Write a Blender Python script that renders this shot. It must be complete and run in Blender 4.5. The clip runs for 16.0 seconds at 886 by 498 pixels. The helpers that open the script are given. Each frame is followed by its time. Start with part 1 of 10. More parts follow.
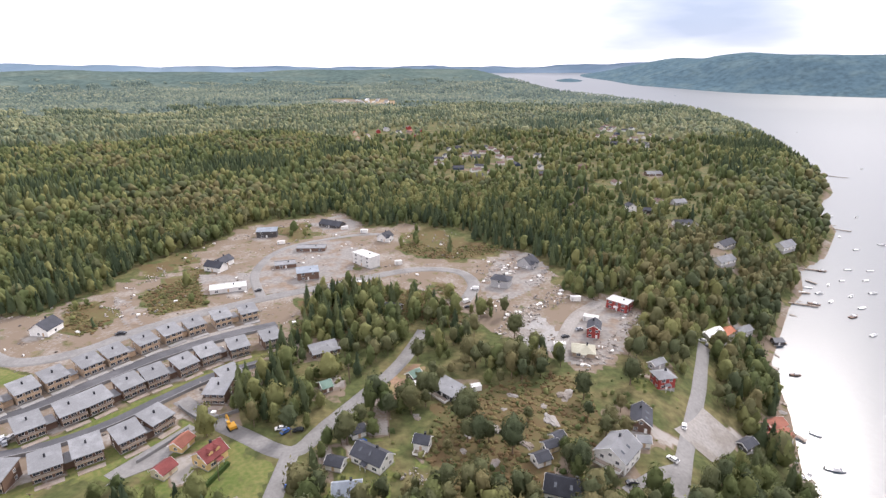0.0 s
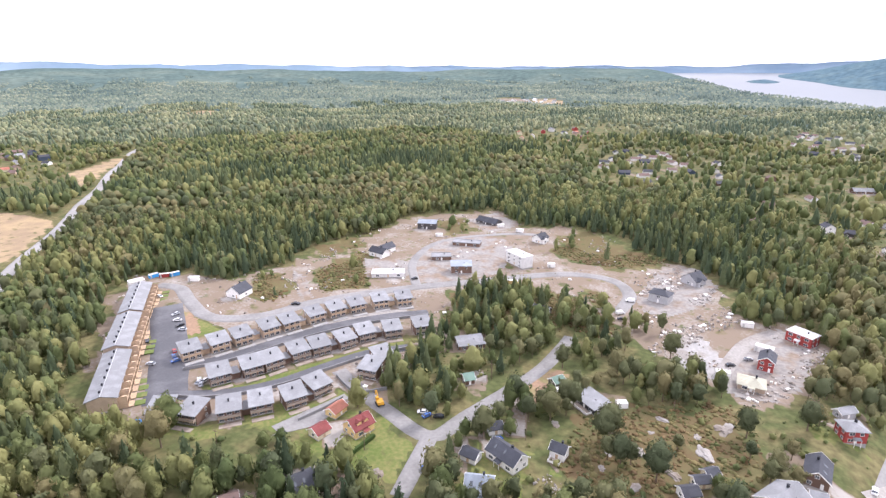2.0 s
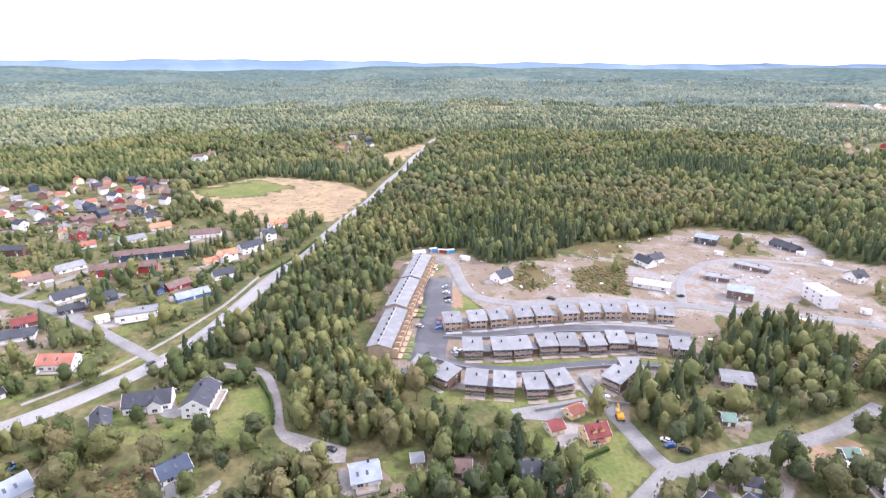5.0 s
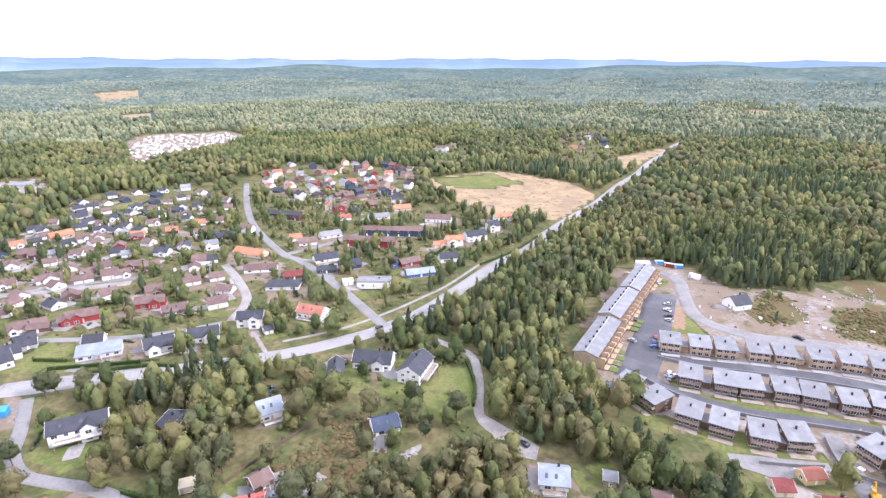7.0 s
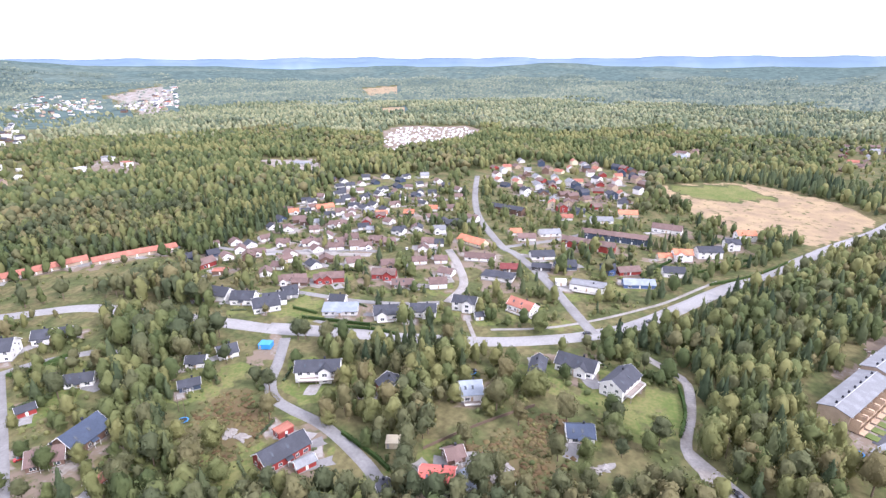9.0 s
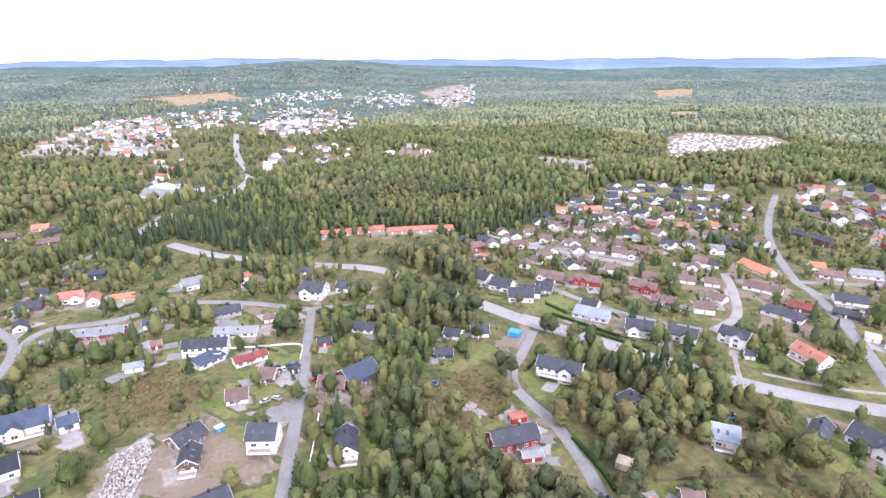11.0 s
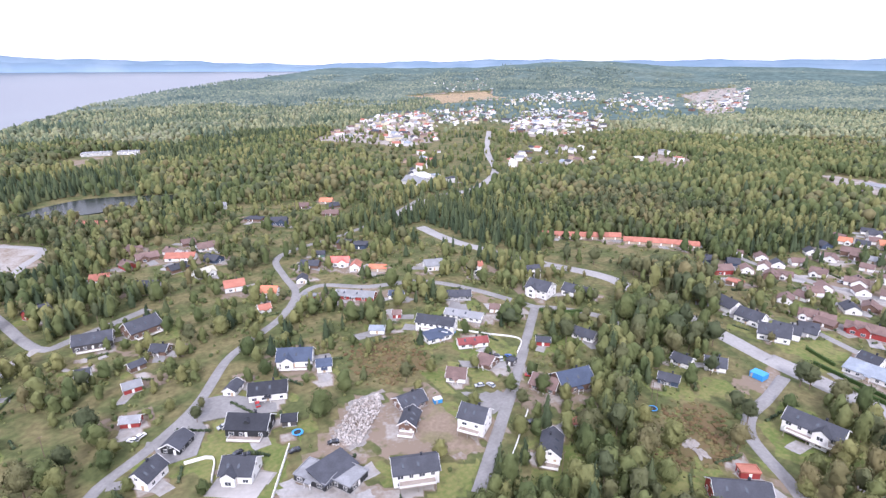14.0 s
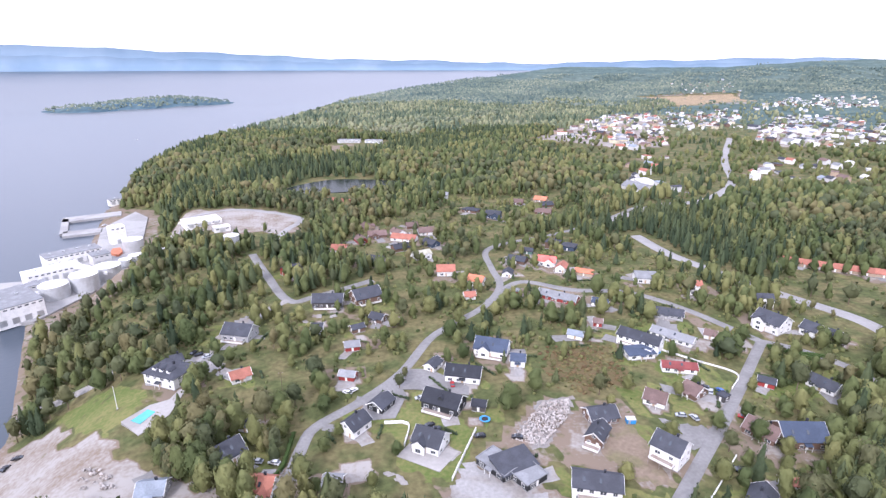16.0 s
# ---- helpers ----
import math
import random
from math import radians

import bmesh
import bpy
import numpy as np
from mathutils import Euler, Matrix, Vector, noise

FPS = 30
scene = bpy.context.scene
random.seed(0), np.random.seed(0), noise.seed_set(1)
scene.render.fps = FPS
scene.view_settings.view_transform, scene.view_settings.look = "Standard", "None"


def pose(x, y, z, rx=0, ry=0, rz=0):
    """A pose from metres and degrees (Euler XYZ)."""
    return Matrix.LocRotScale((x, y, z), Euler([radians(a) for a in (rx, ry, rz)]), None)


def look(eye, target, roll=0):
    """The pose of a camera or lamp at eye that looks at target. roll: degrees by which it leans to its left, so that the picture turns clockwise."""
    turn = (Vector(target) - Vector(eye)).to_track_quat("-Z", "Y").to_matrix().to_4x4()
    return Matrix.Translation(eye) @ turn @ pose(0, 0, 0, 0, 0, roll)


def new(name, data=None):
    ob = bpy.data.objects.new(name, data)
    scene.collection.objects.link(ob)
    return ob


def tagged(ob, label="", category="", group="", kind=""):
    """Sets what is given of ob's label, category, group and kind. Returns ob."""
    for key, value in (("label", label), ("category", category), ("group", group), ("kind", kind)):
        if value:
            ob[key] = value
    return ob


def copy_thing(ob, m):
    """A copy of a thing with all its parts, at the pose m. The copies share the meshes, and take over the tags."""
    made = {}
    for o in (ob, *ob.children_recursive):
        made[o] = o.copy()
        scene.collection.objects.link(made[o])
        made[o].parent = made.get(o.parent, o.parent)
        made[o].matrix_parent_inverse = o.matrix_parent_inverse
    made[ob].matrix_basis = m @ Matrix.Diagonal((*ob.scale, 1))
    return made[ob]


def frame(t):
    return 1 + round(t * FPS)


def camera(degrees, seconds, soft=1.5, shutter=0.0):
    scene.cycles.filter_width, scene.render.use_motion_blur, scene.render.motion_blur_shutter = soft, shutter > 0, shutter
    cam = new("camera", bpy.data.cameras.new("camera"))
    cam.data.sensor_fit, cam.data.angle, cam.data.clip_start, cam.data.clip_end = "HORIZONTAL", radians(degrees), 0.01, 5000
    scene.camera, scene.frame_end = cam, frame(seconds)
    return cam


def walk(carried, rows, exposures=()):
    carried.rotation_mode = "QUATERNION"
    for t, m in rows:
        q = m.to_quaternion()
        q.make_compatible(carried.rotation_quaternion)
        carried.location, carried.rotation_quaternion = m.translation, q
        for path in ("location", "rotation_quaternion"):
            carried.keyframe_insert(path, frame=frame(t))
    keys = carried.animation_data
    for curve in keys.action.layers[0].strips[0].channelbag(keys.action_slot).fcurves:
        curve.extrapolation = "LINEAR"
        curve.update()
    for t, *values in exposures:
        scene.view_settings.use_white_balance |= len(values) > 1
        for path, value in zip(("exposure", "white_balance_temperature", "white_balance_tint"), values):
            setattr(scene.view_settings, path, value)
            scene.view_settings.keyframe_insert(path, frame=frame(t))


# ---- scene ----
cam = camera(77.7, 16.0, soft=1.38)
walk(cam, [
    (0.0, pose(0, 0, 135, 71.69, 0.11, 0.00)),
    (0.5, pose(0, 0, 135, 71.67, 0.15, 4.05)),
    (1.0, pose(0, 0, 135, 71.66, 0.14, 8.27)),
    (1.5, pose(0, 0, 135, 71.68, 0.12, 12.48)),
    (2.0, pose(0, 0, 135, 71.68, 0.10, 16.76)),
    (2.5, pose(0, 0, 135, 71.66, 0.08, 21.10)),
    (3.0, pose(0, 0, 135, 71.65, 0.02, 26.12)),
    (3.5, pose(0, 0, 135, 71.64, 0.03, 31.30)),
    (3.7, pose(0, 0, 135, 71.55, 0.05, 33.29)),
    (5.8, pose(0, 0, 135, 71.55, 0.05, 52.88)),
    (6.0, pose(0, 0, 135, 71.49, 0.04, 55.18)),
    (6.5, pose(0, 0, 135, 71.49, 0.00, 62.60)),
    (7.0, pose(0, 0, 135, 71.46, 0.05, 68.83)),
    (7.5, pose(0, 0, 135, 71.47, 0.03, 74.99)),
    (8.0, pose(0, 0, 135, 71.41, 0.08, 80.98)),
    (8.5, pose(0, 0, 135, 71.39, 0.15, 86.48)),
    (9.0, pose(0, 0, 135, 71.37, 0.16, 92.33)),
    (9.5, pose(0, 0, 135, 71.40, 0.15, 98.10)),
    (10.0, pose(0, 0, 135, 71.41, 0.11, 105.60)),
    (10.2, pose(0, 0, 135, 71.42, 0.03, 108.74)),
    (12.3, pose(0, 0, 135, 71.55, 0.05, 130.47)),
    (12.5, pose(0, 0, 135, 71.59, -0.02, 130.53)),
    (13.0, pose(0, 0, 135, 71.59, 0.06, 135.09)),
    (13.5, pose(0, 0, 135, 71.57, 0.02, 140.27)),
    (14.0, pose(0, 0, 135, 71.53, 0.01, 145.50)),
    (14.5, pose(0, 0, 135, 71.51, 0.01, 150.72)),
    (15.0, pose(0, 0, 135, 71.48, 0.00, 156.53)),
    (15.5, pose(0, 0, 135, 71.45, -0.03, 162.26)),
    (16.0, pose(0, 0, 135, 71.45, -0.02, 168.06)),
], exposures=[(0.0, 0.56, 6480, 16), (1.5, 0.96, 6280, 18), (3.5, 1.05, 6000, 21), (5.0, 1.1, 5940, 22), (7.0, 1.07, 5850, 22), (10.0, 1.0, 5820, 22), (13.0, 0.83, 5780, 22), (16.0, 0.77, 5730, 22)])

# ---- light ----
world = bpy.data.worlds.new("overcast_sky")
scene.world = world
world.use_nodes = True
SUN_EL, SUN_AZ = 38.0, 36.0
wn, wl = world.node_tree.nodes, world.node_tree.links
bg = wn["Background"]
sky = wn.new("ShaderNodeTexSky")
sky.sky_type, sky.sun_disc = "NISHITA", False
sky.sun_elevation, sky.sun_rotation = radians(SUN_EL), radians(SUN_AZ)
dim = wn.new("ShaderNodeMix")
dim.data_type, dim.blend_type = "RGBA", "MULTIPLY"
dim.inputs[0].default_value = 1.0
dim.inputs[7].default_value = (0.036, 0.036, 0.038, 1)
wl.new(sky.outputs[0], dim.inputs[6])
wtc = wn.new("ShaderNodeTexCoord")
wmap = wn.new("ShaderNodeMapping")
wmap.inputs["Scale"].default_value = (1.0, 1.0, 4.5)
wmap.inputs["Location"].default_value = (0.35, 0.1, 0.0)
wl.new(wtc.outputs["Generated"], wmap.inputs[0])
cloud = wn.new("ShaderNodeTexNoise")
cloud.inputs["Scale"].default_value = 1.7
cloud.inputs["Detail"].default_value = 6.0
cloud.inputs["Roughness"].default_value = 0.55
wl.new(wmap.outputs[0], cloud.inputs["Vector"])
cloud2 = wn.new("ShaderNodeTexNoise")
cloud2.inputs["Scale"].default_value, cloud2.inputs["Detail"].default_value = 3.2, 7.0
wl.new(wmap.outputs[0], cloud2.inputs["Vector"])
ramp = wn.new("ShaderNodeValToRGB")
ramp.color_ramp.elements[0].position, ramp.color_ramp.elements[1].position = 0.27, 0.40
ramp.color_ramp.elements[0].color, ramp.color_ramp.elements[1].color = (0.1, 0.1, 0.1, 1), (1, 1, 1, 1)
wl.new(cloud.outputs["Fac"], ramp.inputs[0])
mixw = wn.new("ShaderNodeMix")
mixw.data_type = "RGBA"
mixw.inputs[7].default_value = (1.12, 1.12, 1.19, 1)
gaps = ramp.outputs[0]
for away, near, far_, low in (((0.311, 0.947, 0.082), 0.99966, 0.99452, 0.25), ((0.395, 0.915, 0.085), 0.99923, 0.98769, 0.1), ((0.484, 0.872, 0.077), 0.99953, 0.99255, 0.3), ((0.286, -0.957, 0.043), 0.99953, 0.99255, 0.7)):
    dot = wn.new("ShaderNodeVectorMath")
    dot.operation = "DOT_PRODUCT"
    squash = wn.new("ShaderNodeVectorMath")
    squash.operation = "NORMALIZE"
    wl.new(wtc.outputs["Generated"], squash.inputs[0])
    wl.new(squash.outputs[0], dot.inputs[0])
    dot.inputs[1].default_value = away
    wob = wn.new("ShaderNodeMath")
    wob.operation = "MULTIPLY_ADD"
    wl.new(cloud2.outputs["Fac"], wob.inputs[0])
    wob.inputs[1].default_value = (near - far_) * 2.6
    wl.new(dot.outputs["Value"], wob.inputs[2])
    fall = wn.new("ShaderNodeMapRange")
    fall.inputs[1].default_value, fall.inputs[2].default_value = far_ + (near - far_) * 1.3, near + (near - far_) * 1.6
    fall.inputs[3].default_value, fall.inputs[4].default_value = 1.0, low
    wl.new(wob.outputs[0], fall.inputs[0])
    mul = wn.new("ShaderNodeMath")
    mul.operation = "MULTIPLY"
    wl.new(gaps, mul.inputs[0])
    wl.new(fall.outputs[0], mul.inputs[1])
    gaps = mul.outputs[0]
wl.new(gaps, mixw.inputs[0])
gap_sky = wn.new("ShaderNodeMix")
gap_sky.data_type = "RGBA"
gap_sky.inputs[0].default_value = 0.8
gap_sky.inputs[7].default_value = (0.40, 0.50, 0.68, 1)
wl.new(dim.outputs[2], gap_sky.inputs[6])
wl.new(gap_sky.outputs[2], mixw.inputs[6])
wl.new(mixw.outputs[2], bg.inputs[0])
bg.inputs[1].default_value = 1.0
sun = new("sun", bpy.data.lights.new("sun", "SUN"))
sun.data.energy, sun.data.angle, sun.data.color = 2.2, radians(10), (1.0, 0.95, 0.87)
sun_dir = Vector((math.sin(radians(SUN_AZ)) * math.cos(radians(SUN_EL)), math.cos(radians(SUN_AZ)) * math.cos(radians(SUN_EL)), math.sin(radians(SUN_EL))))
sun.matrix_world = look(sun_dir * 900, (0, 0, 0))

# ---- materials ----


def mat(name, color, rough=0.8, vary=0.18, scale=1.0, bump=0.0, metal=0.0, island=0.0, obj=0.0, spots=None, spot_scale=0.05, spot_at=0.55, spec=0.3):
    """A surface with grain, a broad stain and, where given, a tint per piece or per object."""
    m = bpy.data.materials.new(name)
    m.use_nodes = True
    n, l = m.node_tree.nodes, m.node_tree.links
    b = n["Principled BSDF"]
    b.inputs["Roughness"].default_value, b.inputs["Metallic"].default_value = rough, metal
    b.inputs["Specular IOR Level"].default_value = spec
    geo = n.new("ShaderNodeNewGeometry")
    fine = n.new("ShaderNodeTexNoise")
    fine.inputs["Scale"].default_value, fine.inputs["Detail"].default_value = scale, 5
    l.new(geo.outputs["Position"], fine.inputs["Vector"])
    broad = n.new("ShaderNodeTexNoise")
    broad.inputs["Scale"].default_value, broad.inputs["Detail"].default_value = spot_scale, 4
    l.new(geo.outputs["Position"], broad.inputs["Vector"])
    val = n.new("ShaderNodeMath")
    val.operation = "MULTIPLY_ADD"
    l.new(fine.outputs["Fac"], val.inputs[0])
    val.inputs[1].default_value, val.inputs[2].default_value = 2.4 * vary, 1 - 1.2 * vary
    last = val.outputs[0]
    for amount, socket in ((island, geo.outputs["Random Per Island"]), (obj, None)):
        if amount:
            if socket is None:
                socket = n.new("ShaderNodeObjectInfo").outputs["Random"]
            a = n.new("ShaderNodeMath")
            a.operation = "MULTIPLY_ADD"
            l.new(socket, a.inputs[0])
            a.inputs[1].default_value, a.inputs[2].default_value = 2 * amount, 1 - amount
            p = n.new("ShaderNodeMath")
            p.operation = "MULTIPLY"
            l.new(a.outputs[0], p.inputs[0])
            l.new(last, p.inputs[1])
            last = p.outputs[0]
    mix = n.new("ShaderNodeMix")
    mix.data_type = "RGBA"
    mix.inputs[6].default_value = (*color, 1)
    mix.inputs[7].default_value = (*(spots or [c * 0.8 for c in color]), 1)
    edge = n.new("ShaderNodeMapRange")
    edge.inputs[1].default_value, edge.inputs[2].default_value = spot_at - 0.08, spot_at + 0.08
    l.new(broad.outputs["Fac"], edge.inputs[0])
    l.new(edge.outputs[0], mix.inputs[0])
    tint = n.new("ShaderNodeMix")
    tint.data_type, tint.blend_type = "RGBA", "MULTIPLY"
    tint.inputs[0].default_value = 1.0
    l.new(mix.outputs[2], tint.inputs[6])
    l.new(last, tint.inputs[7])
    l.new(tint.outputs[2], b.inputs["Base Color"])
    if bump:
        bp = n.new("ShaderNodeBump")
        bp.inputs["Strength"].default_value, bp.inputs["Distance"].default_value = bump, 0.1
        l.new(fine.outputs["Fac"], bp.inputs["Height"])
        l.new(bp.outputs[0], b.inputs["Normal"])
    return m


def ground_mat():
    """Forest floor, with lawn, gravel and dry grass laid in by the cover attribute; ragged edges from noise."""
    m = mat("ground_cover", (0.078, 0.09, 0.036), 0.95, 0.6, 0.35, 0.4, spots=(0.135, 0.12, 0.058), spot_scale=0.06, spot_at=0.5, spec=0.1)
    n, l = m.node_tree.nodes, m.node_tree.links
    b = n["Principled BSDF"]
    base = b.inputs["Base Color"].links[0].from_socket
    at = n.new("ShaderNodeVertexColor")
    at.layer_name = "cover"
    sep = n.new("ShaderNodeSeparateColor")
    l.new(at.outputs[0], sep.inputs[0])
    geo = n.new("ShaderNodeNewGeometry")
    rag = n.new("ShaderNodeTexNoise")
    rag.inputs["Scale"].default_value, rag.inputs["Detail"].default_value = 0.16, 6
    l.new(geo.outputs["Position"], rag.inputs["Vector"])
    grain = n.new("ShaderNodeTexNoise")
    grain.inputs["Scale"].default_value, grain.inputs["Detail"].default_value = 0.6, 8
    l.new(geo.outputs["Position"], grain.inputs["Vector"])
    wide = n.new("ShaderNodeTexNoise")
    wide.inputs["Scale"].default_value, wide.inputs["Detail"].default_value = 0.05, 5
    l.new(geo.outputs["Position"], wide.inputs["Vector"])
    covers = ((3, (0.12, 0.083, 0.045), (0.12, 0.105, 0.05)), (0, (0.19, 0.15, 0.115), (0.31, 0.292, 0.272)), (1, (0.095, 0.128, 0.036), (0.175, 0.17, 0.068)), (2, (0.33, 0.25, 0.15), (0.24, 0.18, 0.12)))
    last = base
    for k, c1, c2 in covers:
        tone = n.new("ShaderNodeMix")
        tone.data_type = "RGBA"
        tone.inputs[6].default_value, tone.inputs[7].default_value = (*c1, 1), (*c2, 1)
        mr = n.new("ShaderNodeMapRange")
        mr.inputs[1].default_value, mr.inputs[2].default_value = 0.4, 0.6
        blend = n.new("ShaderNodeMix")
        blend.inputs[0].default_value = {0: 0.62, 1: 0.5, 2: 0.8, 3: 0.55}[k]
        l.new(grain.outputs["Fac"], blend.inputs[2])
        l.new(wide.outputs["Fac"], blend.inputs[3])
        if k == 0:
            pale = n.new("ShaderNodeMath")
            pale.operation = "MULTIPLY_ADD"
            l.new(sep.outputs[0], pale.inputs[0])
            pale.inputs[1].default_value = 0.9
            shift = n.new("ShaderNodeMath")
            shift.operation = "ADD"
            l.new(blend.outputs[0], shift.inputs[0])
            shift.inputs[1].default_value = -0.65
            l.new(shift.outputs[0], pale.inputs[2])
            l.new(pale.outputs[0], mr.inputs[0])
        else:
            l.new(blend.outputs[0], mr.inputs[0])
        l.new(mr.outputs[0], tone.inputs[0])
        add = n.new("ShaderNodeMath")
        add.operation = "ADD"
        if k == 3:
            inv = n.new("ShaderNodeMath")
            inv.operation = "SUBTRACT"
            inv.inputs[0].default_value = 1.0
            l.new(at.outputs[1], inv.inputs[1])
            l.new(inv.outputs[0], add.inputs[0])
        else:
            l.new(sep.outputs[k], add.inputs[0])
        l.new(rag.outputs["Fac"], add.inputs[1])
        cut = n.new("ShaderNodeMapRange")
        cut.inputs[1].default_value, cut.inputs[2].default_value = 0.92, 1.06
        l.new(add.outputs[0], cut.inputs[0])
        mx = n.new("ShaderNodeMix")
        mx.data_type = "RGBA"
        l.new(cut.outputs[0], mx.inputs[0])
        l.new(last, mx.inputs[6])
        l.new(tone.outputs[2], mx.inputs[7])
        last = mx.outputs[2]
    l.new(last, b.inputs["Base Color"])
    return m


def leaf_mat(name, dark, mid, light, rough=0.8, patch=0.012, through_leaf=0.26, lone=False):
    """Leaves: each tree takes a tone between dark and light, and whole stands lean to one side."""
    m = mat(name, mid, rough, 0.26, 0.45, 0.0, spec=0.1)
    n, l = m.node_tree.nodes, m.node_tree.links
    b = n["Principled BSDF"]
    tint = b.inputs["Base Color"].links[0].from_node
    if lone:
        own = n.new("ShaderNodeObjectInfo").outputs["Random"]
    else:
        at = n.new("ShaderNodeAttribute")
        at.attribute_name = "tone"
        own = at.outputs["Fac"]
    geo = n.new("ShaderNodeNewGeometry")
    stand = n.new("ShaderNodeTexNoise")
    stand.inputs["Scale"].default_value, stand.inputs["Detail"].default_value = patch, 3
    l.new(geo.outputs["Position"], stand.inputs["Vector"])
    wide = n.new("ShaderNodeMapRange")
    wide.inputs[1].default_value, wide.inputs[2].default_value = 0.32, 0.68
    wide.inputs[3].default_value, wide.inputs[4].default_value = -0.42, 0.42
    l.new(stand.outputs["Fac"], wide.inputs[0])
    both = n.new("ShaderNodeMath")
    both.operation = "ADD"
    l.new(own, both.inputs[0])
    l.new(wide.outputs[0], both.inputs[1])
    ramp = n.new("ShaderNodeValToRGB")
    ramp.color_ramp.elements[0].position, ramp.color_ramp.elements[1].position = 0.0, 1.05
    ramp.color_ramp.elements[0].color, ramp.color_ramp.elements[1].color = (*dark, 1), (*light, 1)
    ramp.color_ramp.elements.new(0.5).color = (*mid, 1)
    l.new(both.outputs[0], ramp.inputs[0])
    l.new(ramp.outputs[0], tint.inputs[6])
    if through_leaf:
        thin = n.new("ShaderNodeBsdfTranslucent")
        l.new(tint.outputs[2], thin.inputs[0])
        mix = n.new("ShaderNodeMixShader")
        mix.inputs[0].default_value = through_leaf
        l.new(b.outputs[0], mix.inputs[1])
        l.new(thin.outputs[0], mix.inputs[2])
        l.new(mix.outputs[0], n["Material Output"].inputs[0])
    return m


M_GROUND = ground_mat()
M_ASPHALT = mat("worn_asphalt", (0.215, 0.21, 0.206), 0.9, 0.25, 0.8, 0.2, spots=(0.175, 0.17, 0.166), spot_scale=0.08)
M_NEW_ASPHALT = mat("new_asphalt", (0.085, 0.086, 0.095), 0.85, 0.2, 0.8, 0.2, spots=(0.12, 0.12, 0.13), spot_scale=0.07)
M_SITE = mat("site_gravel", (0.225, 0.212, 0.2), 0.95, 0.4, 0.5, 0.4, spots=(0.2, 0.155, 0.12), spot_scale=0.09)
M_PALE_GRAVEL = mat("crushed_stone", (0.29, 0.282, 0.275), 0.95, 0.3, 0.7, 0.4, spots=(0.23, 0.21, 0.19), spot_scale=0.1)
M_DIRT = mat("bare_earth", (0.2, 0.155, 0.115), 0.95, 0.35, 0.6, 0.4, spots=(0.16, 0.14, 0.08), spot_scale=0.12)
M_RUST_EARTH = mat("rust_earth", (0.25, 0.165, 0.11), 0.95, 0.35, 0.6, 0.4, spots=(0.2, 0.17, 0.08), spot_scale=0.13)
M_GRAVEL = mat("pale_gravel", (0.27, 0.255, 0.24), 0.95, 0.35, 0.9, 0.4, spots=(0.22, 0.20, 0.18), spot_scale=0.09)
SPRUCE, BIRCH, PINE = ((0.054, 0.077, 0.044), (0.088, 0.116, 0.06), (0.132, 0.152, 0.072)), ((0.086, 0.112, 0.046), (0.142, 0.164, 0.066), (0.222, 0.22, 0.09)), ((0.08, 0.098, 0.052), (0.128, 0.137, 0.068), (0.194, 0.172, 0.084))
M_SPRUCE = leaf_mat("spruce_needles", *SPRUCE)
M_BIRCH = leaf_mat("birch_leaves", *BIRCH)
M_PINE = leaf_mat("pine_needles", *PINE)
LONE_LEAVES = tuple(leaf_mat("garden_tree_leaves", *c, lone=True) for c in (SPRUCE, BIRCH, PINE))
M_HEATH_GREEN = leaf_mat("juniper_and_grass", (0.085, 0.09, 0.036), (0.125, 0.12, 0.052), (0.18, 0.155, 0.07), patch=0.06)
M_HEATHER = leaf_mat("heather", (0.118, 0.08, 0.043), (0.165, 0.114, 0.058), (0.19, 0.158, 0.072), patch=0.06)

# woods beyond the water, their green turned blue to paint in haze
M_HAZED_SHORE = mat("hazed_woods_across_fjord", (0.085, 0.135, 0.165), 1.0, 0.45, 0.035, spots=(0.108, 0.16, 0.18), spot_scale=0.009, spec=0.0)
M_MAIN = mat("pale_main_road", (0.28, 0.273, 0.267), 0.9, 0.2, 0.8, 0.2, spots=(0.245, 0.238, 0.232), spot_scale=0.06)
# far leaves paler and bluer: sun and haze put into their colours
M_HAZED = (leaf_mat("hazed_spruce", (0.06, 0.088, 0.06), (0.1, 0.126, 0.082), (0.145, 0.16, 0.1), patch=0.005, through_leaf=0.0), leaf_mat("sunlit_hazed_birch", (0.1, 0.126, 0.076), (0.165, 0.185, 0.105), (0.24, 0.245, 0.14), patch=0.005, through_leaf=0.0), leaf_mat("hazed_pine", (0.08, 0.104, 0.07), (0.128, 0.148, 0.094), (0.185, 0.19, 0.12), patch=0.005, through_leaf=0.0))
M_HAZIER = (leaf_mat("hazier_spruce", (0.064, 0.096, 0.088), (0.096, 0.128, 0.108), (0.134, 0.16, 0.126), patch=0.0025, through_leaf=0.0), leaf_mat("sunlit_hazier_birch", (0.096, 0.128, 0.104), (0.145, 0.174, 0.128), (0.2, 0.22, 0.155), patch=0.0025, through_leaf=0.0), leaf_mat("hazier_pine", (0.076, 0.108, 0.094), (0.116, 0.145, 0.116), (0.158, 0.178, 0.138), patch=0.0025, through_leaf=0.0))
# horizon hills: the blue is distance haze, set as base colour
M_HAZE_HILL = mat("haze_blue_hills", (0.185, 0.262, 0.345), 1.0, 0.1, 0.004, spots=(0.225, 0.3, 0.38), spot_scale=0.003, spec=0.0)
M_DEBRIS = mat("pale_debris", (0.3, 0.275, 0.255), 0.9, 0.25, 0.8, 0.3, island=0.5, spots=(0.22, 0.18, 0.15), spot_scale=0.2)
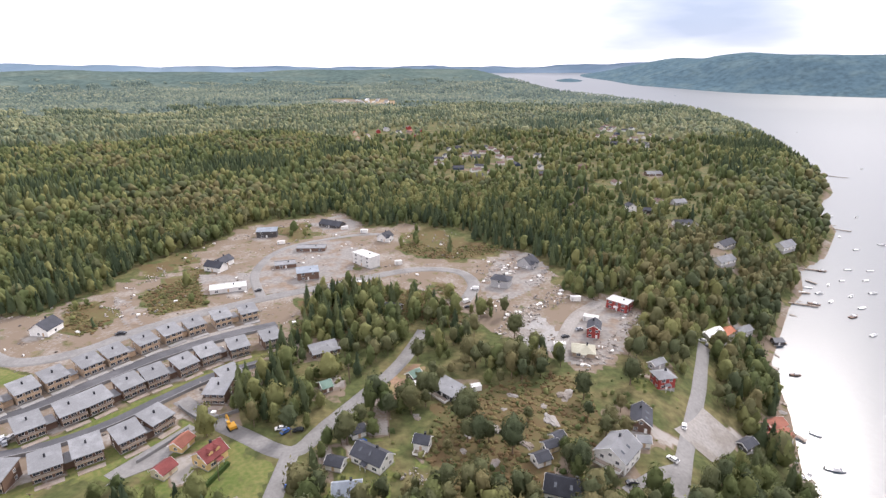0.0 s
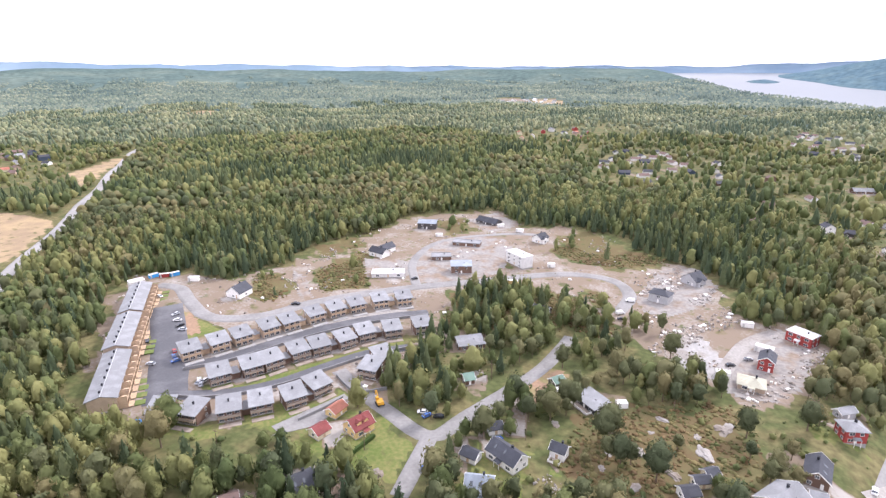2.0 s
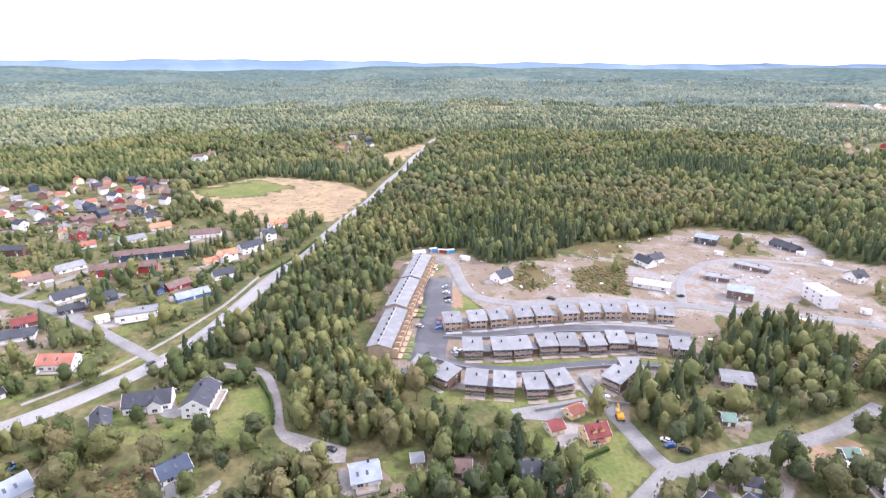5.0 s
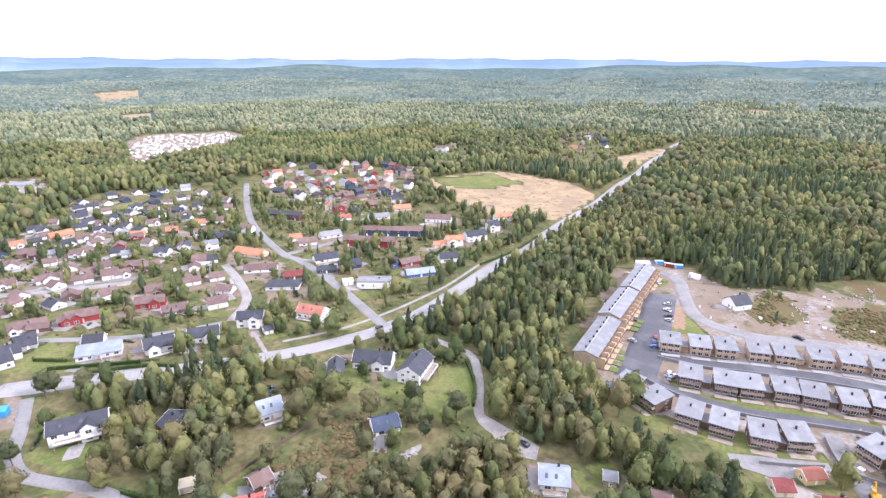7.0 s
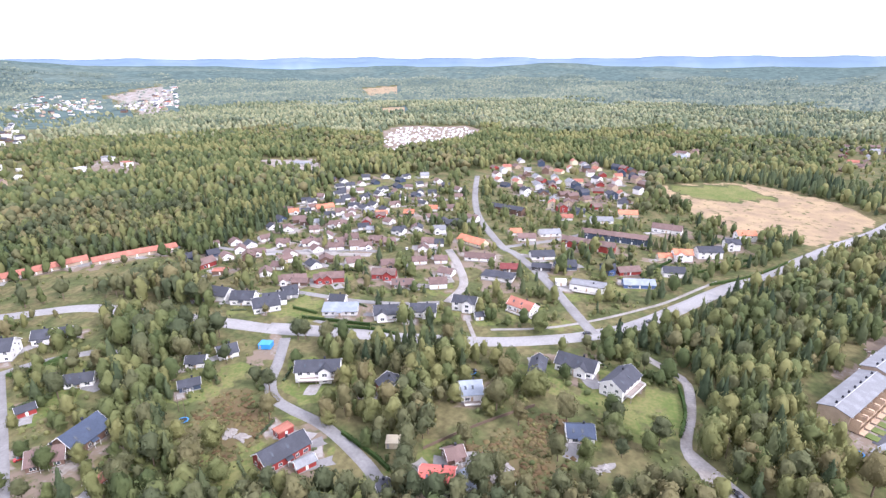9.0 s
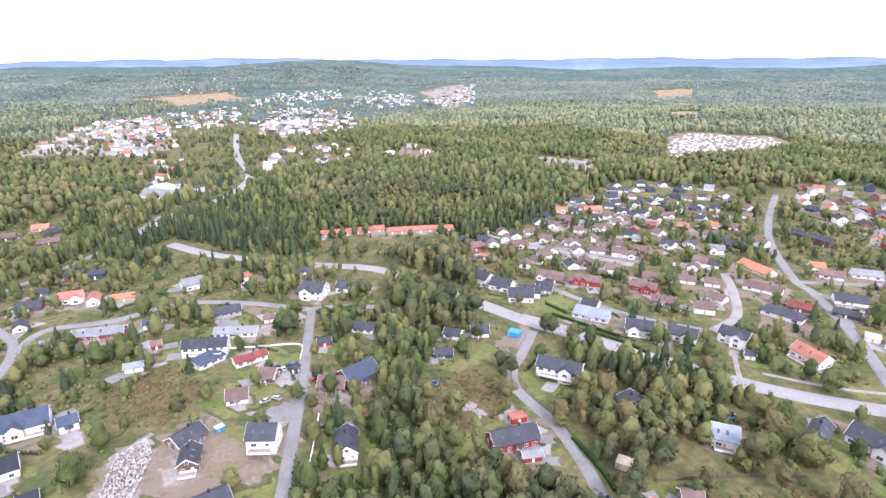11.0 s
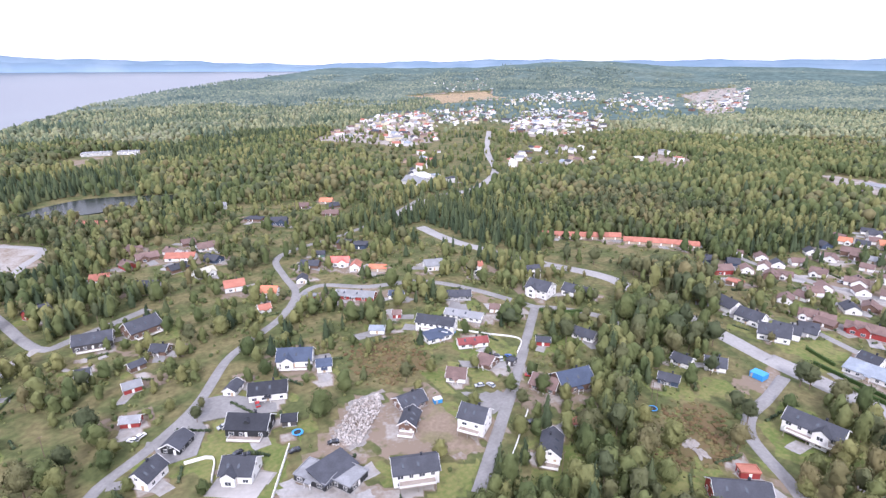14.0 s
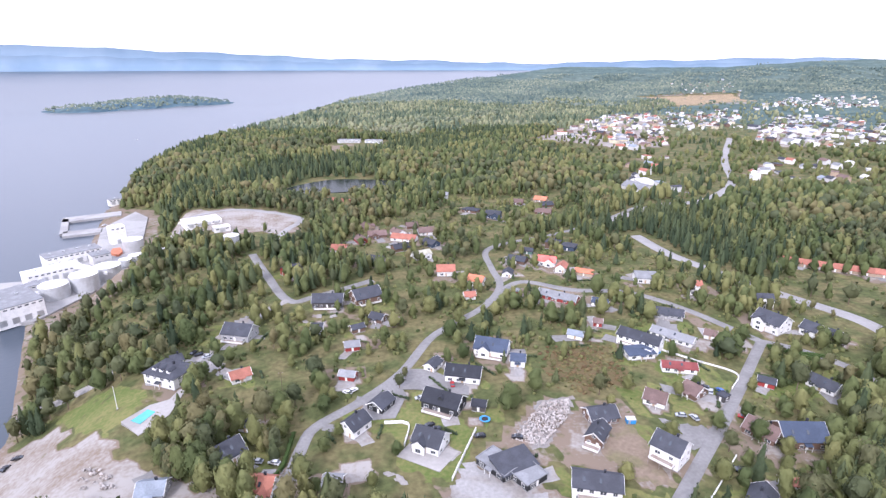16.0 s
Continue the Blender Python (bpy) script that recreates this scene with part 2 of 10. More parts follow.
# canopy colour for distant ground, blue-green with the haze mixed in
M_HAZED_CANOPY = mat("hazed_far_woods", (0.088, 0.124, 0.116), 1.0, 0.5, 0.03, spots=(0.118, 0.152, 0.134), spot_scale=0.0028, spec=0.0)
M_BARK = mat("bark", (0.15, 0.11, 0.08), 0.9, 0.3, 3.0)
M_ROCK = mat("granite", (0.255, 0.24, 0.225), 0.9, 0.3, 0.7, 0.5, island=0.25, spots=(0.17, 0.14, 0.115))

# ---- terrain ----
COAST_NORTH = [(181, 145), (234, 170), (283, 188), (315, 211), (364, 247), (391, 274), (438, 300), (474, 345), (557, 412), (652, 452), (748, 535), (851, 590), (982, 645), (1254, 748), (1667, 858), (2000, 905), (2293, 870), (2578, 812), (2750, 752), (2925, 655), (3194, 582), (3548, 535), (3792, 476), (4300, 380), (5200, 250)]
COAST_SOUTH = [(-5200, -2600), (-4735, -2190), (-3872, -1370), (-3295, -700), (-2866, -300), (-2368, -60), (-1789, 70), (-1449, 170), (-1148, 265), (-995, 296), (-900, 290), (-794, 262), (-700, 256), (-552, 222), (-466, 245), (-380, 200), (-250, 150), (0, 150)]
CY, CX = np.array(COAST_SOUTH + COAST_NORTH, float).T
SEA = -30.0


def smooth(v, a, b):
    s = np.clip((v - a) / (b - a), 0, 1)
    return s * s * (3 - 2 * s)


def lift(r):
    return 118 * smooth(r, 2400, 4900)


ISLANDS = ((640, -2640, 300, 150, 22), (765, -2480, 210, 130, 20), (880, -2330, 170, 100, 16), (835, 3820, 120, 130, 14), (1165, 2890, 95, 70, 1))
RANGE = ((1420, 4150), (1560, 3640), (1850, 3280), (2230, 2980), (2750, 2650))


def height(x, y):
    """Metres above the houses' level. The coast lies to the east, hills close the distance."""
    x, y = np.asarray(x, float), np.asarray(y, float)
    r = np.hypot(x, y)
    az = np.arctan2(-x, y)
    d = (np.interp(y, CY, CX) - x) * 0.85
    wave = 2.2 * np.sin(x / 71 + 1.3) * np.cos(y / 83) + 1.3 * np.sin(x / 37 - y / 45)
    wave = wave * smooth(r, 150, 420) * smooth(d, 40, 160)
    far = smooth(r, 900, 2600) * (9 * np.sin(x / 310 + 0.5) * np.cos(y / 270) + 6 * np.sin((x + y) / 170))
    ridge = smooth(r, 2600, 4300) * (8 * np.sin(az * 9 + 1) + 4 * np.sin(az * 23) - 10 + 9 * np.sin(r / 62 + 2.2 * np.sin(az * 7) + 1.4 * np.sin(az * 17 + 1)))
    land = SEA - 0.8 + (-SEA + 0.8) * smooth(d, -9, 62) + wave + (far + ridge) * smooth(d, 80, 700)
    # the long wooded hill to the south-west
    land = land + 78 * np.exp(-(((x + 2750) / 900) ** 2 + ((y + 2750) / 700) ** 2)) * smooth(d, 0, 500)
    # level ground of the harbour works
    inner = np.interp(y, (-690, -651, -533, -484, -420, -380), (208, 192, 163, 150, 170, 190))
    works = smooth(x, inner - 38, inner - 4) * smooth(y, -740, -690) * (1 - smooth(y, -385, -350))
    land = land + (np.minimum(land, SEA + 1.4) - land) * works
    # the basin of the tarn
    basin = smooth(1.5 - np.hypot((x + 22) / 82, (y + 662) / 42), 0.0, 0.5)
    land = land + (-3.6 - land) * basin
    sea = SEA - 0.8 - 26 * smooth(-d, 9, 180)
    z = np.where(d > -9, land, sea)
    for hx, hy, a, b, top in ISLANDS:
        bump = SEA - 12 + (top + 12) * np.exp(-0.5 * (((x - hx) / (a * 0.6)) ** 2 + ((y - hy) / (b * 0.6)) ** 2))
        z = np.maximum(z, bump)
    # the wooded range across the fjord
    near = np.full(x.shape, 1e9)
    for (x1, y1), (x2, y2) in zip(RANGE, RANGE[1:]):
        s = np.clip(((x - x1) * (x2 - x1) + (y - y1) * (y2 - y1)) / ((x2 - x1) ** 2 + (y2 - y1) ** 2), 0, 1)
        near = np.minimum(near, np.hypot(x - x1 - s * (x2 - x1), y - y1 - s * (y2 - y1)))
    crest = 128 * smooth(x, 1000, 1900) + 30
    wall = SEA - 8 + (crest + 8 + 9 * np.sin(x / 130) + 6 * np.sin(y / 77)) * smooth(-near, -560, -60)
    z = np.maximum(z, np.where(near < 560, wall, -99))
    return z + lift(r)


def inside(x, y, poly):
    """Which of the points lie in the polygon."""
    hit = np.zeros(np.shape(x), bool)
    for (x1, y1), (x2, y2) in zip(poly, poly[1:] + poly[:1]):
        if y1 != y2:
            hit ^= ((y1 > y) != (y2 > y)) & (x < (x2 - x1) * (y - y1) / (y2 - y1) + x1)
    return hit


def mesh_from(name, verts, faces, material, smooth_shade=False):
    """A mesh from arrays; faces all of one size."""
    me = bpy.data.meshes.new(name)
    verts, faces = np.asarray(verts, np.float32), np.asarray(faces, np.int32)
    k = faces.shape[1]
    me.vertices.add(len(verts))
    me.vertices.foreach_set("co", verts.ravel())
    me.loops.add(faces.size)
    me.loops.foreach_set("vertex_index", faces.ravel())
    me.polygons.add(len(faces))
    me.polygons.foreach_set("loop_start", np.arange(0, faces.size, k, dtype=np.int32))
    me.polygons.foreach_set("use_smooth", np.full(len(faces), smooth_shade))
    me.update(calc_edges=True)
    if material:
        me.materials.append(material)
    return me


# ---- plan: land use, roads ----
BARE = []
BARE.append([(-292, 242.2), (-304, 280), (-268, 291), (-239.2, 282), (-208.4, 323), (-214.4, 367), (-190.8, 424), (-178.4, 487), (-99.5, 532), (-67.7, 467), (-22.0, 471), (20.7, 430), (51.6, 406), (68.6, 405), (53.1, 254), (38.5, 265), (12.5, 277), (1.2, 306), (-14.7, 329), (-61.0, 337), (-85.7, 301), (-79.9, 255), (-85.8, 223.0), (-86.9, 188.0), (-101.6, 179.1), (-163.4, 146.9), (-193.2, 140.9)])
BARE.append([(22.1, 363), (55.9, 411), (75.2, 371), (76.2, 318), (108.0, 318), (115.0, 278), (80.9, 227.1), (67.7, 227.2), (58.7, 235.1), (42.1, 252), (20.2, 272), (12.0, 304)])
BARE.append([(-1170, -177.0), (-1296, -154.5), (-1277, -1.3), (-1200, 46.1), (-1013, -4.7), (-911, -84.2), (-845, -125.3)])
BARE.append([(181.2, -263), (120.7, -232.3), (84.9, -192.1), (60.2, -170.9), (35.2, -150.1), (32.7, -131.2), (130.1, -171.5)])
BARE.append([(-386, -1010), (-827, -1493), (-966, -1455), (-577, -857), (-480, -855)])
BARE.append([(-912, -1056), (-1078, -1125), (-981, -922), (-816, -795), (-762, -810)])
BARE.append([(-1552, -2273), (-1756, -2101), (-1396, -1635), (-1158, -1656)])
BARE.append([(-735, -542), (-807, -539), (-783, -473), (-692, -429)])
BARE.append([(-824, -313), (-816, -219.2), (-731, -195.1), (-722, -260)])
BARE.append([(-2351, -1519), (-3071, -1633), (-2091, -1056), (-1494, -862)])
BARE.append([(-504, 2486), (-228.2, 2443), (-205.3, 2190), (-432, 2236)])
BARE.append([(169.4, -536), (142.9, -559), (87.7, -545), (48.9, -518), (27.9, -501), (31.5, -468), (86.7, -470), (128.0, -516), (157.4, -543)])
BARE.append([(-57.2, -169.5), (-82.6, -186.9), (-95.1, -186.3), (-89.3, -173.5), (-71.7, -159.6)])
BARE.append([(-34.8, -149.4), (-46.6, -155.6), (-50.0, -146.2), (-62.0, -135.2), (-33.0, -141.3)])
BARE.append([(-149.5, -24.4), (-161.1, -11.8), (-164.7, 6.4), (-145.2, 9.7), (-144.0, -21.8)])
BARE.append([(-53.4, 146.9), (-50.9, 152.1), (-36.6, 182.7), (-21.6, 215.3), (-17.1, 225.0), (-21.8, 190.0), (-35.0, 172.6), (-47.7, 154.8)])
BARE.append([(222.7, -351), (184.4, -349), (151.6, -345), (126.9, -378), (126.3, -410), (180.7, -477), (205.0, -423), (254, -411)])
BARE.append([(-1381, -2300), (-1756, -2101), (-1396, -1635), (-1044, -1669)])
BARE.append([(-40.7, -155.8), (-60.1, -150.5), (-72.2, -130.3), (-65.5, -117.7), (-30.3, -133.0)])
BARE.append([(169.4, -536), (144.1, -565), (89.1, -556), (44.2, -525), (25.3, -497), (31.2, -461), (86.1, -465), (125.3, -502), (157.4, -543)])
BARE.append([(-242.5, -105.9), (-241.2, -90.4), (-222.7, -89.3), (-223.4, -102.1)])
BARE.append([(-38.3, -158.6), (-47.1, -155.6), (-55.6, -138.4), (-33.8, -147.8)])
BARE.append([(-96.0, -171.3), (-110.6, -163.1), (-90.8, -138.5), (-82.3, -146.8)])
BARE.append([(-243.6, -102.7), (-261, -97.7), (-240.8, -90.0), (-218.8, -91.6)])
BARE.append([(-84.0, -192.4), (-101.3, -177.7), (-89.9, -157.6), (-68.3, -158.2)])
BARE.append([(10, -915), (-30, -915), (-60, -985), (-40, -1000), (15, -960)])
LAWNS = []
LAWNS.append([(-190.7, 135.8), (-229.5, 190.8), (-235.3, 223.3), (-207.7, 204.1), (-161.4, 170.5), (-141.6, 188.6), (-113.3, 222.6), (-95.1, 217.2), (-93.2, 184.2), (-119.6, 158.4), (-153.9, 147.5)])
LAWNS.append([(-223.3, 220.6), (-212.8, 228.8), (-190.6, 223.0), (-202.3, 207.5)])
LAWNS.append([(-108.8, 147.3), (-95.5, 163.9), (-81.8, 172.2), (-60.4, 164.8), (-59.9, 141.2), (-73.6, 142.5), (-88.6, 143.9)])
LAWNS.append([(-141.5, -88.6), (-161.2, -89.8), (-177.8, -83.6), (-153.3, -68.3), (-142.0, -73.8)])
LAWNS.append([(-143.0, -47.8), (-151.4, -46.0), (-144.1, -33.0)])
LAWNS.append([(-206.0, 46.2), (-230.7, 69.1), (-211.7, 76.7), (-212.4, 96.4), (-177.3, 85.5), (-173.2, 65.4), (-190.2, 54.6)])
LAWNS.append([(-277, -108.5), (-306, -97.4), (-279, -80.1)])
LAWNS.append([(-258, 32.2), (-265, 41.8), (-272, 64.0), (-285, 57.2)])
LAWNS.append([(-125.5, -77.6), (-152.2, -91.6), (-169.6, -82.0), (-145.7, -66.8), (-146.7, -52.9)])
LAWNS.append([(138.2, -254), (102.0, -249.9), (80.0, -225.8), (86.0, -208.2), (94.0, -200.6)])
LAWNS.append([(-18.1, -188.8), (-29.5, -202.9), (-53.7, -181.2), (-44.9, -165.3), (-31.0, -150.2), (-16.6, -159.0)])
LAWNS.append([(-94.9, -151.5), (-113.1, -162.9), (-110.9, -151.4), (-95.5, -136.6)])
LAWNS.append([(-174.7, -172.0), (-207.5, -199.3), (-232.7, -188.7), (-220.7, -171.3), (-187.3, -161.1)])
LAWNS.append([(-233.9, -83.0), (-207.0, -74.1), (-208.5, -54.9), (-196.6, -52.8), (-194.3, -68.1), (-205.9, -79.3), (-229.3, -84.8)])
LAWNS.append([(-224.5, -114.8), (-225.7, -100.4), (-212.9, -96.2), (-209.1, -106.7)])
LAWNS.append([(-277, -105.5), (-306, -99.9), (-303, -85.2), (-279, -78.5), (-270, -81.1)])
LAWNS.append([(-204.8, -114.1), (-210.8, -105.4), (-202.4, -93.2), (-186.6, -80.9), (-170.9, -76.2), (-178.3, -103.2)])
LAWNS.append([(-23.4, -193.6), (-44.0, -181.8), (-43.7, -166.6), (-23.6, -180.5)])
LAWNS.append([(-30.7, -150.1), (-44.4, -168.7), (-48.9, -165.5), (-35.3, -147.5)])
LAWNS.append([(-110.4, -164.6), (-119.1, -163.0), (-110.9, -134.0), (-93.5, -146.3)])
LAWNS.append([(-92.7, -134.7), (-104.7, -127.9), (-93.3, -117.3), (-84.5, -122.2)])
LAWNS.append([(-115.0, -113.3), (-139.4, -108.5), (-124.7, -96.8), (-108.3, -105.9)])
LAWNS.append([(-162.1, -95.9), (-174.0, -93.7), (-169.6, -71.6), (-142.2, -87.0)])
LAWNS.append([(-224.5, -113.8), (-231.6, -105.6), (-214.7, -98.2), (-212.4, -106.2)])
FIELDS = []
FIELDS.append([(-629, 218.3), (-645, 326), (-561, 376), (-490, 374), (-414, 272), (-458, 221.2), (-553, 211.3)])
FIELDS.append([(-702, 561), (-743, 679), (-731, 700), (-589, 482)])
FIELDS.append([(-3003, -558), (-3191, -372), (-2642, -303), (-2383, -414)])
FIELDS.append([(-1336, -2279), (-1702, -2136), (-1583, -1801), (-1140, -1660)])
FIELDS.append([(-345, 2411), (-198.5, 2375), (-181.2, 2161), (-325, 2266)])
FIELDS.append([(-1774, -280), (-1835, -194.8), (-1543, -154.4), (-1537, -238.7)])
FIELDS.append([(-1262, 1424), (-1212, 1502), (-1102, 1369), (-1146, 1316)])
FIELDS.append([(-1268, 1422), (-1198, 1514), (-1081, 1365), (-1149, 1313)])
GREENS = []
GREENS.append([(-160.7, 169.7), (-150.0, 173.3), (-131.7, 188.6), (-119.7, 205.2), (-106.3, 221.4), (-82.3, 248.5), (-84.1, 253), (-103.9, 236.3), (-123.7, 212.0), (-145.9, 185.4), (-161.6, 172.8)])
GREENS.append([(-166.1, 141.2), (-141.2, 147.7), (-121.1, 160.4), (-98.0, 185.4), (-103.9, 189.3), (-114.8, 168.1), (-133.6, 153.3)])
GREENS.append([(-185.2, 132.8), (-195.8, 139.3), (-210.8, 159.1), (-243.6, 199.4), (-253, 213.2), (-222.6, 175.9), (-192.0, 139.4), (-176.9, 143.0), (-164.9, 145.0)])
GREENS.append([(-203.5, 205.1), (-219.2, 224.9), (-210.2, 228.5), (-187.9, 222.2), (-196.0, 209.8)])
GREENS.append([(-111.1, 201.1), (-99.1, 195.6), (-99.5, 190.9), (-106.2, 193.5)])
GREENS.append([(-626, 224.5), (-625, 308), (-566, 321), (-562, 263), (-586, 238.0)])
HEATH = []
HEATH.append([(-1.2, 197.8), (18.7, 210.6), (56.5, 224.7), (65.0, 197.7), (55.6, 179.1), (34.0, 154.6), (21.4, 146.3), (-1.0, 146.3), (-5.3, 169.3)])
HEATH.append([(-174.1, 12.3), (-194.5, 33.0), (-175.2, 42.9), (-150.4, 29.8), (-146.3, 0.5)])
HEATH.append([(-115.6, -229.5), (-133.9, -227.4), (-123.5, -192.2), (-102.6, -187.4), (-92.7, -203.5), (-100.6, -229.6)])
HEATH.append([(-186.2, -110.9), (-206.0, -97.2), (-186.1, -76.6), (-162.6, -80.6), (-156.4, -91.4)])
HEATH.append([(-184.1, -98.9), (-187.9, -85.6), (-173.9, -75.5), (-170.4, -88.0)])
HEATH.append([(-164.5, -6.9), (-176.7, 17.6), (-160.1, 26.9), (-147.8, 20.5)])
HEATH.append([(-225.4, 297), (-202.3, 303), (-178.1, 266), (-189.5, 255)])
HEATH.append([(-185.6, 310), (-175.9, 371), (-139.1, 299), (-163.9, 280)])
HEATH.append([(-90.6, 380), (-72.8, 398), (-61.9, 366), (-79.6, 354)])
HEATH.append([(-21.7, 468), (20.7, 430), (48.8, 409), (21.2, 386), (-10.8, 387), (-35.7, 405)])
HEATH.append([(-85.3, 311), (-60.6, 335), (-14.7, 329), (1.2, 306), (12.5, 277), (-1.8, 275), (-29.3, 287), (-77.4, 256)])
HEATH.append([(-6.4, 334), (4.7, 343), (8.1, 330), (-2.4, 320)])
HEATH.append([(-149.4, 474), (-125.6, 492), (-106.5, 441), (-121.7, 427)])
HEATH.append([(-218.6, 374), (-197.4, 415), (-183.5, 376), (-197.9, 338)])
CONIFERS = []
EARTH = [(-28.0, 219.4), (-16.0, 234.6), (-8.2, 229.4), (-7.6, 210.3), (-17.4, 199.5), (-26.0, 200.8)]
CONIFERS.append([(-240.6, -189.7), (-312, -206.3), (-323, -178.4), (-279, -135.6), (-242.8, -130.8), (-226.7, -140.3), (-199.7, -144.2)])
CONIFERS.append([(-258, -61.3), (-279, -48.5), (-266, 2.7), (-229.8, 6.2), (-208.3, -18.4), (-235.3, -52.9)])
WOODS = []
WOODS.append((0.27, [(-34.6, 146.4), (-33.2, 190.1), (3.7, 206.2), (56.5, 224.7), (108.8, 237.1), (114.3, 216.3), (73.5, 146.2)]))
WOODS.append((0.48, [(-218.6, 1171), (24.3, 1527), (126.5, 1075), (420, 1409), (513, 1135), (345, 641), (221.5, 423), (135.0, 476), (110.3, 638), (22.8, 612), (-71.1, 819)]))
WOODS.append((0.0, [(-292, 242.2), (-304, 280), (-268, 291), (-239.2, 282), (-208.4, 323), (-214.4, 367), (-190.8, 424), (-178.4, 487), (-99.5, 532), (-67.7, 467), (-22.0, 471), (20.7, 430), (51.6, 406), (68.6, 405), (53.1, 254), (38.5, 265), (12.5, 277), (1.2, 306), (-14.7, 329), (-61.0, 337), (-85.7, 301), (-79.9, 255), (-85.8, 223.0), (-86.9, 188.0), (-101.6, 179.1), (-163.4, 146.9), (-193.2, 140.9)]))
WOODS.append((0.02, [(22.1, 363), (55.9, 411), (75.2, 371), (76.2, 318), (108.0, 318), (115.0, 278), (80.9, 227.1), (67.7, 227.2), (58.7, 235.1), (42.1, 252), (20.2, 272), (12.0, 304)]))
WOODS.append((0.36, [(-357, -196.7), (-465, -172.8), (-576, -160.8), (-693, -147.6), (-694, -89.4), (-747, 20.2), (-796, 78.2), (-779, 140.1), (-688, 229.3), (-579, 183.9), (-491, 219.0), (-458, 248.3), (-413, 243.5), (-326, 134.5), (-272, 70.1), (-260, 2.7), (-272, -81.4), (-286, -144.8)]))
WOODS.append((0.43, [(-139.1, -151.7), (-273, -263), (-306, -232.1), (-274, -197.8), (-256, -125.4), (-253, -64.6), (-242.2, 16.6), (-247.5, 84.4), (-217.2, 103.1), (-174.0, 86.4), (-148.4, 94.6)]))
WOODS.append((0.4, [(3.3, -149.0), (-3.8, -217.7), (-33.1, -243.7), (-81.7, -281), (-106.3, -354), (-144.1, -417), (-236.6, -389), (-228.9, -254), (-211.8, -215.8), (-247.6, -196.6), (-205.7, -157.2), (-166.4, -150.2), (-112.9, -124.5)]))
WOODS.append((0.34, [(58.9, -250), (58.3, -280), (31.3, -312), (-20.7, -337), (-87.6, -381), (-109.6, -366), (-87.1, -288), (-33.1, -243.7), (-3.8, -217.7), (25.3, -214.5)]))
WOODS.append((0.3, [(12.2, -400), (-30.9, -466), (-129.0, -563), (-262, -570), (-243.5, -475), (-144.1, -417), (-41.4, -354)]))
WOODS.append((0.55, [(195.6, -333), (143.1, -340), (62.4, -414), (25.1, -319), (72.1, -253)]))
WOODS.append((1.0, [(-184.6, -144.9), (-253, -190.6), (-299, -196.1), (-303, -158.9), (-249.9, -122.5), (-213.4, -128.0), (-178.4, -114.5), (-125.5, -77.6), (-112.8, -92.4), (-145.1, -110.6)]))
WOODS.append((0.0, [(-629, 218.3), (-645, 326), (-561, 376), (-490, 374), (-414, 272), (-458, 221.2), (-553, 211.3)]))
WOODS.append((0.0, [(-702, 561), (-743, 679), (-731, 700), (-589, 482)]))
WOODS.append((0.03, [(-1170, -177.0), (-1296, -154.5), (-1277, -1.3), (-1200, 46.1), (-1013, -4.7), (-911, -84.2), (-845, -125.3)]))
WOODS.append((0.0, [(181.2, -263), (120.7, -232.3), (84.9, -192.1), (60.2, -170.9), (35.2, -150.1), (32.7, -131.2), (130.1, -171.5)]))
WOODS.append((0.0, [(222.7, -351), (184.4, -349), (151.6, -345), (126.9, -378), (126.3, -410), (180.7, -477), (205.0, -423), (254, -411)]))
WOODS.append((0.0, [(142.2, -252), (138.2, -254), (102.0, -249.9), (69.3, -239.7), (62.1, -222.0), (66.1, -195.5), (76.3, -183.0), (97.2, -197.8)]))
WOODS.append((0.0, [(-147.4, 88.6), (-141.0, 105.2), (-123.1, 106.9), (-106.2, 96.4), (-117.0, 68.8)]))
WOODS.append((0.03, [(-173.9, 141.9), (-182.0, 160.5), (-157.6, 159.1), (-131.0, 163.2), (-111.9, 176.0), (-102.0, 188.9), (-89.0, 173.1), (-100.2, 140.9), (-117.5, 128.7), (-142.5, 124.0)]))
WOODS.append((0.08, [(-225.4, 297), (-202.3, 303), (-178.1, 266), (-189.5, 255)]))
WOODS.append((0.08, [(-185.6, 310), (-175.9, 371), (-139.1, 299), (-163.9, 280)]))
WOODS.append((0.08, [(-90.6, 380), (-72.8, 398), (-61.9, 366), (-79.6, 354)]))
WOODS.append((0.08, [(-21.7, 468), (20.7, 430), (48.8, 409), (21.2, 386), (-10.8, 387), (-35.7, 405)]))
WOODS.append((0.08, [(-85.3, 311), (-60.6, 335), (-14.7, 329), (1.2, 306), (12.5, 277), (-1.8, 275), (-29.3, 287), (-77.4, 256)]))
WOODS.append((0.08, [(-6.4, 334), (4.7, 343), (8.1, 330), (-2.4, 320)]))
WOODS.append((0.08, [(-149.4, 474), (-125.6, 492), (-106.5, 441), (-121.7, 427)]))
WOODS.append((0.08, [(-218.6, 374), (-197.4, 415), (-183.5, 376), (-197.9, 338)]))
WOODS.append((0.08, [(-1.2, 197.8), (18.7, 210.6), (56.5, 224.7), (65.0, 197.7), (55.6, 179.1), (34.0, 154.6), (21.4, 146.3), (-1.0, 146.3), (-5.3, 169.3)]))
WOODS.append((0.1, [(-174.1, 12.3), (-194.5, 33.0), (-175.2, 42.9), (-150.4, 29.8), (-146.3, 0.5)]))
WOODS.append((0.12, [(-186.2, -110.9), (-206.0, -97.2), (-186.1, -76.6), (-162.6, -80.6), (-156.4, -91.4)]))
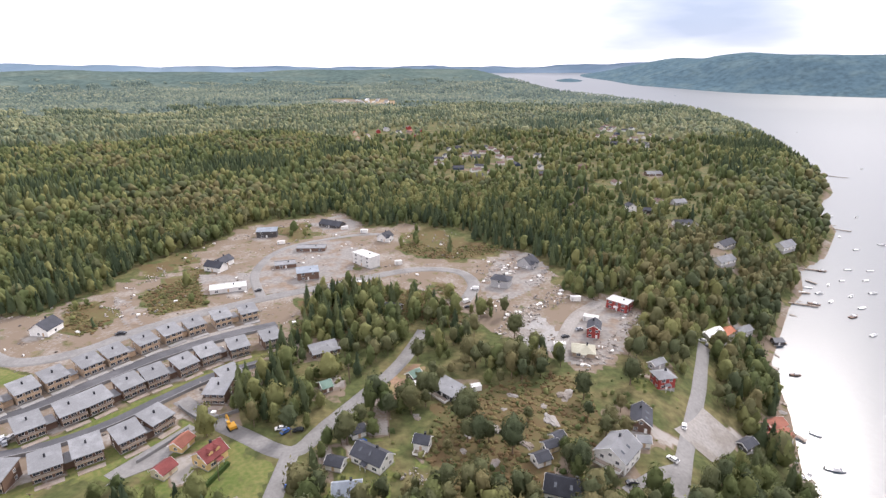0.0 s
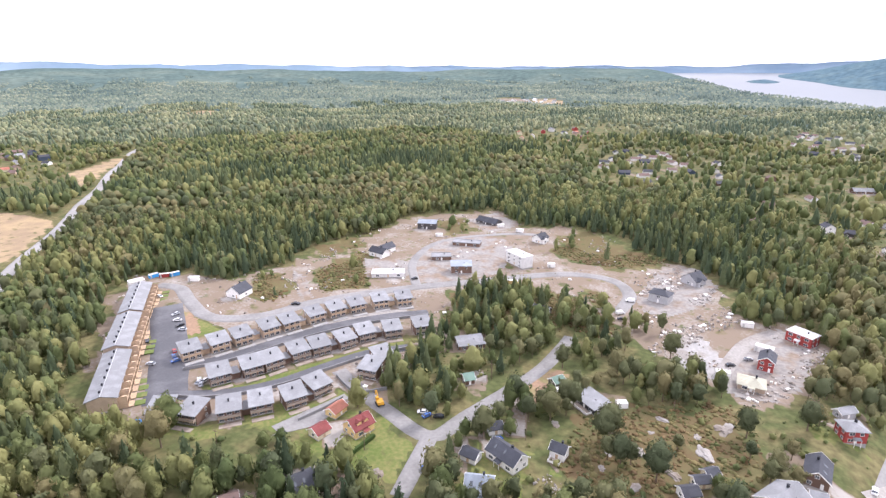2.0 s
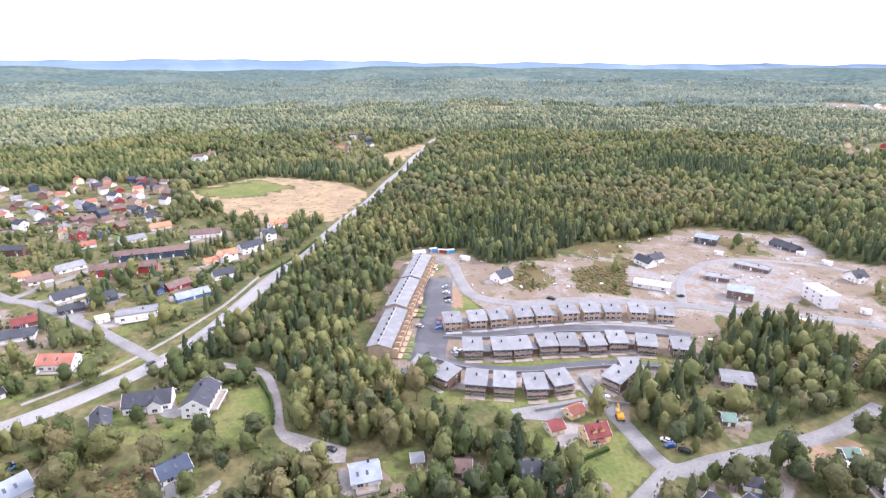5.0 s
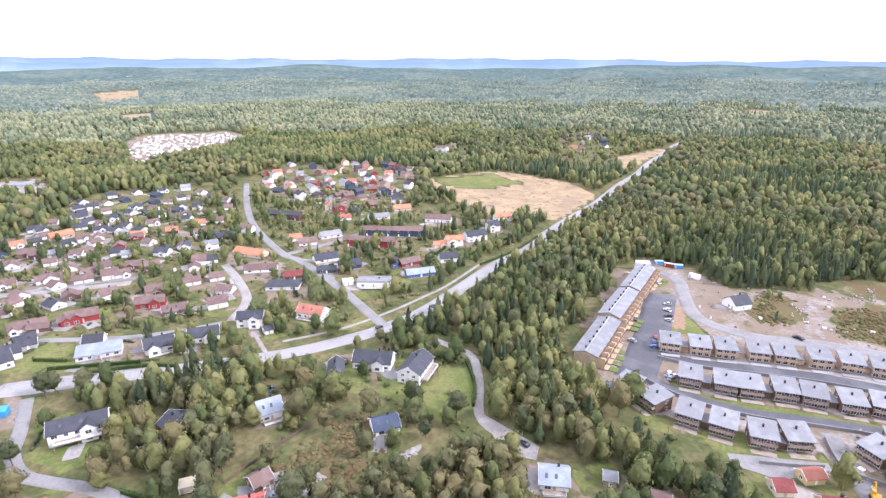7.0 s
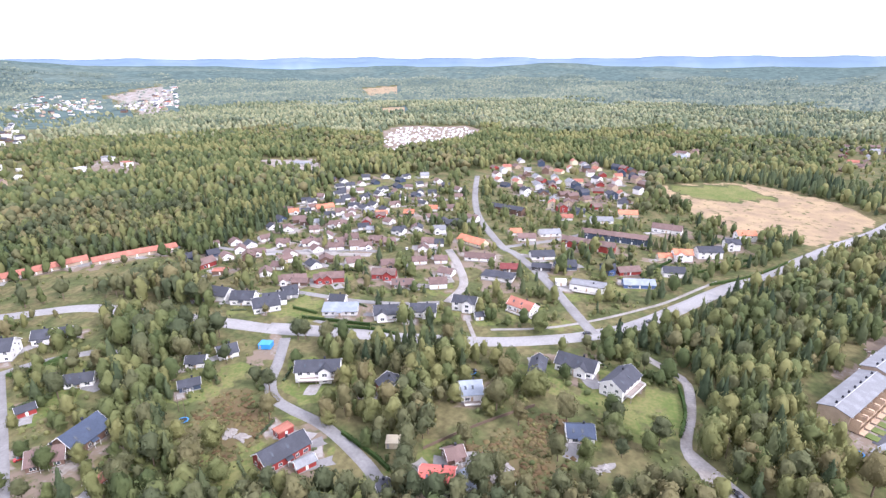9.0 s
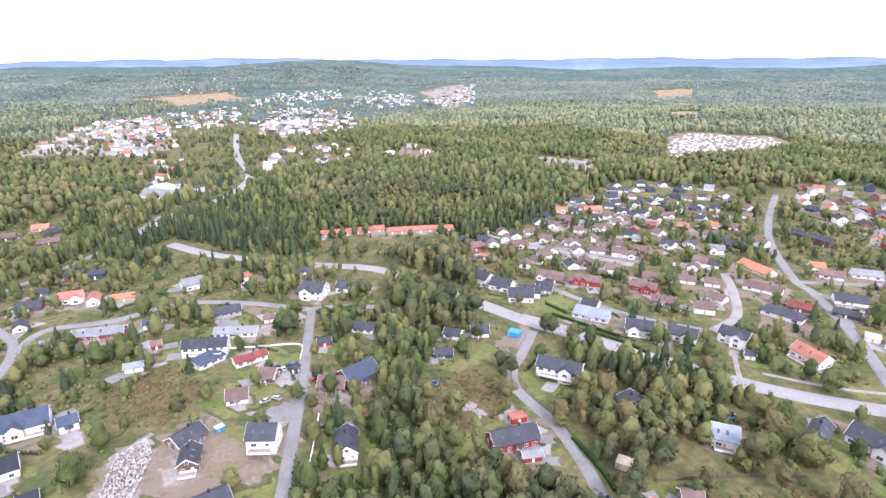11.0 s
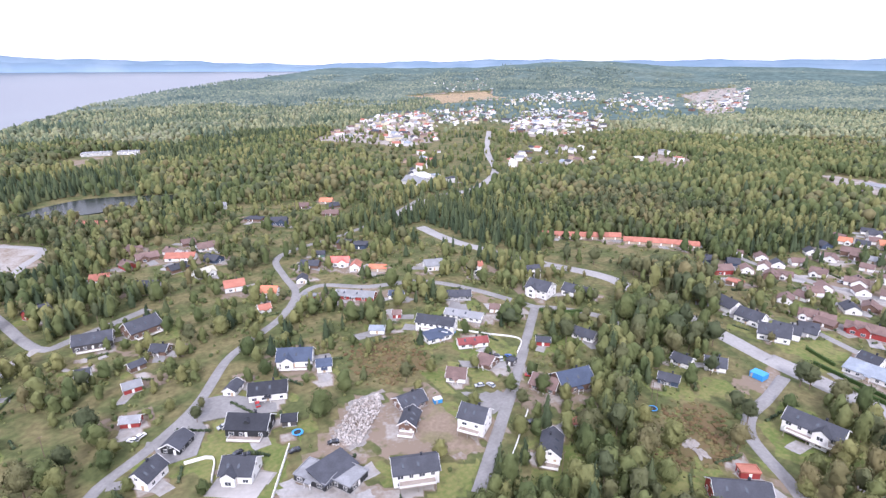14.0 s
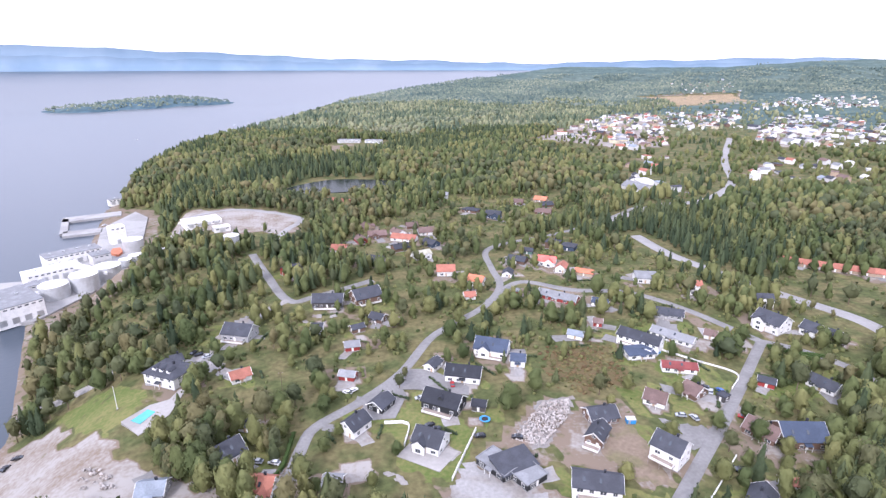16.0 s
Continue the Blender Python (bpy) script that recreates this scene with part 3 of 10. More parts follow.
WOODS.append((0.0, [(-108.8, 147.3), (-95.5, 163.9), (-81.8, 172.2), (-60.4, 164.8), (-59.9, 141.2), (-73.6, 142.5), (-88.6, 143.9)]))
WOODS.append((0.05, [(-206.0, 46.2), (-230.7, 69.1), (-211.7, 76.7), (-212.4, 96.4), (-177.3, 85.5), (-173.2, 65.4), (-190.2, 54.6)]))
WOODS.append((0.0, [(138.2, -254), (102.0, -249.9), (80.0, -225.8), (86.0, -208.2), (94.0, -200.6)]))
WOODS.append((0.06, [(-303, -310), (-363, -262), (-397, -214.2), (-340, -181.7), (-311, -224.0), (-277, -272)]))
WOODS.append((0.6, [(-17.8, 235.5), (5.5, 323), (37.3, 287), (50.8, 252), (56.5, 224.7), (28.6, 210.6), (-1.2, 210.6)]))
WOODS.append((0.8, [(-79.8, 303), (-67.6, 330), (-23.3, 323), (8.0, 280), (-23.2, 235.6), (-36.1, 210.8), (-58.9, 182.8), (-83.7, 190.3), (-90.3, 215.7), (-73.9, 230.7), (-72.9, 260)]))
WOODS.append((0.02, [(-18.7, -189.7), (-47.1, -177.2), (-38.9, -156.6), (-27.1, -134.4), (-11.1, -141.3), (-11.9, -171.5)]))
WOODS.append((0.02, [(-39.5, -166.1), (-77.1, -153.2), (-65.5, -117.7), (-23.9, -135.8)]))
WOODS.append((0.03, [(-6.1, -156.2), (-94.9, -117.7), (-84.2, -102.6), (-3.8, -137.5)]))
WOODS.append((0.02, [(164.7, -518), (142.9, -559), (87.7, -545), (49.1, -521), (22.9, -500), (21.4, -439), (46.7, -424), (66.2, -448), (82.9, -444), (113.5, -449), (122.6, -418)]))
WOODS.append((0.75, [(-253, -78.2), (-273, -44.7), (-260, -20.4), (-252, -6.5), (-206.1, -0.4), (-183.9, -22.4), (-195.1, -43.7)]))
WOODS.append((0.8, [(-258, -61.3), (-279, -48.5), (-266, 2.7), (-229.8, 6.2), (-208.3, -18.4), (-235.3, -52.9)]))
WOODS.append((0.75, [(-202.9, -56.4), (-203.7, -31.4), (-183.2, -9.5), (-160.8, -17.1), (-165.4, -44.4)]))
WOODS.append((0.25, [(66.5, -272), (-6.6, -266), (-22.9, -222.9), (-5.6, -163.6), (56.0, -198.2)]))
WOODS.append((0.03, [(-233.9, -83.0), (-207.0, -74.1), (-208.5, -54.9), (-196.6, -52.8), (-194.3, -68.1), (-205.9, -79.3), (-229.3, -84.8)]))
WOODS.append((0.03, [(-224.5, -114.8), (-225.7, -100.4), (-212.9, -96.2), (-209.1, -106.7)]))
WOODS.append((0.03, [(-277, -105.5), (-306, -99.9), (-303, -85.2), (-279, -78.5), (-270, -81.1)]))
WOODS.append((0.03, [(-204.8, -114.1), (-210.8, -105.4), (-202.4, -93.2), (-186.6, -80.9), (-170.9, -76.2), (-178.3, -103.2)]))
WOODS.append((0.03, [(-23.4, -193.6), (-44.0, -181.8), (-43.7, -166.6), (-23.6, -180.5)]))
WOODS.append((0.03, [(-30.7, -150.1), (-44.4, -168.7), (-48.9, -165.5), (-35.3, -147.5)]))
WOODS.append((0.03, [(-110.4, -164.6), (-119.1, -163.0), (-110.9, -134.0), (-93.5, -146.3)]))
WOODS.append((0.03, [(-92.7, -134.7), (-104.7, -127.9), (-93.3, -117.3), (-84.5, -122.2)]))
WOODS.append((0.03, [(-115.0, -113.3), (-139.4, -108.5), (-124.7, -96.8), (-108.3, -105.9)]))
WOODS.append((0.03, [(-162.1, -95.9), (-174.0, -93.7), (-169.6, -71.6), (-142.2, -87.0)]))
WOODS.append((0.03, [(-224.5, -113.8), (-231.6, -105.6), (-214.7, -98.2), (-212.4, -106.2)]))
WOODS.append((0.03, [(-40.7, -155.8), (-60.1, -150.5), (-72.2, -130.3), (-65.5, -117.7), (-30.3, -133.0)]))
WOODS.append((0.03, [(169.4, -536), (144.1, -565), (89.1, -556), (44.2, -525), (25.3, -497), (31.2, -461), (86.1, -465), (125.3, -502), (157.4, -543)]))
WOODS.append((0.03, [(-242.5, -105.9), (-241.2, -90.4), (-222.7, -89.3), (-223.4, -102.1)]))
WOODS.append((0.03, [(-38.3, -158.6), (-47.1, -155.6), (-55.6, -138.4), (-33.8, -147.8)]))
WOODS.append((0.03, [(-96.0, -171.3), (-110.6, -163.1), (-90.8, -138.5), (-82.3, -146.8)]))
WOODS.append((0.03, [(-243.6, -102.7), (-261, -97.7), (-240.8, -90.0), (-218.8, -91.6)]))
WOODS.append((0.03, [(-84.0, -192.4), (-101.3, -177.7), (-89.9, -157.6), (-68.3, -158.2)]))
WOODS.append((0.04, [(13.4, -186.2), (-24.4, -219.9), (-71.0, -223.0), (-121.4, -212.4), (-82.8, -136.6), (-69.3, -133.7), (10.6, -150.6)]))
WOODS.append((0.05, [(-121.4, -212.4), (-162.6, -193.3), (-185.1, -198.9), (-133.8, -156.9), (-105.9, -126.5), (-80.4, -131.9)]))
WOODS.append((0.0, [(51.5, -593.2), (64.2, -644.3), (14.2, -712.5), (-57.0, -705.4), (-49.9, -591.0), (-9.8, -569.9)]))
WOODS.append((0.02, [(132.4, 193.5), (142.8, 191.6), (127.9, 157.2), (114.5, 154.5)]))
WOODS.append((0.03, [(64.5, 285.6), (97.5, 318.4), (113.4, 297.0), (96.9, 251.9), (79.3, 222.0), (54.3, 227.1)]))
WOODS.append((0.3, [(-73.8, 229), (-58, 250), (-42, 252), (-34, 236), (-44.1, 204), (-61.6, 202.9)]))
WOODS.append((0.1, EARTH))
WOODS.append((0.08, [(-201, 136), (-192, 147), (-165, 148), (-140, 150), (-120, 160), (-110, 153), (-140, 138), (-172, 129)]))
WOODS.append((0.42, [(-55.8, -169.8), (-63.5, -188.5), (-77.9, -194.1), (-99.0, -214.9), (-108.5, -205.3), (-94.5, -188.9), (-82.5, -189.6), (-68.8, -181.4), (-59.8, -168.2)]))
FAR_CLEARINGS = []
FAR_CLEARINGS.append((0.3, [(-1464, -1801), (-1795, -1957), (-2223, -1886), (-905, -743), (-860, -792), (-743, -897)]))
FAR_CLEARINGS.append((0.35, [(-629, -768), (-751, -751), (-790, -644), (-614, -492), (-545, -535), (-453, -543)]))
FAR_CLEARINGS.append((0.25, [(-374, -977), (-878, -1587), (-1228, -1504), (-820, -961), (-425, -517), (-359, -502), (-321, -550), (-407, -736)]))
FAR_CLEARINGS.append((0.3, [(-552, -647), (-1027, -1173), (-1239, -1157), (-900, -744), (-613, -555)]))
FAR_CLEARINGS.append((0.3, [(-936, -1554), (-1790, -2076), (-2115, -1806), (-1768, -1500), (-1187, -1452)]))
FAR_CLEARINGS.append((0.25, [(-1442, -1232), (-2441, -1851), (-2999, -1552), (-1732, -892), (-1431, -921), (-998, -800)]))
FAR_CLEARINGS.append((0.2, [(-660, -505), (-829, -553), (-783, -465), (-674, -419)]))
FAR_CLEARINGS.append((0.1, [(-704, -273), (-834, -312), (-827, -217.9), (-711, -188.7)]))
FAR_CLEARINGS.append((0.35, [(-803, 279), (-951, 342), (-916, 405), (-747, 331)]))
FAR_CLEARINGS.append((0.35, [(-721, 450), (-1032, 683), (-999, 821), (-647, 528), (-593, 432)]))
FAR_CLEARINGS.append((0.0, [(-629, 218.3), (-645, 326), (-561, 376), (-490, 374), (-414, 272), (-458, 221.2), (-553, 211.3)]))
FAR_CLEARINGS.append((0.0, [(-702, 561), (-743, 679), (-731, 700), (-589, 482)]))
FAR_CLEARINGS.append((0.0, [(-1170, -177.0), (-1296, -154.5), (-1277, -1.3), (-1200, 46.1), (-1013, -4.7), (-911, -84.2), (-845, -125.3)]))
FAR_CLEARINGS.append((0.05, [(-3003, -558), (-3191, -372), (-2642, -303), (-2383, -414)]))
FAR_CLEARINGS.append((0.02, [(-1336, -2279), (-1702, -2136), (-1583, -1801), (-1140, -1660)]))
FAR_CLEARINGS.append((0.0, [(-345, 2411), (-198.5, 2375), (-181.2, 2161), (-325, 2266)]))
FAR_CLEARINGS.append((0.05, [(-1774, -280), (-1835, -194.8), (-1543, -154.4), (-1537, -238.7)]))
FAR_CLEARINGS.append((0.0, [(-1262, 1424), (-1212, 1502), (-1102, 1369), (-1146, 1316)]))
FAR_CLEARINGS.append((0.0, [(-1268, 1422), (-1198, 1514), (-1081, 1365), (-1149, 1313)]))
FAR_CLEARINGS.append((0.0, [(-504, 2486), (-228.2, 2443), (-205.3, 2190), (-432, 2236)]))
FAR_CLEARINGS.append((0.0, [(10, -905), (-60, -900), (-110, -960), (-115, -1030), (-30, -1040), (15, -960)]))
FAR_CLEARINGS.append((0.0, [(51.5, -640), (14.2, -688), (-40.4, -675), (-37.6, -634), (1.4, -592)]))
ROADS = []
ROADS.append(('footpath', 'gravel', 2.0, 'pale gravel footpath beside the main road', [(-341, 165.3), (-307, 125.1), (-293, 100.9), (-280, 72.1), (-271, 44.4), (-268, 14.4)]))
ROADS.append(('road', 'main', 10, 'two-lane grey main road with pale verges', [(-813, 802), (-637, 570), (-522, 429), (-411, 279), (-344, 185.8), (-303, 135.4), (-277, 98.8), (-264, 70.9), (-257, 41.7), (-254, 4.9), (-259, -61.4), (-264, -105.3), (-259, -42.8), (-261, -95.2), (-268, -131.9), (-278, -181.8), (-284, -224.4), (-266, -273), (-243.7, -337), (-244.7, -392)]))
ROADS.append(('road', 'main', 9.5, 'curving grey road up to the town', [(-242.3, -442), (-275, -458), (-323, -480), (-380, -487), (-472, -563), (-578, -712), (-759, -931)]))
ROADS.append(('road', 'asphalt', 4.8, 'narrow grey residential street', [(-93.4, -115.1), (-118.9, -135.7), (-154.1, -164.1), (-211.7, -212.7)]))
ROADS.append(('road', 'asphalt', 5, 'narrow grey side street between gardens', [(-211.7, -212.7), (-196.2, -252), (-175.3, -281), (-144.6, -294), (-118.4, -317), (-89.8, -292)]))
ROADS.append(('road', 'asphalt', 5, 'narrow grey side street beside a hedge', [(-211.7, -212.7), (-223.8, -201.9), (-234.8, -180.6), (-232.0, -166.2)]))
ROADS.append(('road', 'asphalt', 4.5, 'winding grey hillside street', [(21.5, -152.8), (15.9, -178.2), (10.8, -189.3), (-7.8, -203.2), (-27.3, -222.6), (-46.4, -253), (-61.6, -267), (-87.1, -288), (-104.6, -316), (-108.5, -348), (-115.0, -384), (-139.1, -402), (-184.8, -418), (-240.1, -445), (-303, -485)]))
ROADS.append(('road', 'asphalt', 5.5, 'grey hillside street past dark houses', [(-24.6, -340), (11.7, -321), (28.4, -318), (45.9, -368), (59.4, -413)]))
ROADS.append(('road', 'gravel', 4.5, 'pale gravel lane between trees', [(61.6, -274), (48.6, -296), (28.4, -318)]))
ROADS.append(('road', 'main', 6, 'pale access road to the harbour works', [(144.7, -454.5), (148.2, -490.2), (141.3, -513.9), (122.2, -537.6), (93.5, -548.8), (60.1, -528.8), (27.0, -501.4), (38.5, -467.2), (47.7, -437.1)]))
ROADS.append(('road', 'gravel', 5, 'pale gravel track below the villa', [(161.2, -261), (151.3, -267), (134.0, -264), (116.3, -261), (108.7, -263)]))
ROADS.append(('road', 'gravel', 4, 'narrow gravel lane beside the wood', [(-148.3, 90.9), (-159.0, 84.4), (-172.3, 82.6), (-195.6, 92.9), (-217.1, 99.4), (-229.0, 94.7), (-240.9, 87.9)]))
ROADS.append(('road', 'asphalt', 5, 'narrow grey lane between gardens', [(-252, -92.5), (-228.0, -88.4), (-211.9, -86.7), (-198.7, -80.3), (-190.4, -69.4), (-180.3, -53.9), (-161.0, -35.4), (-144.2, -23.9)]))
ROADS.append(('road', 'asphalt', 6, 'grey estate road from the main road', [(-264, 68.7), (-330, 54.2), (-381, 37.9), (-402, 27.4), (-484, 14.0), (-575, 10.6), (-702, 15.1)]))
ROADS.append(('road', 'asphalt', 5, 'grey estate street between houses', [(-395, 27.2), (-417, 64.0), (-448, 104.4)]))
ROADS.append(('road', 'asphalt', 5, 'grey estate street between houses', [(-406, -205.3), (-394, -159.4), (-395, -121.6), (-394, -80.5), (-390, -66.5)]))
ROADS.append(('road', 'asphalt', 8, 'grey dusty site road above the terraces', [(-274, 265), (-255, 263), (-232.9, 246.2), (-205.9, 231.1), (-179.7, 241.2), (-157.5, 270), (-113.4, 307), (-71.1, 335), (-31.3, 361), (-5.9, 367), (12.8, 360), (20.2, 337), (12.8, 309)]))
ROADS.append(('road', 'asphalt', 6, 'grey dusty loop road among new houses', [(-112.3, 312), (-127.9, 349), (-129.2, 394), (-115.2, 421), (-75.7, 441), (-46.8, 442)]))
ROADS.append(('road', 'new', 17, 'dark asphalt yard between new terraces', [(-240.7, 236.2), (-209.1, 203.3), (-191.9, 184.1), (-171.5, 158.5)]))
ROADS.append(('road', 'new', 7, 'dark asphalt street between two terraces', [(-184.6, 183.8), (-169.9, 197.7), (-159.3, 213.0), (-139.7, 239.3), (-115.6, 262), (-92.7, 277)]))
ROADS.append(('road', 'new', 6.5, 'dark asphalt street below a terrace', [(-174.0, 162.9), (-149.6, 172.9), (-133.4, 186.3), (-119.7, 205.2), (-106.6, 222.0), (-89.0, 234.3)]))
ROADS.append(('road', 'asphalt', 5, 'grey lane below the new houses', [(-116.3, 155.8), (-106.3, 172.8), (-99.1, 184.8)]))
ROADS.append(('road', 'asphalt', 7, 'dusty grey road past a wood', [(-112.4, 203.4), (-97.0, 191.4), (-77.5, 179.3), (-56.5, 169.1), (-46.3, 185.2), (-29.2, 215.8), (-20.9, 233.6), (-14.4, 255), (-10.7, 270)]))
ROADS.append(('road', 'asphalt', 6.5, 'dusty grey road past gardens', [(-56.5, 169.1), (-56.5, 152.9), (-56.7, 136.5)]))
ROADS.append(('road', 'asphalt', 6, 'grey coast road down to the jetties', [(77.3, 146.4), (94.7, 179.4), (116.1, 217.3), (132.8, 250), (143.1, 270)]))
ROADS.append(('road', 'asphalt', 5, 'grey branch of the coast road', [(85.5, 162.4), (73.6, 156.7), (61.3, 148.7)]))
ROADS.append(('road', 'gravel', 16, 'pale gravel turning place beside the road', [(97.9, 181.2), (112.2, 193.8), (121.1, 204.4)]))
ROADS.append(('road', 'gravel', 7, 'dusty site road past a red house', [(59.4, 252), (75.8, 286), (93.9, 305)]))

ROADS.append(('road', 'gravel', 7, 'pale grey estate street beside clipped hedges', [(-398.5, -161.5), (-390.8, -124.1), (-383.3, -69.4)]))
ROADS.append(('road', 'asphalt', 4.5, 'grey estate street behind white houses', [(-315.6, -113.4), (-307.0, -84.3), (-301.4, -61.7), (-299.7, -36.7), (-302.2, -13.5)]))
ROADS.append(('road', 'gravel', 5.5, 'pale grey estate street between houses', [(-390.7, -11.9), (-360.1, -4.3), (-328.8, -0.5), (-302.8, -10.2)]))
ROADS.append(('road', 'gravel', 2, 'pale paved garden path to the road', [(-282.6, 1.4), (-255.3, 6.0)]))
ROADS.append(('road', 'gravel', 5, 'pale gravel strip before new terraced houses', [(-181, 186.5), (-165, 207.5), (-150.5, 229), (-134.5, 251), (-116, 267.5), (-105, 275)]))
# ---- roads ----


def ribbon_points(points, step=4.0):
    """A smooth line through the points of the plan (Catmull-Rom)."""
    p = [Vector((*q, 0)) for q in points]
    p = [2 * p[0] - p[1]] + p + [2 * p[-1] - p[-2]]
    out = []
    for a, b, c, d in zip(p, p[1:], p[2:], p[3:]):
        n = max(2, int((c - b).length / step))
        for k in range(n):
            s = k / n
            out.append(0.5 * ((2 * b) + (c - a) * s + (2 * a - 5 * b + 4 * c - d) * s * s + (3 * b - a - 3 * c + d) * s ** 3))
    return out + [p[-2]]


ROAD_LINES = []


def ribbon(name, points, width, material, label, category="road", up=0.14, kerb=0.0):
    pts = ribbon_points(points)
    verts, faces = [], []
    for k, p in enumerate(pts):
        q = pts[min(k + 1, len(pts) - 1)] - pts[max(k - 1, 0)]
        side = Vector((-q.y, q.x, 0)).normalized()
        w = width / 2 * (1 + 0.07 * noise.noise(Vector((p.x, p.y, 3)) * 0.06))
        for s in (-1.0, -0.5, 0.0, 0.5, 1.0):
            v = p + side * s * w
            verts.append((v.x, v.y, float(height(v.x, v.y)) + up))
        for s in (-1.0, 1.0):
            v = p + side * s * (w + 0.35)
            verts.append((v.x, v.y, float(height(v.x, v.y)) - 0.25))
        if k:
            a, b = 7 * (k - 1), 7 * k
            order = (5, 0, 1, 2, 3, 4, 6)
            faces += [(a + order[m], a + order[m + 1], b + order[m + 1], b + order[m]) for m in range(6)]
    ROAD_LINES.append((np.array([(p.x, p.y) for p in pts]), width))
    return tagged(new(name, mesh_from(name, verts, faces, material, True)), label, category, kind="structure")


ROAD_MATS = {"asphalt": M_ASPHALT, "new": M_NEW_ASPHALT, "gravel": M_GRAVEL, "main": M_MAIN}
for name, look_of, width, label, line in ROADS:
    ribbon(name, line, width, ROAD_MATS[look_of], label, "road" if "drive" not in name else "driveway", up=0.14 + 0.012 * (len(ROAD_LINES) % 7))

# ---- where trees may stand ----
CELL, HALF = 4.0, 1900
DN = int(2 * HALF / CELL)
dgx, dgy = np.meshgrid((np.arange(DN) + 0.5) * CELL - HALF, (np.arange(DN) + 0.5) * CELL - HALF, indexing="ij")
density = np.ones((DN, DN))
for value, poly in WOODS:
    density[inside(dgx, dgy, poly)] = value


def clear_disc(x, y, r):
    """Keeps trees off a built spot."""
    i0, i1 = int((x - r + HALF) / CELL), int((x + r + HALF) / CELL) + 1
    j0, j1 = int((y - r + HALF) / CELL), int((y + r + HALF) / CELL) + 1
    if i0 < 0 or j0 < 0 or i1 >= DN or j1 >= DN:
        return
    near = np.hypot(dgx[i0:i1, j0:j1] - x, dgy[i0:i1, j0:j1] - y) < r
    density[i0:i1, j0:j1][near] = 0


for line, width in ROAD_LINES:
    for px, py in line[::2]:
        clear_disc(px, py, width / 2 + (4.0 if width < 9 else 7.5))

# ---- building kit ----
WALLS = {
    "white": (0.74, 0.73, 0.71), "cream": (0.62, 0.55, 0.40), "yellow": (0.66, 0.48, 0.22), "red": (0.28, 0.045, 0.04),
    "brown": (0.15, 0.095, 0.07), "dark": (0.075, 0.07, 0.07), "grey": (0.36, 0.36, 0.37), "tan": (0.40, 0.31, 0.23),
    "blue": (0.08, 0.13, 0.28), "pale": (0.58, 0.57, 0.56), "green": (0.10, 0.17, 0.14), "black": (0.028, 0.03, 0.033), "navy": (0.05, 0.07, 0.11),
}
ROOFS = {
    "slate": (0.052, 0.055, 0.066), "black": (0.03, 0.032, 0.039), "brown": (0.145, 0.1, 0.09), "orange": (0.44, 0.17, 0.10), "terracotta": (0.30, 0.125, 0.09),
    "red": (0.17, 0.05, 0.048), "grey": (0.20, 0.205, 0.215), "steel": (0.23, 0.26, 0.30), "white": (0.6, 0.6, 0.6), "tan": (0.36, 0.35, 0.28), "green": (0.12, 0.18, 0.15),
    "coral": (0.62, 0.16, 0.13), "navy": (0.055, 0.07, 0.105),
}
WALL_M = {k: mat("painted_wood_" + k, c, 0.7, 0.12, 1.6, obj=0.08, spots=[v * 0.88 for v in c], spot_scale=0.3) for k, c in WALLS.items()}
ROOF_M = {k: mat("roof_tiles_" + k, c, 0.78, 0.22, 2.2, 0.3, obj=0.12, spots=[v * 1.22 for v in c], spot_scale=0.25, spec=0.18) for k, c in ROOFS.items()}
M_TRIM = mat("white_trim", (0.78, 0.77, 0.75), 0.6, 0.06, 2.0)
M_CONCRETE = mat("concrete", (0.33, 0.325, 0.32), 0.9, 0.2, 0.9, 0.2)
M_WOOD = mat("pale_timber", (0.46, 0.34, 0.23), 0.8, 0.25, 1.5, spots=(0.38, 0.28, 0.2), spot_scale=0.4)
M_DECK = mat("weathered_deck", (0.31, 0.265, 0.23), 0.85, 0.25, 1.5, spots=(0.25, 0.2, 0.165), spot_scale=0.3)
M_METAL = mat("galvanised_metal", (0.5, 0.51, 0.52), 0.45, 0.12, 1.0, metal=0.6)
M_SILO = mat("weathered_silver_paint", (0.50, 0.51, 0.52), 0.55, 0.15, 0.4, metal=0.2, spots=(0.42, 0.42, 0.42), spot_scale=0.12)
M_RUBBER = mat("rubber", (0.03, 0.03, 0.03), 0.8, 0.1)
M_HEDGE = leaf_mat("hedge_leaves", (0.035, 0.065, 0.02), (0.05, 0.085, 0.026), (0.07, 0.11, 0.035), lone=True)
M_BLUE = mat("blue_tarpaulin", (0.05, 0.28, 0.62), 0.5, 0.12, 0.8)


def glass_mat():
    m = bpy.data.materials.new("window_glass")
    m.use_nodes = True
    b = m.node_tree.nodes["Principled BSDF"]
    b.inputs["Base Color"].default_value = (0.05, 0.06, 0.075, 1)
    b.inputs["Roughness"].default_value, b.inputs["Specular IOR Level"].default_value = 0.06, 0.8
    return m


M_GLASS = glass_mat()


def bx(bm, x0, x1, y0, y1, z0, z1):
    v = [bm.verts.new((x, y, z)) for x in (x0, x1) for y in (y0, y1) for z in (z0, z1)]
    for f in ((0, 1, 3, 2), (4, 6, 7, 5), (0, 4, 5, 1), (2, 3, 7, 6), (0, 2, 6, 4), (1, 5, 7, 3)):
        bm.faces.new([v[k] for k in f])


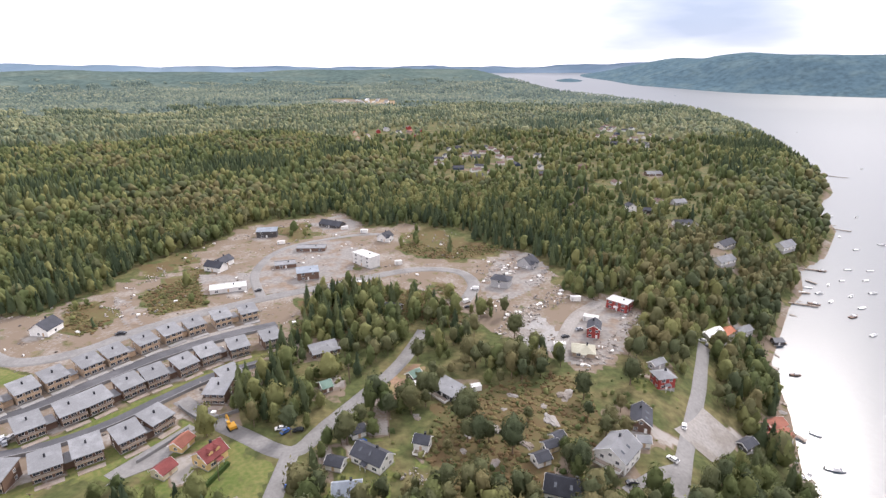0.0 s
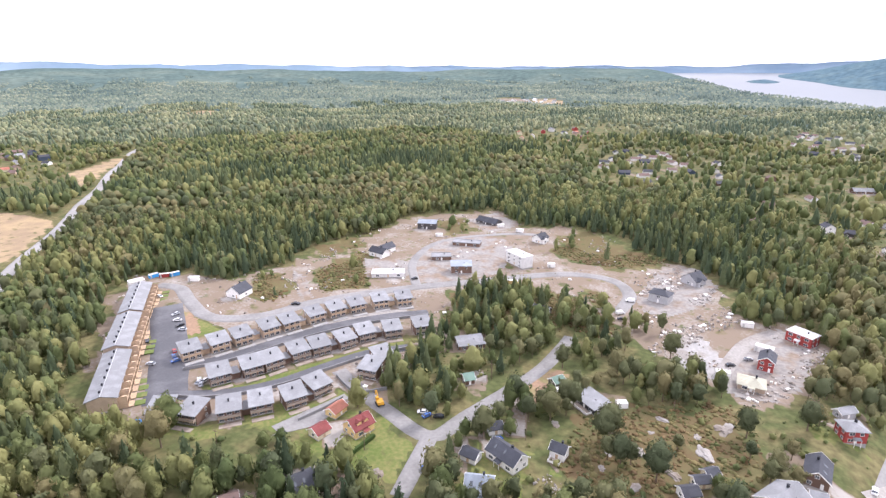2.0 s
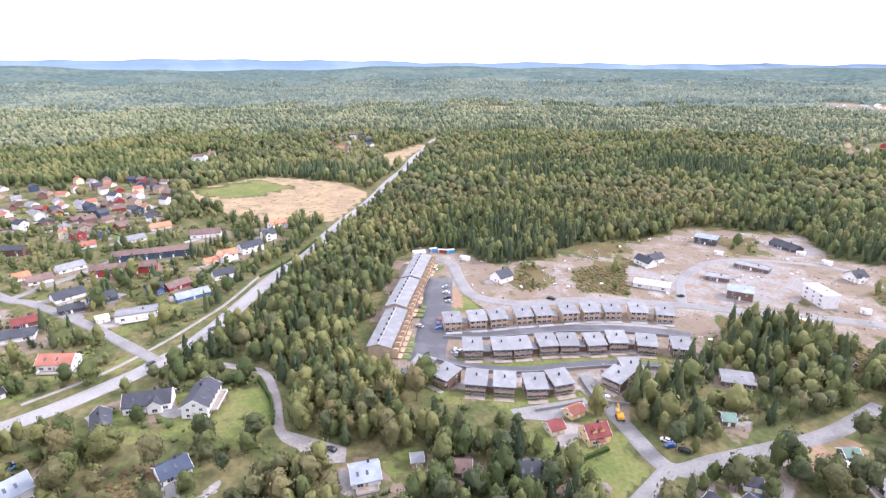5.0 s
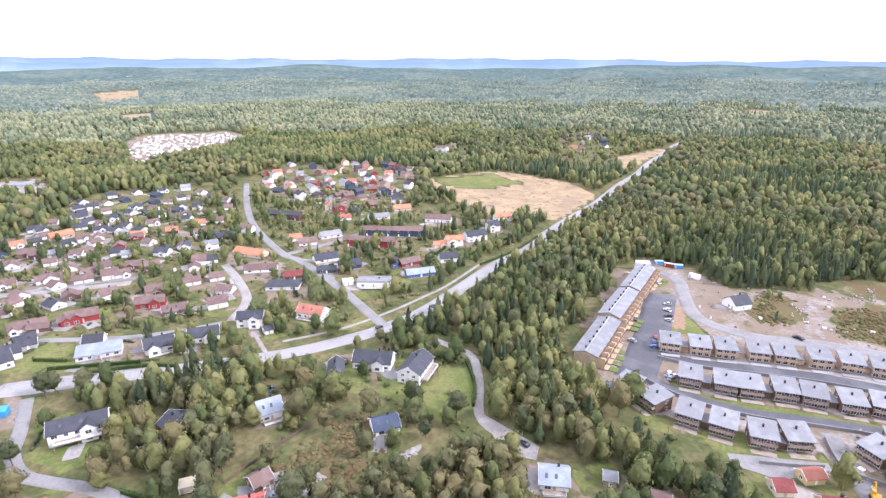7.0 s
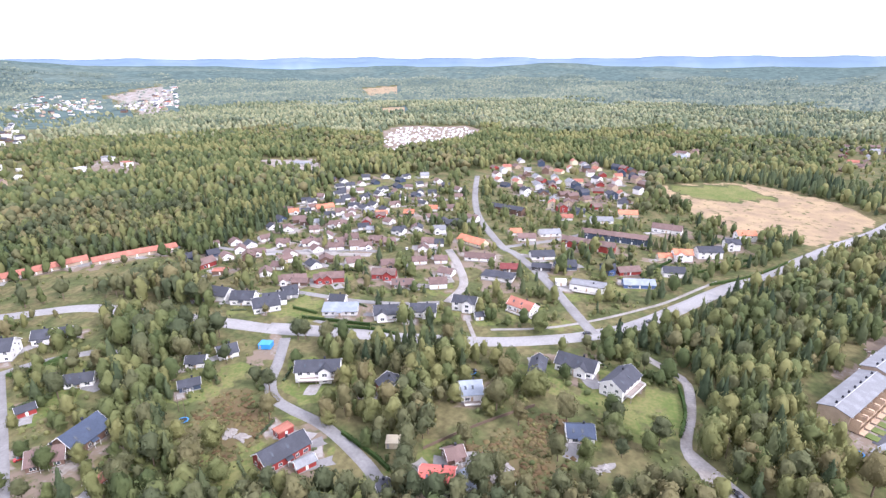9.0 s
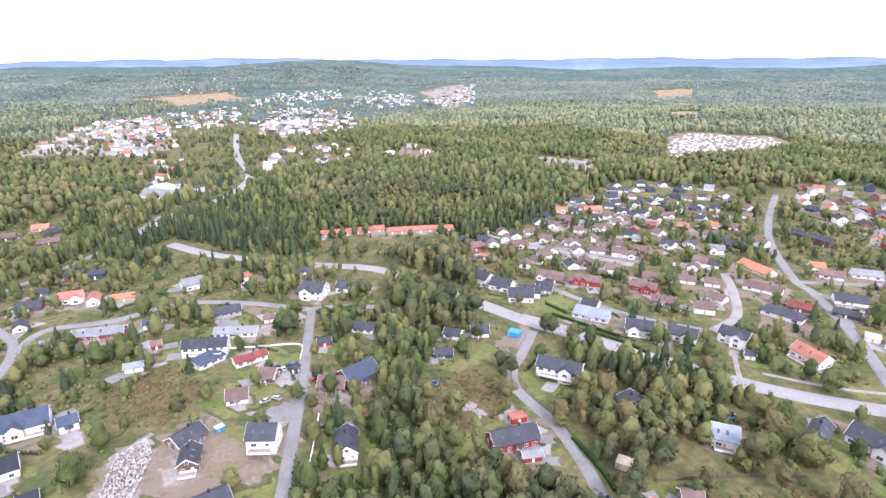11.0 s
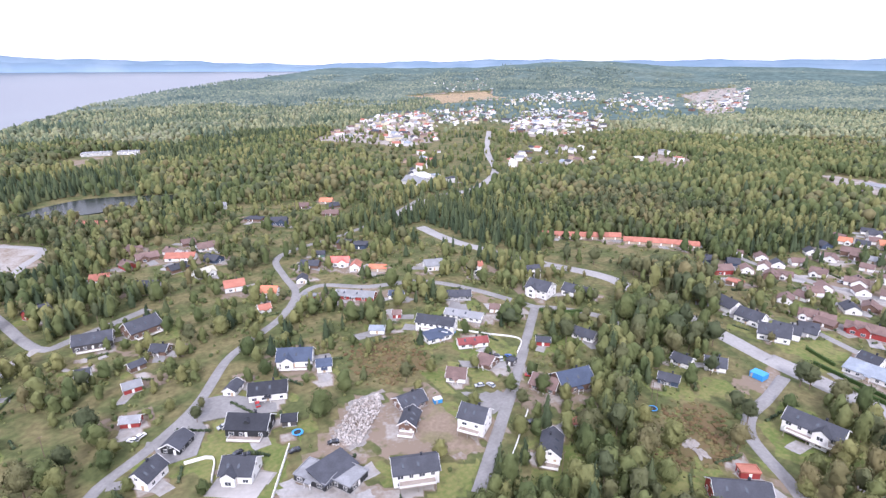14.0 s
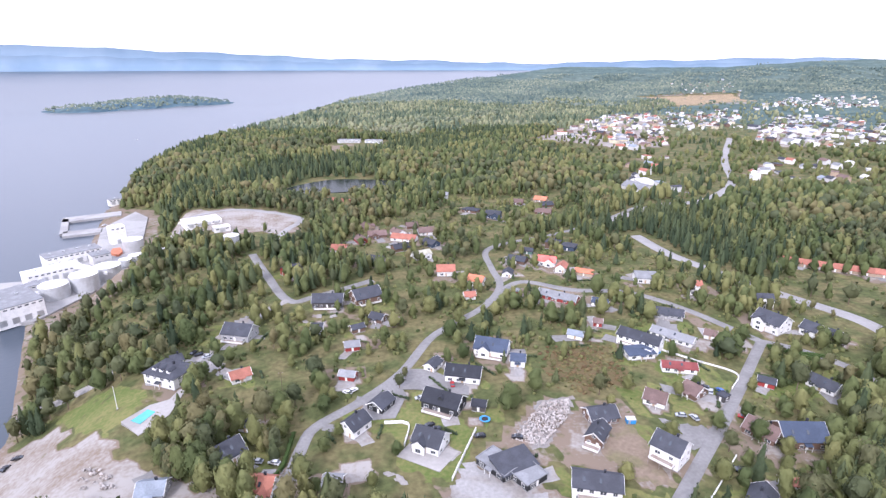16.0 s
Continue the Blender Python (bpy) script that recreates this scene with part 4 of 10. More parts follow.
def extrude_x(bm, profile, x0, x1):
    """A solid along x with the profile given as (y, z) corners."""
    a = [bm.verts.new((x0, y, z)) for y, z in profile]
    b = [bm.verts.new((x1, y, z)) for y, z in profile]
    n = len(profile)
    bm.faces.new(a)
    bm.faces.new(b[::-1])
    for k in range(n):
        bm.faces.new((a[(k + 1) % n], a[k], b[k], b[(k + 1) % n]))


def cyl(bm, x, y, z0, z1, r0, r1=None, n=12):
    r1 = r0 if r1 is None else r1
    a = [bm.verts.new((x + r0 * math.cos(2 * math.pi * k / n), y + r0 * math.sin(2 * math.pi * k / n), z0)) for k in range(n)]
    b = [bm.verts.new((x + r1 * math.cos(2 * math.pi * k / n), y + r1 * math.sin(2 * math.pi * k / n), z1)) for k in range(n)]
    bm.faces.new(a[::-1])
    bm.faces.new(b)
    for k in range(n):
        bm.faces.new((a[k], a[(k + 1) % n], b[(k + 1) % n], b[k]))


def part(name, bm, material, parent, label="", at=None):
    """Links a bmesh, or a mesh that is shared, as one mesh object under a thing or part."""
    if isinstance(bm, bpy.types.Mesh):
        me = bm
    else:
        me = bpy.data.meshes.new(name)
        bmesh.ops.recalc_face_normals(bm, faces=bm.faces)
        bm.to_mesh(me)
        bm.free()
        if material:
            me.materials.append(material)
    ob = new(name, me)
    ob.parent = parent
    if at is not None:
        ob.matrix_basis = at
    return tagged(ob, label)


SHARED = {}


def window_mesh(w, h, glazed):
    """A frame with a mullion as one piece; glazed: the two panes lie recessed in it."""
    bm = bmesh.new()
    xs, zs = (-w / 2 - 0.1, -w / 2, -0.04, 0.04, w / 2, w / 2 + 0.1), (-0.1, 0.0, h, h + 0.1)
    g = {(a, c): bm.verts.new((x, -0.07, z)) for a, x in enumerate(xs) for c, z in enumerate(zs)}
    for a in range(5):
        for c in range(3):
            ring = [g[a, c], g[a + 1, c], g[a + 1, c + 1], g[a, c + 1]]
            if c != 1 or a not in (1, 3):
                bm.faces.new(ring)
                continue
            deep = [bm.verts.new((v.co.x, -0.02 if glazed else 0.02, v.co.z)) for v in ring]
            for k in range(4):
                bm.faces.new((ring[k], ring[(k + 1) % 4], deep[(k + 1) % 4], deep[k]))
            if glazed:
                bm.faces.new(deep).material_index = 1
    rim = [g[a, 0] for a in range(6)] + [g[5, 1], g[5, 2]] + [g[a, 3] for a in range(5, -1, -1)] + [g[0, 2], g[0, 1]]
    back = [bm.verts.new((v.co.x, 0.03, v.co.z)) for v in rim]
    for k in range(len(rim)):
        bm.faces.new((rim[k - 1], rim[k], back[k], back[k - 1]))
    bmesh.ops.recalc_face_normals(bm, faces=bm.faces)
    me = bpy.data.meshes.new("window")
    bm.to_mesh(me)
    bm.free()
    me.materials.append(M_TRIM)
    me.materials.append(M_GLASS)
    return me


def window_parts(w, h):
    key = (round(w, 1), round(h, 1))
    if key not in SHARED:
        bm = bmesh.new()
        bx(bm, -w / 2, w / 2, -0.03, 0.015, 0, h)
        pane_me = bpy.data.meshes.new("pane")
        bmesh.ops.recalc_face_normals(bm, faces=bm.faces)
        bm.to_mesh(pane_me)
        bm.free()
        pane_me.materials.append(M_GLASS)
        SHARED[key] = (window_mesh(w, h, False), pane_me, window_mesh(w, h, True))
    return SHARED[key]


def add_window(parent, x, y, z, turn, w, h, fine=True):
    """turn 0 faces -y."""
    fr, pa, both = window_parts(w, h)
    if not fine:
        return part("window", both, None, parent, at=pose(x, y, z, 0, 0, turn))
    win = part("window", fr, None, parent, at=pose(x, y, z, 0, 0, turn))
    part("pane", pa, None, win, "dark glass pane")
    return win


def anchor(name, x, y, turn, label, category, group="", sink=0.0, z=None):
    e = new(name)
    e.empty_display_size = 0.5
    e.matrix_basis = pose(x, y, (float(height(x, y)) if z is None else z) - sink, 0, 0, turn)
    return tagged(e, label, category, group)


def u_board(bm, x0, x1, y0, y1, z0, z1, thick=0.07):
    """A boarded railing round three sides of a deck, in one piece."""
    ring = [(x0, y1), (x0, y0), (x1, y0), (x1, y1), (x1 - thick, y1), (x1 - thick, y0 + thick), (x0 + thick, y0 + thick), (x0 + thick, y1)]
    a = [bm.verts.new((x, y, z0)) for x, y in ring]
    b = [bm.verts.new((x, y, z1)) for x, y in ring]
    for k in range(3):
        p, q = k, 7 - k
        bm.faces.new((a[p], a[q], a[q - 1], a[p + 1]))
        bm.faces.new((b[p], b[p + 1], b[q - 1], b[q]))
    for k in range(8):
        bm.faces.new((a[k], a[(k + 1) % 8], b[(k + 1) % 8], b[k]))


def gable_profile(w, h, rise):
    return [(-w / 2, 0), (w / 2, 0), (w / 2, h), (0, h + rise), (-w / 2, h)]


def roof_gable(bm, L, w, h, rise, over=0.5, thick=0.22, x_mid=0.0):
    s = rise / (w / 2)
    lo = h - over * s
    prof = [(-w / 2 - over, lo), (0, h + rise), (w / 2 + over, lo), (w / 2 + over, lo + thick), (0, h + rise + thick + 0.04), (-w / 2 - over, lo + thick)]
    extrude_x(bm, prof, x_mid - L / 2 - over, x_mid + L / 2 + over)


PLACED = []
PROTO = {}


def house(x, y, turn, L, w, storeys=1, roof="gable", wall="white", tile="slate", gable_front=False, deck=False, wing=0, chimney=1, dormer=0, fine=True, name="house", category="house", low=0.0, note=""):
    """A timber house. Length L along the ridge, depth w; its -y side (or, with gable_front, its -x end) looks to the street."""
    clear_disc(x, y, max(L, w) * 0.5 + 2.5)
    if y > 360 and x > -180:
        clear_disc(x * 0.972, y * 0.972, max(L, w) * 0.5 + 5)
    PLACED.append((x, y, max(L, w) / 2))
    L, w = round(L * 2) / 2, round(w * 2) / 2
    if not fine and not wing and roof == "gable" and name == "house" and 9 <= L <= 17:
        wing = (0, 1, 0, -1, 0)[int(abs(x * 3 + y * 7)) % 5]
    key = (L, w, storeys, roof, wall, tile, gable_front, deck, wing, chimney, dormer, fine, name, note)
    if key in PROTO:
        h0 = PROTO[key]
        return copy_thing(h0, pose(x, y, float(height(x, y)) + low, 0, 0, turn))
    count = {1: "one-storey", 1.5: "one-and-a-half-storey", 2: "two-storey", 2.5: "two-storey", 3: "three-storey"}[storeys]
    shape = {"gable": "pitched", "hip": "hipped", "flat": "flat", "mono": "single-pitch"}[roof]
    text = note or f"{count} {wall} wooden {name} with {shape} {tile} roof" + (" and a deck" if deck else "")
    e = anchor(name, x, y, turn, text, category, sink=-low)
    PROTO[key] = e
    h = 2.75 * int(storeys) + (1.0 if storeys != int(storeys) else 0.0)
    rise = {"gable": w * 0.30 if storeys == int(storeys) else w * 0.36, "hip": w * 0.24, "flat": 0.0, "mono": 0.0}[roof]
    wm, rm = WALL_M[wall], ROOF_M[tile]
    bm = bmesh.new()
    if roof == "gable":
        extrude_x(bm, gable_profile(w, h, rise), -L / 2, L / 2)
    elif roof == "mono":
        extrude_x(bm, [(-w / 2, 0), (w / 2, 0), (w / 2, h + 0.16 * w), (-w / 2, h)], -L / 2, L / 2)
    else:
        bx(bm, -L / 2, L / 2, -w / 2, w / 2, 0, h)
    part("wall", bm, wm, e)
    bm = bmesh.new()
    bx(bm, -L / 2 - 0.04, L / 2 + 0.04, -w / 2 - 0.04, w / 2 + 0.04, -2.2, 0.35)
    part("plinth", bm, M_CONCRETE, e, "grey concrete plinth")
    bm = bmesh.new()
    if roof == "gable":
        roof_gable(bm, L, w, h, rise)
    elif roof == "mono":
        extrude_x(bm, [(-w / 2 - 0.6, h - 0.096), (w / 2 + 0.5, h + 0.16 * (w + 0.5)), (w / 2 + 0.5, h + 0.16 * (w + 0.5) + 0.28), (-w / 2 - 0.6, h + 0.18)], -L / 2 - 0.4, L / 2 + 0.4)
    elif roof == "hip":
        o = 0.6
        c = [bm.verts.new(p) for p in ((-L / 2 - o, -w / 2 - o, h - 0.1), (L / 2 + o, -w / 2 - o, h - 0.1), (L / 2 + o, w / 2 + o, h - 0.1), (-L / 2 - o, w / 2 + o, h - 0.1))]
        d = [bm.verts.new(v.co + Vector((0, 0, 0.2))) for v in c]
        k = max(0.4, (L - w) / 2)
        r = [bm.verts.new((-k, 0, h + rise)), bm.verts.new((k, 0, h + rise))]
        bm.faces.new(c[::-1])
        for a in range(4):
            bm.faces.new((c[a], c[(a + 1) % 4], d[(a + 1) % 4], d[a]))
        for f in ((d[0], d[1], r[1], r[0]), (d[1], d[2], r[1]), (d[2], d[3], r[0], r[1]), (d[3], d[0], r[0])):
            bm.faces.new(f)
    else:
        bx(bm, -L / 2 - 0.25, L / 2 + 0.25, -w / 2 - 0.25, w / 2 + 0.25, h, h + 0.22)
        for q in (((-L / 2 - 0.25, L / 2 + 0.25), (-w / 2 - 0.25, -w / 2)), ((-L / 2 - 0.25, L / 2 + 0.25), (w / 2, w / 2 + 0.25)), ((-L / 2 - 0.25, -L / 2), (-w / 2, w / 2)), ((L / 2, L / 2 + 0.25), (-w / 2, w / 2))):
            bx(bm, q[0][0], q[0][1], q[1][0], q[1][1], h + 0.22, h + 0.5)
    part("roof", bm, rm, e)
    if roof == "gable" and fine:
        s = rise / (w / 2)
        for sx in (-1, 1):
            bm = bmesh.new()
            lo = h - 0.55 * s
            extrude_x(bm, [(-w / 2 - 0.55, lo - 0.12), (0, h + rise - 0.1), (w / 2 + 0.55, lo - 0.12), (w / 2 + 0.55, lo + 0.27), (0, h + rise + 0.32), (-w / 2 - 0.55, lo + 0.27)], sx * (L / 2 + 0.5), sx * (L / 2 + 0.58))
            part("bargeboard", bm, M_TRIM, e, "white bargeboard")
    # openings
    gap = 3.2 if fine else 5.2
    for st in range(max(1, int(storeys))):
        z = 0.95 + 2.75 * st
        n = max(1, int((L - 1.2) / gap))
        for k in range(n):
            px = (k + 0.5) * (L - 0.8) / n - (L - 0.8) / 2
            big = 1.9 if (k % 2 == 0 and not gable_front) else 1.3
            if not (st == 0 and k == n // 2 and not gable_front):
                add_window(e, px, -w / 2 - 0.02, z, 0, big, 1.25, fine)
            if fine and k == 0:
                add_window(e, px, w / 2 + 0.02, z, 180, 1.2, 1.2, False)
        for sx in ((-1, 1) if fine else (-1,)):
            for py in ((-w / 4, w / 4) if w > 6 and fine else (0,)):
                if not (gable_front and sx < 0 and st == 0 and py < 0):
                    add_window(e, sx * (L / 2 + 0.02), py, z, 90 * sx, 1.3, 1.25, False)
    if roof == "gable" and rise > 2.2 and fine:
        for sx in (-1, 1):
            add_window(e, sx * (L / 2 + 0.02), 0, h + 0.25, 90 * sx, 1.2, 1.1, False)
    bm = bmesh.new()
    if gable_front:
        bx(bm, -L / 2 - 0.08, -L / 2, -w / 4 - 0.5, -w / 4 + 0.5, 0.3, 2.35)
    else:
        bx(bm, -0.5, 0.5, -w / 2 - 0.08, -w / 2, 0.3, 2.35)
    part("door", bm, M_WOOD if wall in ("white", "cream", "pale") else M_TRIM, e)
    if chimney and (fine or L > 9):
        bm = bmesh.new()
        cy = 0.6 if roof != "flat" else 1.0
        top = h + rise + 0.9
        bx(bm, L * 0.15 - 0.35, L * 0.15 + 0.35, cy - 0.35, cy + 0.35, h - 0.2, top)
        bx(bm, L * 0.15 - 0.45, L * 0.15 + 0.45, cy - 0.45, cy + 0.45, top, top + 0.12)
        part("chimney", bm, ROOF_M["black"], e)
    if wing:
        # cross gable on the street side
        ww, out = min(L * 0.42, 5.5), 1.6
        wx = wing * L * 0.18
        bm = bmesh.new()
        extrude_x(bm, gable_profile(ww, h + 0.3, ww * 0.36), w / 2 - 0.2, w / 2 + out)
        bm.transform(Matrix.Rotation(radians(-90), 4, "Z") @ Matrix.Translation((0, wx, 0)))
        wing_wall = part("gable_wing", bm, wm, e)
        bm = bmesh.new()
        roof_gable(bm, w / 2 + out, ww, h + 0.3, ww * 0.36, 0.4, 0.2, (w / 2 + out) / 2)
        bm.transform(Matrix.Rotation(radians(-90), 4, "Z") @ Matrix.Translation((0, wx, 0)))
        part("wing_roof", bm, rm, wing_wall)
        for st in range(max(1, int(storeys))):
            add_window(e, wx, -w / 2 - out - 0.02, 0.8 + 2.75 * st, 0, 2.0, 1.5, fine)
    if fine and roof == "gable" and name == "house" and not dormer and L >= 9:
        s = rise / (w / 2)
        for k in (-0.28, 0.06):
            bm = bmesh.new()
            y0, y1 = -w * 0.34, -w * 0.34 + 1.3
            z0 = h + rise + s * y0 + 0.27
            extrude_x(bm, [(y0, z0), (y1, z0 + s * 1.3), (y1, z0 + s * 1.3 + 0.09), (y0, z0 + 0.09)], k * L - 0.45, k * L + 0.45)
            part("skylight", bm, M_GLASS, e, "dark glass skylight")
    if fine and name == "house" and not deck and not wing and not gable_front:
        bm = bmesh.new()
        extrude_x(bm, [(-w / 2 - 1.7, 2.45), (-w / 2 - 0.02, 2.85), (-w / 2 - 0.02, 2.99), (-w / 2 - 1.7, 2.59)], -1.4, 1.4)
        porch = part("porch_roof", bm, rm, e)
        for px in (-1.25, 1.11):
            bm = bmesh.new()
            bx(bm, px, px + 0.14, -w / 2 - 1.6, -w / 2 - 1.46, -0.6, 2.48)
            part("post", bm, M_TRIM, porch, "white porch post")
    if dormer:
        for k in range(dormer):
            dx = (k + 0.5) * L * 0.7 / dormer - L * 0.35
            bm = bmesh.new()
            extrude_x(bm, gable_profile(1.9, 1.3, 0.7), 0, w * 0.28)
            bm.transform(Matrix.Translation((dx, -w * 0.36, h + rise * 0.25)) @ Matrix.Rotation(radians(90), 4, "Z"))
            d0 = part("dormer", bm, wm, e)
            bm = bmesh.new()
            roof_gable(bm, w * 0.28, 1.9, 1.3, 0.7, 0.2, 0.12, w * 0.14)
            bm.transform(Matrix.Translation((dx, -w * 0.36, h + rise * 0.25)) @ Matrix.Rotation(radians(90), 4, "Z"))
            part("dormer_roof", bm, rm, d0)
    if deck:
        dl, dd = (L * 0.8, 3.2) if not gable_front else (3.2, w * 0.9)
        x0, x1, y0, y1 = (-dl / 2, dl / 2, -w / 2 - dd, -w / 2 - 0.05) if not gable_front else (-L / 2 - dl, -L / 2 - 0.05, -dd / 2, dd / 2)
        top = 0.5 if storeys < 2 else 2.6
        bm = bmesh.new()
        bx(bm, x0, x1, y0, y1, top - 0.25, top)
        for px in (x0 + 0.1, (x0 + x1) / 2, x1 - 0.1):
            bx(bm, px - 0.08, px + 0.08, y0, y0 + 0.16, -1.6, top - 0.25)
        dk = part("deck", bm, M_DECK, e, "weathered timber deck")
        bm = bmesh.new()
        u_board(bm, x0, x1, y0, y1, top + 0.08, top + 0.95)
        part("railing", bm, M_TRIM, dk, "white railing")
    return e


def terrace_unit(x, y, turn, wall="brown", link=True, light=False):
    """A two-storey terrace unit with a single-pitch roof, balcony and a low link to its neighbour."""
    clear_disc(x, y, 7.5)
    PLACED.append((x, y, 6))
    key = ("terrace", wall, link, light)
    if key in PROTO:
        return copy_thing(PROTO[key], pose(x, y, float(height(x, y)), 0, 0, turn))
    e = anchor("terraced_house", x, y, turn, f"new {'pale timber' if light else 'dark brown'} terraced house with grey single-pitch roof", "house", "new terraced houses")
    PROTO[key] = e
    L, w, h = 9.2, 9.0, 5.5
    wm = WALL_M[wall]
    bm = bmesh.new()
    extrude_x(bm, [(-w / 2, 0), (w / 2, 0), (w / 2, h + 1.2), (-w / 2, h - 0.3)], -L / 2, L / 2)
    part("wall", bm, wm, e)
    bm = bmesh.new()
    bx(bm, -L / 2 - 0.05, L / 2 + 0.05, -w / 2 - 0.05, w / 2 + 0.05, -2.5, 0.3)
    part("plinth", bm, M_CONCRETE, e)
    bm = bmesh.new()
    extrude_x(bm, [(-w / 2 - 1.2, h - 0.5), (w / 2 + 0.5, h + 1.29), (w / 2 + 0.5, h + 1.57), (-w / 2 - 1.2, h - 0.22)], -L / 2 - 0.45, L / 2 + 0.45)
    part("roof", bm, ROOF_M["grey"], e, "light grey felt roof")
    for st in (0, 1):
        for px in (-3.0, 0.0, 3.0):
            add_window(e, px, -w / 2 - 0.02, 0.5 + 2.8 * st, 0, 1.9, 1.8)
        for sx in (-1, 1):
            add_window(e, sx * (L / 2 + 0.02), 1.5, 0.9 + 2.8 * st, 90 * sx, 1.0, 1.2, False)
        add_window(e, 0, w / 2 + 0.02, 0.9 + 2.8 * st, 180, 1.2, 1.2, False)
    bm = bmesh.new()
    bx(bm, -L / 2 + 0.2, L / 2 - 0.2, -w / 2 - 1.7, -w / 2 - 0.03, 2.65, 2.85)
    b = part("balcony", bm, M_WOOD, e, "timber balcony")
    bm = bmesh.new()
    u_board(bm, -L / 2 + 0.2, L / 2 - 0.2, -w / 2 - 1.72, -w / 2 - 0.03, 2.9, 3.8)
    part("railing", bm, M_WOOD if light else M_DECK, b, "slatted railing")
    bm = bmesh.new()
    bx(bm, -0.3, 0.3, 0.2, 0.8, h - 0.2, h + 2.0)
    part("chimney", bm, ROOF_M["black"], e, "black steel flue")
    bm = bmesh.new()
    bx(bm, -L / 2 + 0.3, L / 2 - 0.3, -w / 2 - 4.2, -w / 2 - 1.75, -0.4, 0.22)
    part("terrace", bm, M_CONCRETE if light else M_DECK, e, "paved garden terrace" if light else "timber garden terrace")
    if link:
        bm = bmesh.new()
        bx(bm, L / 2 + 0.03, L / 2 + 4.0, -w / 2 + 2.2, w / 2 - 0.8, -1.5, 2.9)
        k = part("link", bm, M_WOOD if light else wm, e)
        bm = bmesh.new()
        bx(bm, L / 2 + 0.46, L / 2 + 4.0, -w / 2 + 1.5, w / 2 - 0.5, 2.93, 3.15)
        part("link_roof", bm, ROOF_M["grey"], k)
    return e


def long_terrace(x, y, turn, L, w):
    """A long two-storey row with one shallow ridge, roof hatches and stacked balconies along the yard."""
    clear_disc(x, y, 20)
    for k in (-1, 1):
        clear_disc(x + k * L * 0.3 * math.cos(radians(turn)), y + k * L * 0.3 * math.sin(radians(turn)), 15)
    e = anchor("terrace_block", x, y, turn, "long beige terrace block with pale grey ridged roof", "house", "long terrace blocks")
    h, rise = 6.2, 1.5
    bm = bmesh.new()
    extrude_x(bm, gable_profile(w, h, rise), -L / 2, L / 2)
    part("wall", bm, WALL_M["tan"], e)
    bm = bmesh.new()
    bx(bm, -L / 2 - 0.05, L / 2 + 0.05, -w / 2 - 0.05, w / 2 + 0.05, -2.5, 0.3)
    part("plinth", bm, M_CONCRETE, e)
    bm = bmesh.new()
    roof_gable(bm, L, w, h, rise, 0.7, 0.25)
    part("roof", bm, ROOF_M["grey"], e, "pale grey felt roof")
    bm = bmesh.new()
    bx(bm, -L / 2 - 0.7, L / 2 + 0.7, -0.14, 0.14, h + rise + 0.2, h + rise + 0.36)
    part("ridge_cap", bm, M_METAL, e, "pale metal ridge cap")
    n = max(3, round(L / 5.8))
    for k in range(n):
        px = (k + 0.5) * L / n - L / 2
        bm = bmesh.new()
        bx(bm, px - 0.35, px + 0.35, 0.4, 1.1, h + rise - 0.5, h + rise + 1.0)
        part("flue", bm, ROOF_M["black"], e, "black roof flue")
        bm = bmesh.new()
        bx(bm, px - L / n * 0.38, px + L / n * 0.38, -w / 2 - 3.6, -w / 2 - 0.03, 2.9, 3.1)
        bx(bm, px - L / n * 0.38, px + L / n * 0.38, -w / 2 - 5.4, -w / 2 - 0.03, 0.1, 0.3)
        b = part("balcony", bm, M_WOOD, e, "pale timber balcony")
        bm = bmesh.new()
        for zz in (1.2, 4.0):
            bx(bm, px - L / n * 0.38, px + L / n * 0.38, -w / 2 - 3.6, -w / 2 - 3.5, zz - 0.9, zz)
        for sx in (-1, 1):
            bx(bm, px + sx * L / n * 0.38 - 0.08, px + sx * L / n * 0.38 + 0.08, -w / 2 - 3.6, -w / 2 - 0.05, 0, 5.4)
        bx(bm, px - L / n * 0.38, px - L / n * 0.1, -w / 2 - 3.4, -w / 2 - 1.6, 3.1, 5.0)
        part("railing", bm, M_WOOD, b, "timber screens and railing")
        bm = bmesh.new()
        bx(bm, px - L / n * 0.32, px + L / n * 0.32, -w / 2 - 9.6, -w / 2 - 5.6, -0.3, 0.12)
        part("garden_strip", bm, M_LAWN, e, "small green lawn strip")
        for st in (0, 1):
            add_window(e, px - 1.2, -w / 2 - 0.02, 0.4 + 2.9 * st, 0, 1.6, 2.0)
            add_window(e, px + 1.2, -w / 2 - 0.02, 0.4 + 2.9 * st, 0, 1.3, 2.0)
            add_window(e, px, w / 2 + 0.02, 1.0 + 2.9 * st, 180, 1.3, 1.2, False)
    return e


M_LAWN = mat("lawn_grass", (0.11, 0.145, 0.042), 0.95, 0.3, 0.8, 0.3, spots=(0.16, 0.16, 0.06), spot_scale=0.12)
CAR_PAINT = {k: mat("car_paint_" + k, c, 0.25, 0.03, 1.0, spec=0.6) for k, c in (("white", (0.75, 0.75, 0.75)), ("black", (0.02, 0.02, 0.025)), ("silver", (0.4, 0.42, 0.45)), ("red", (0.35, 0.03, 0.03)), ("blue", (0.05, 0.12, 0.35)))}


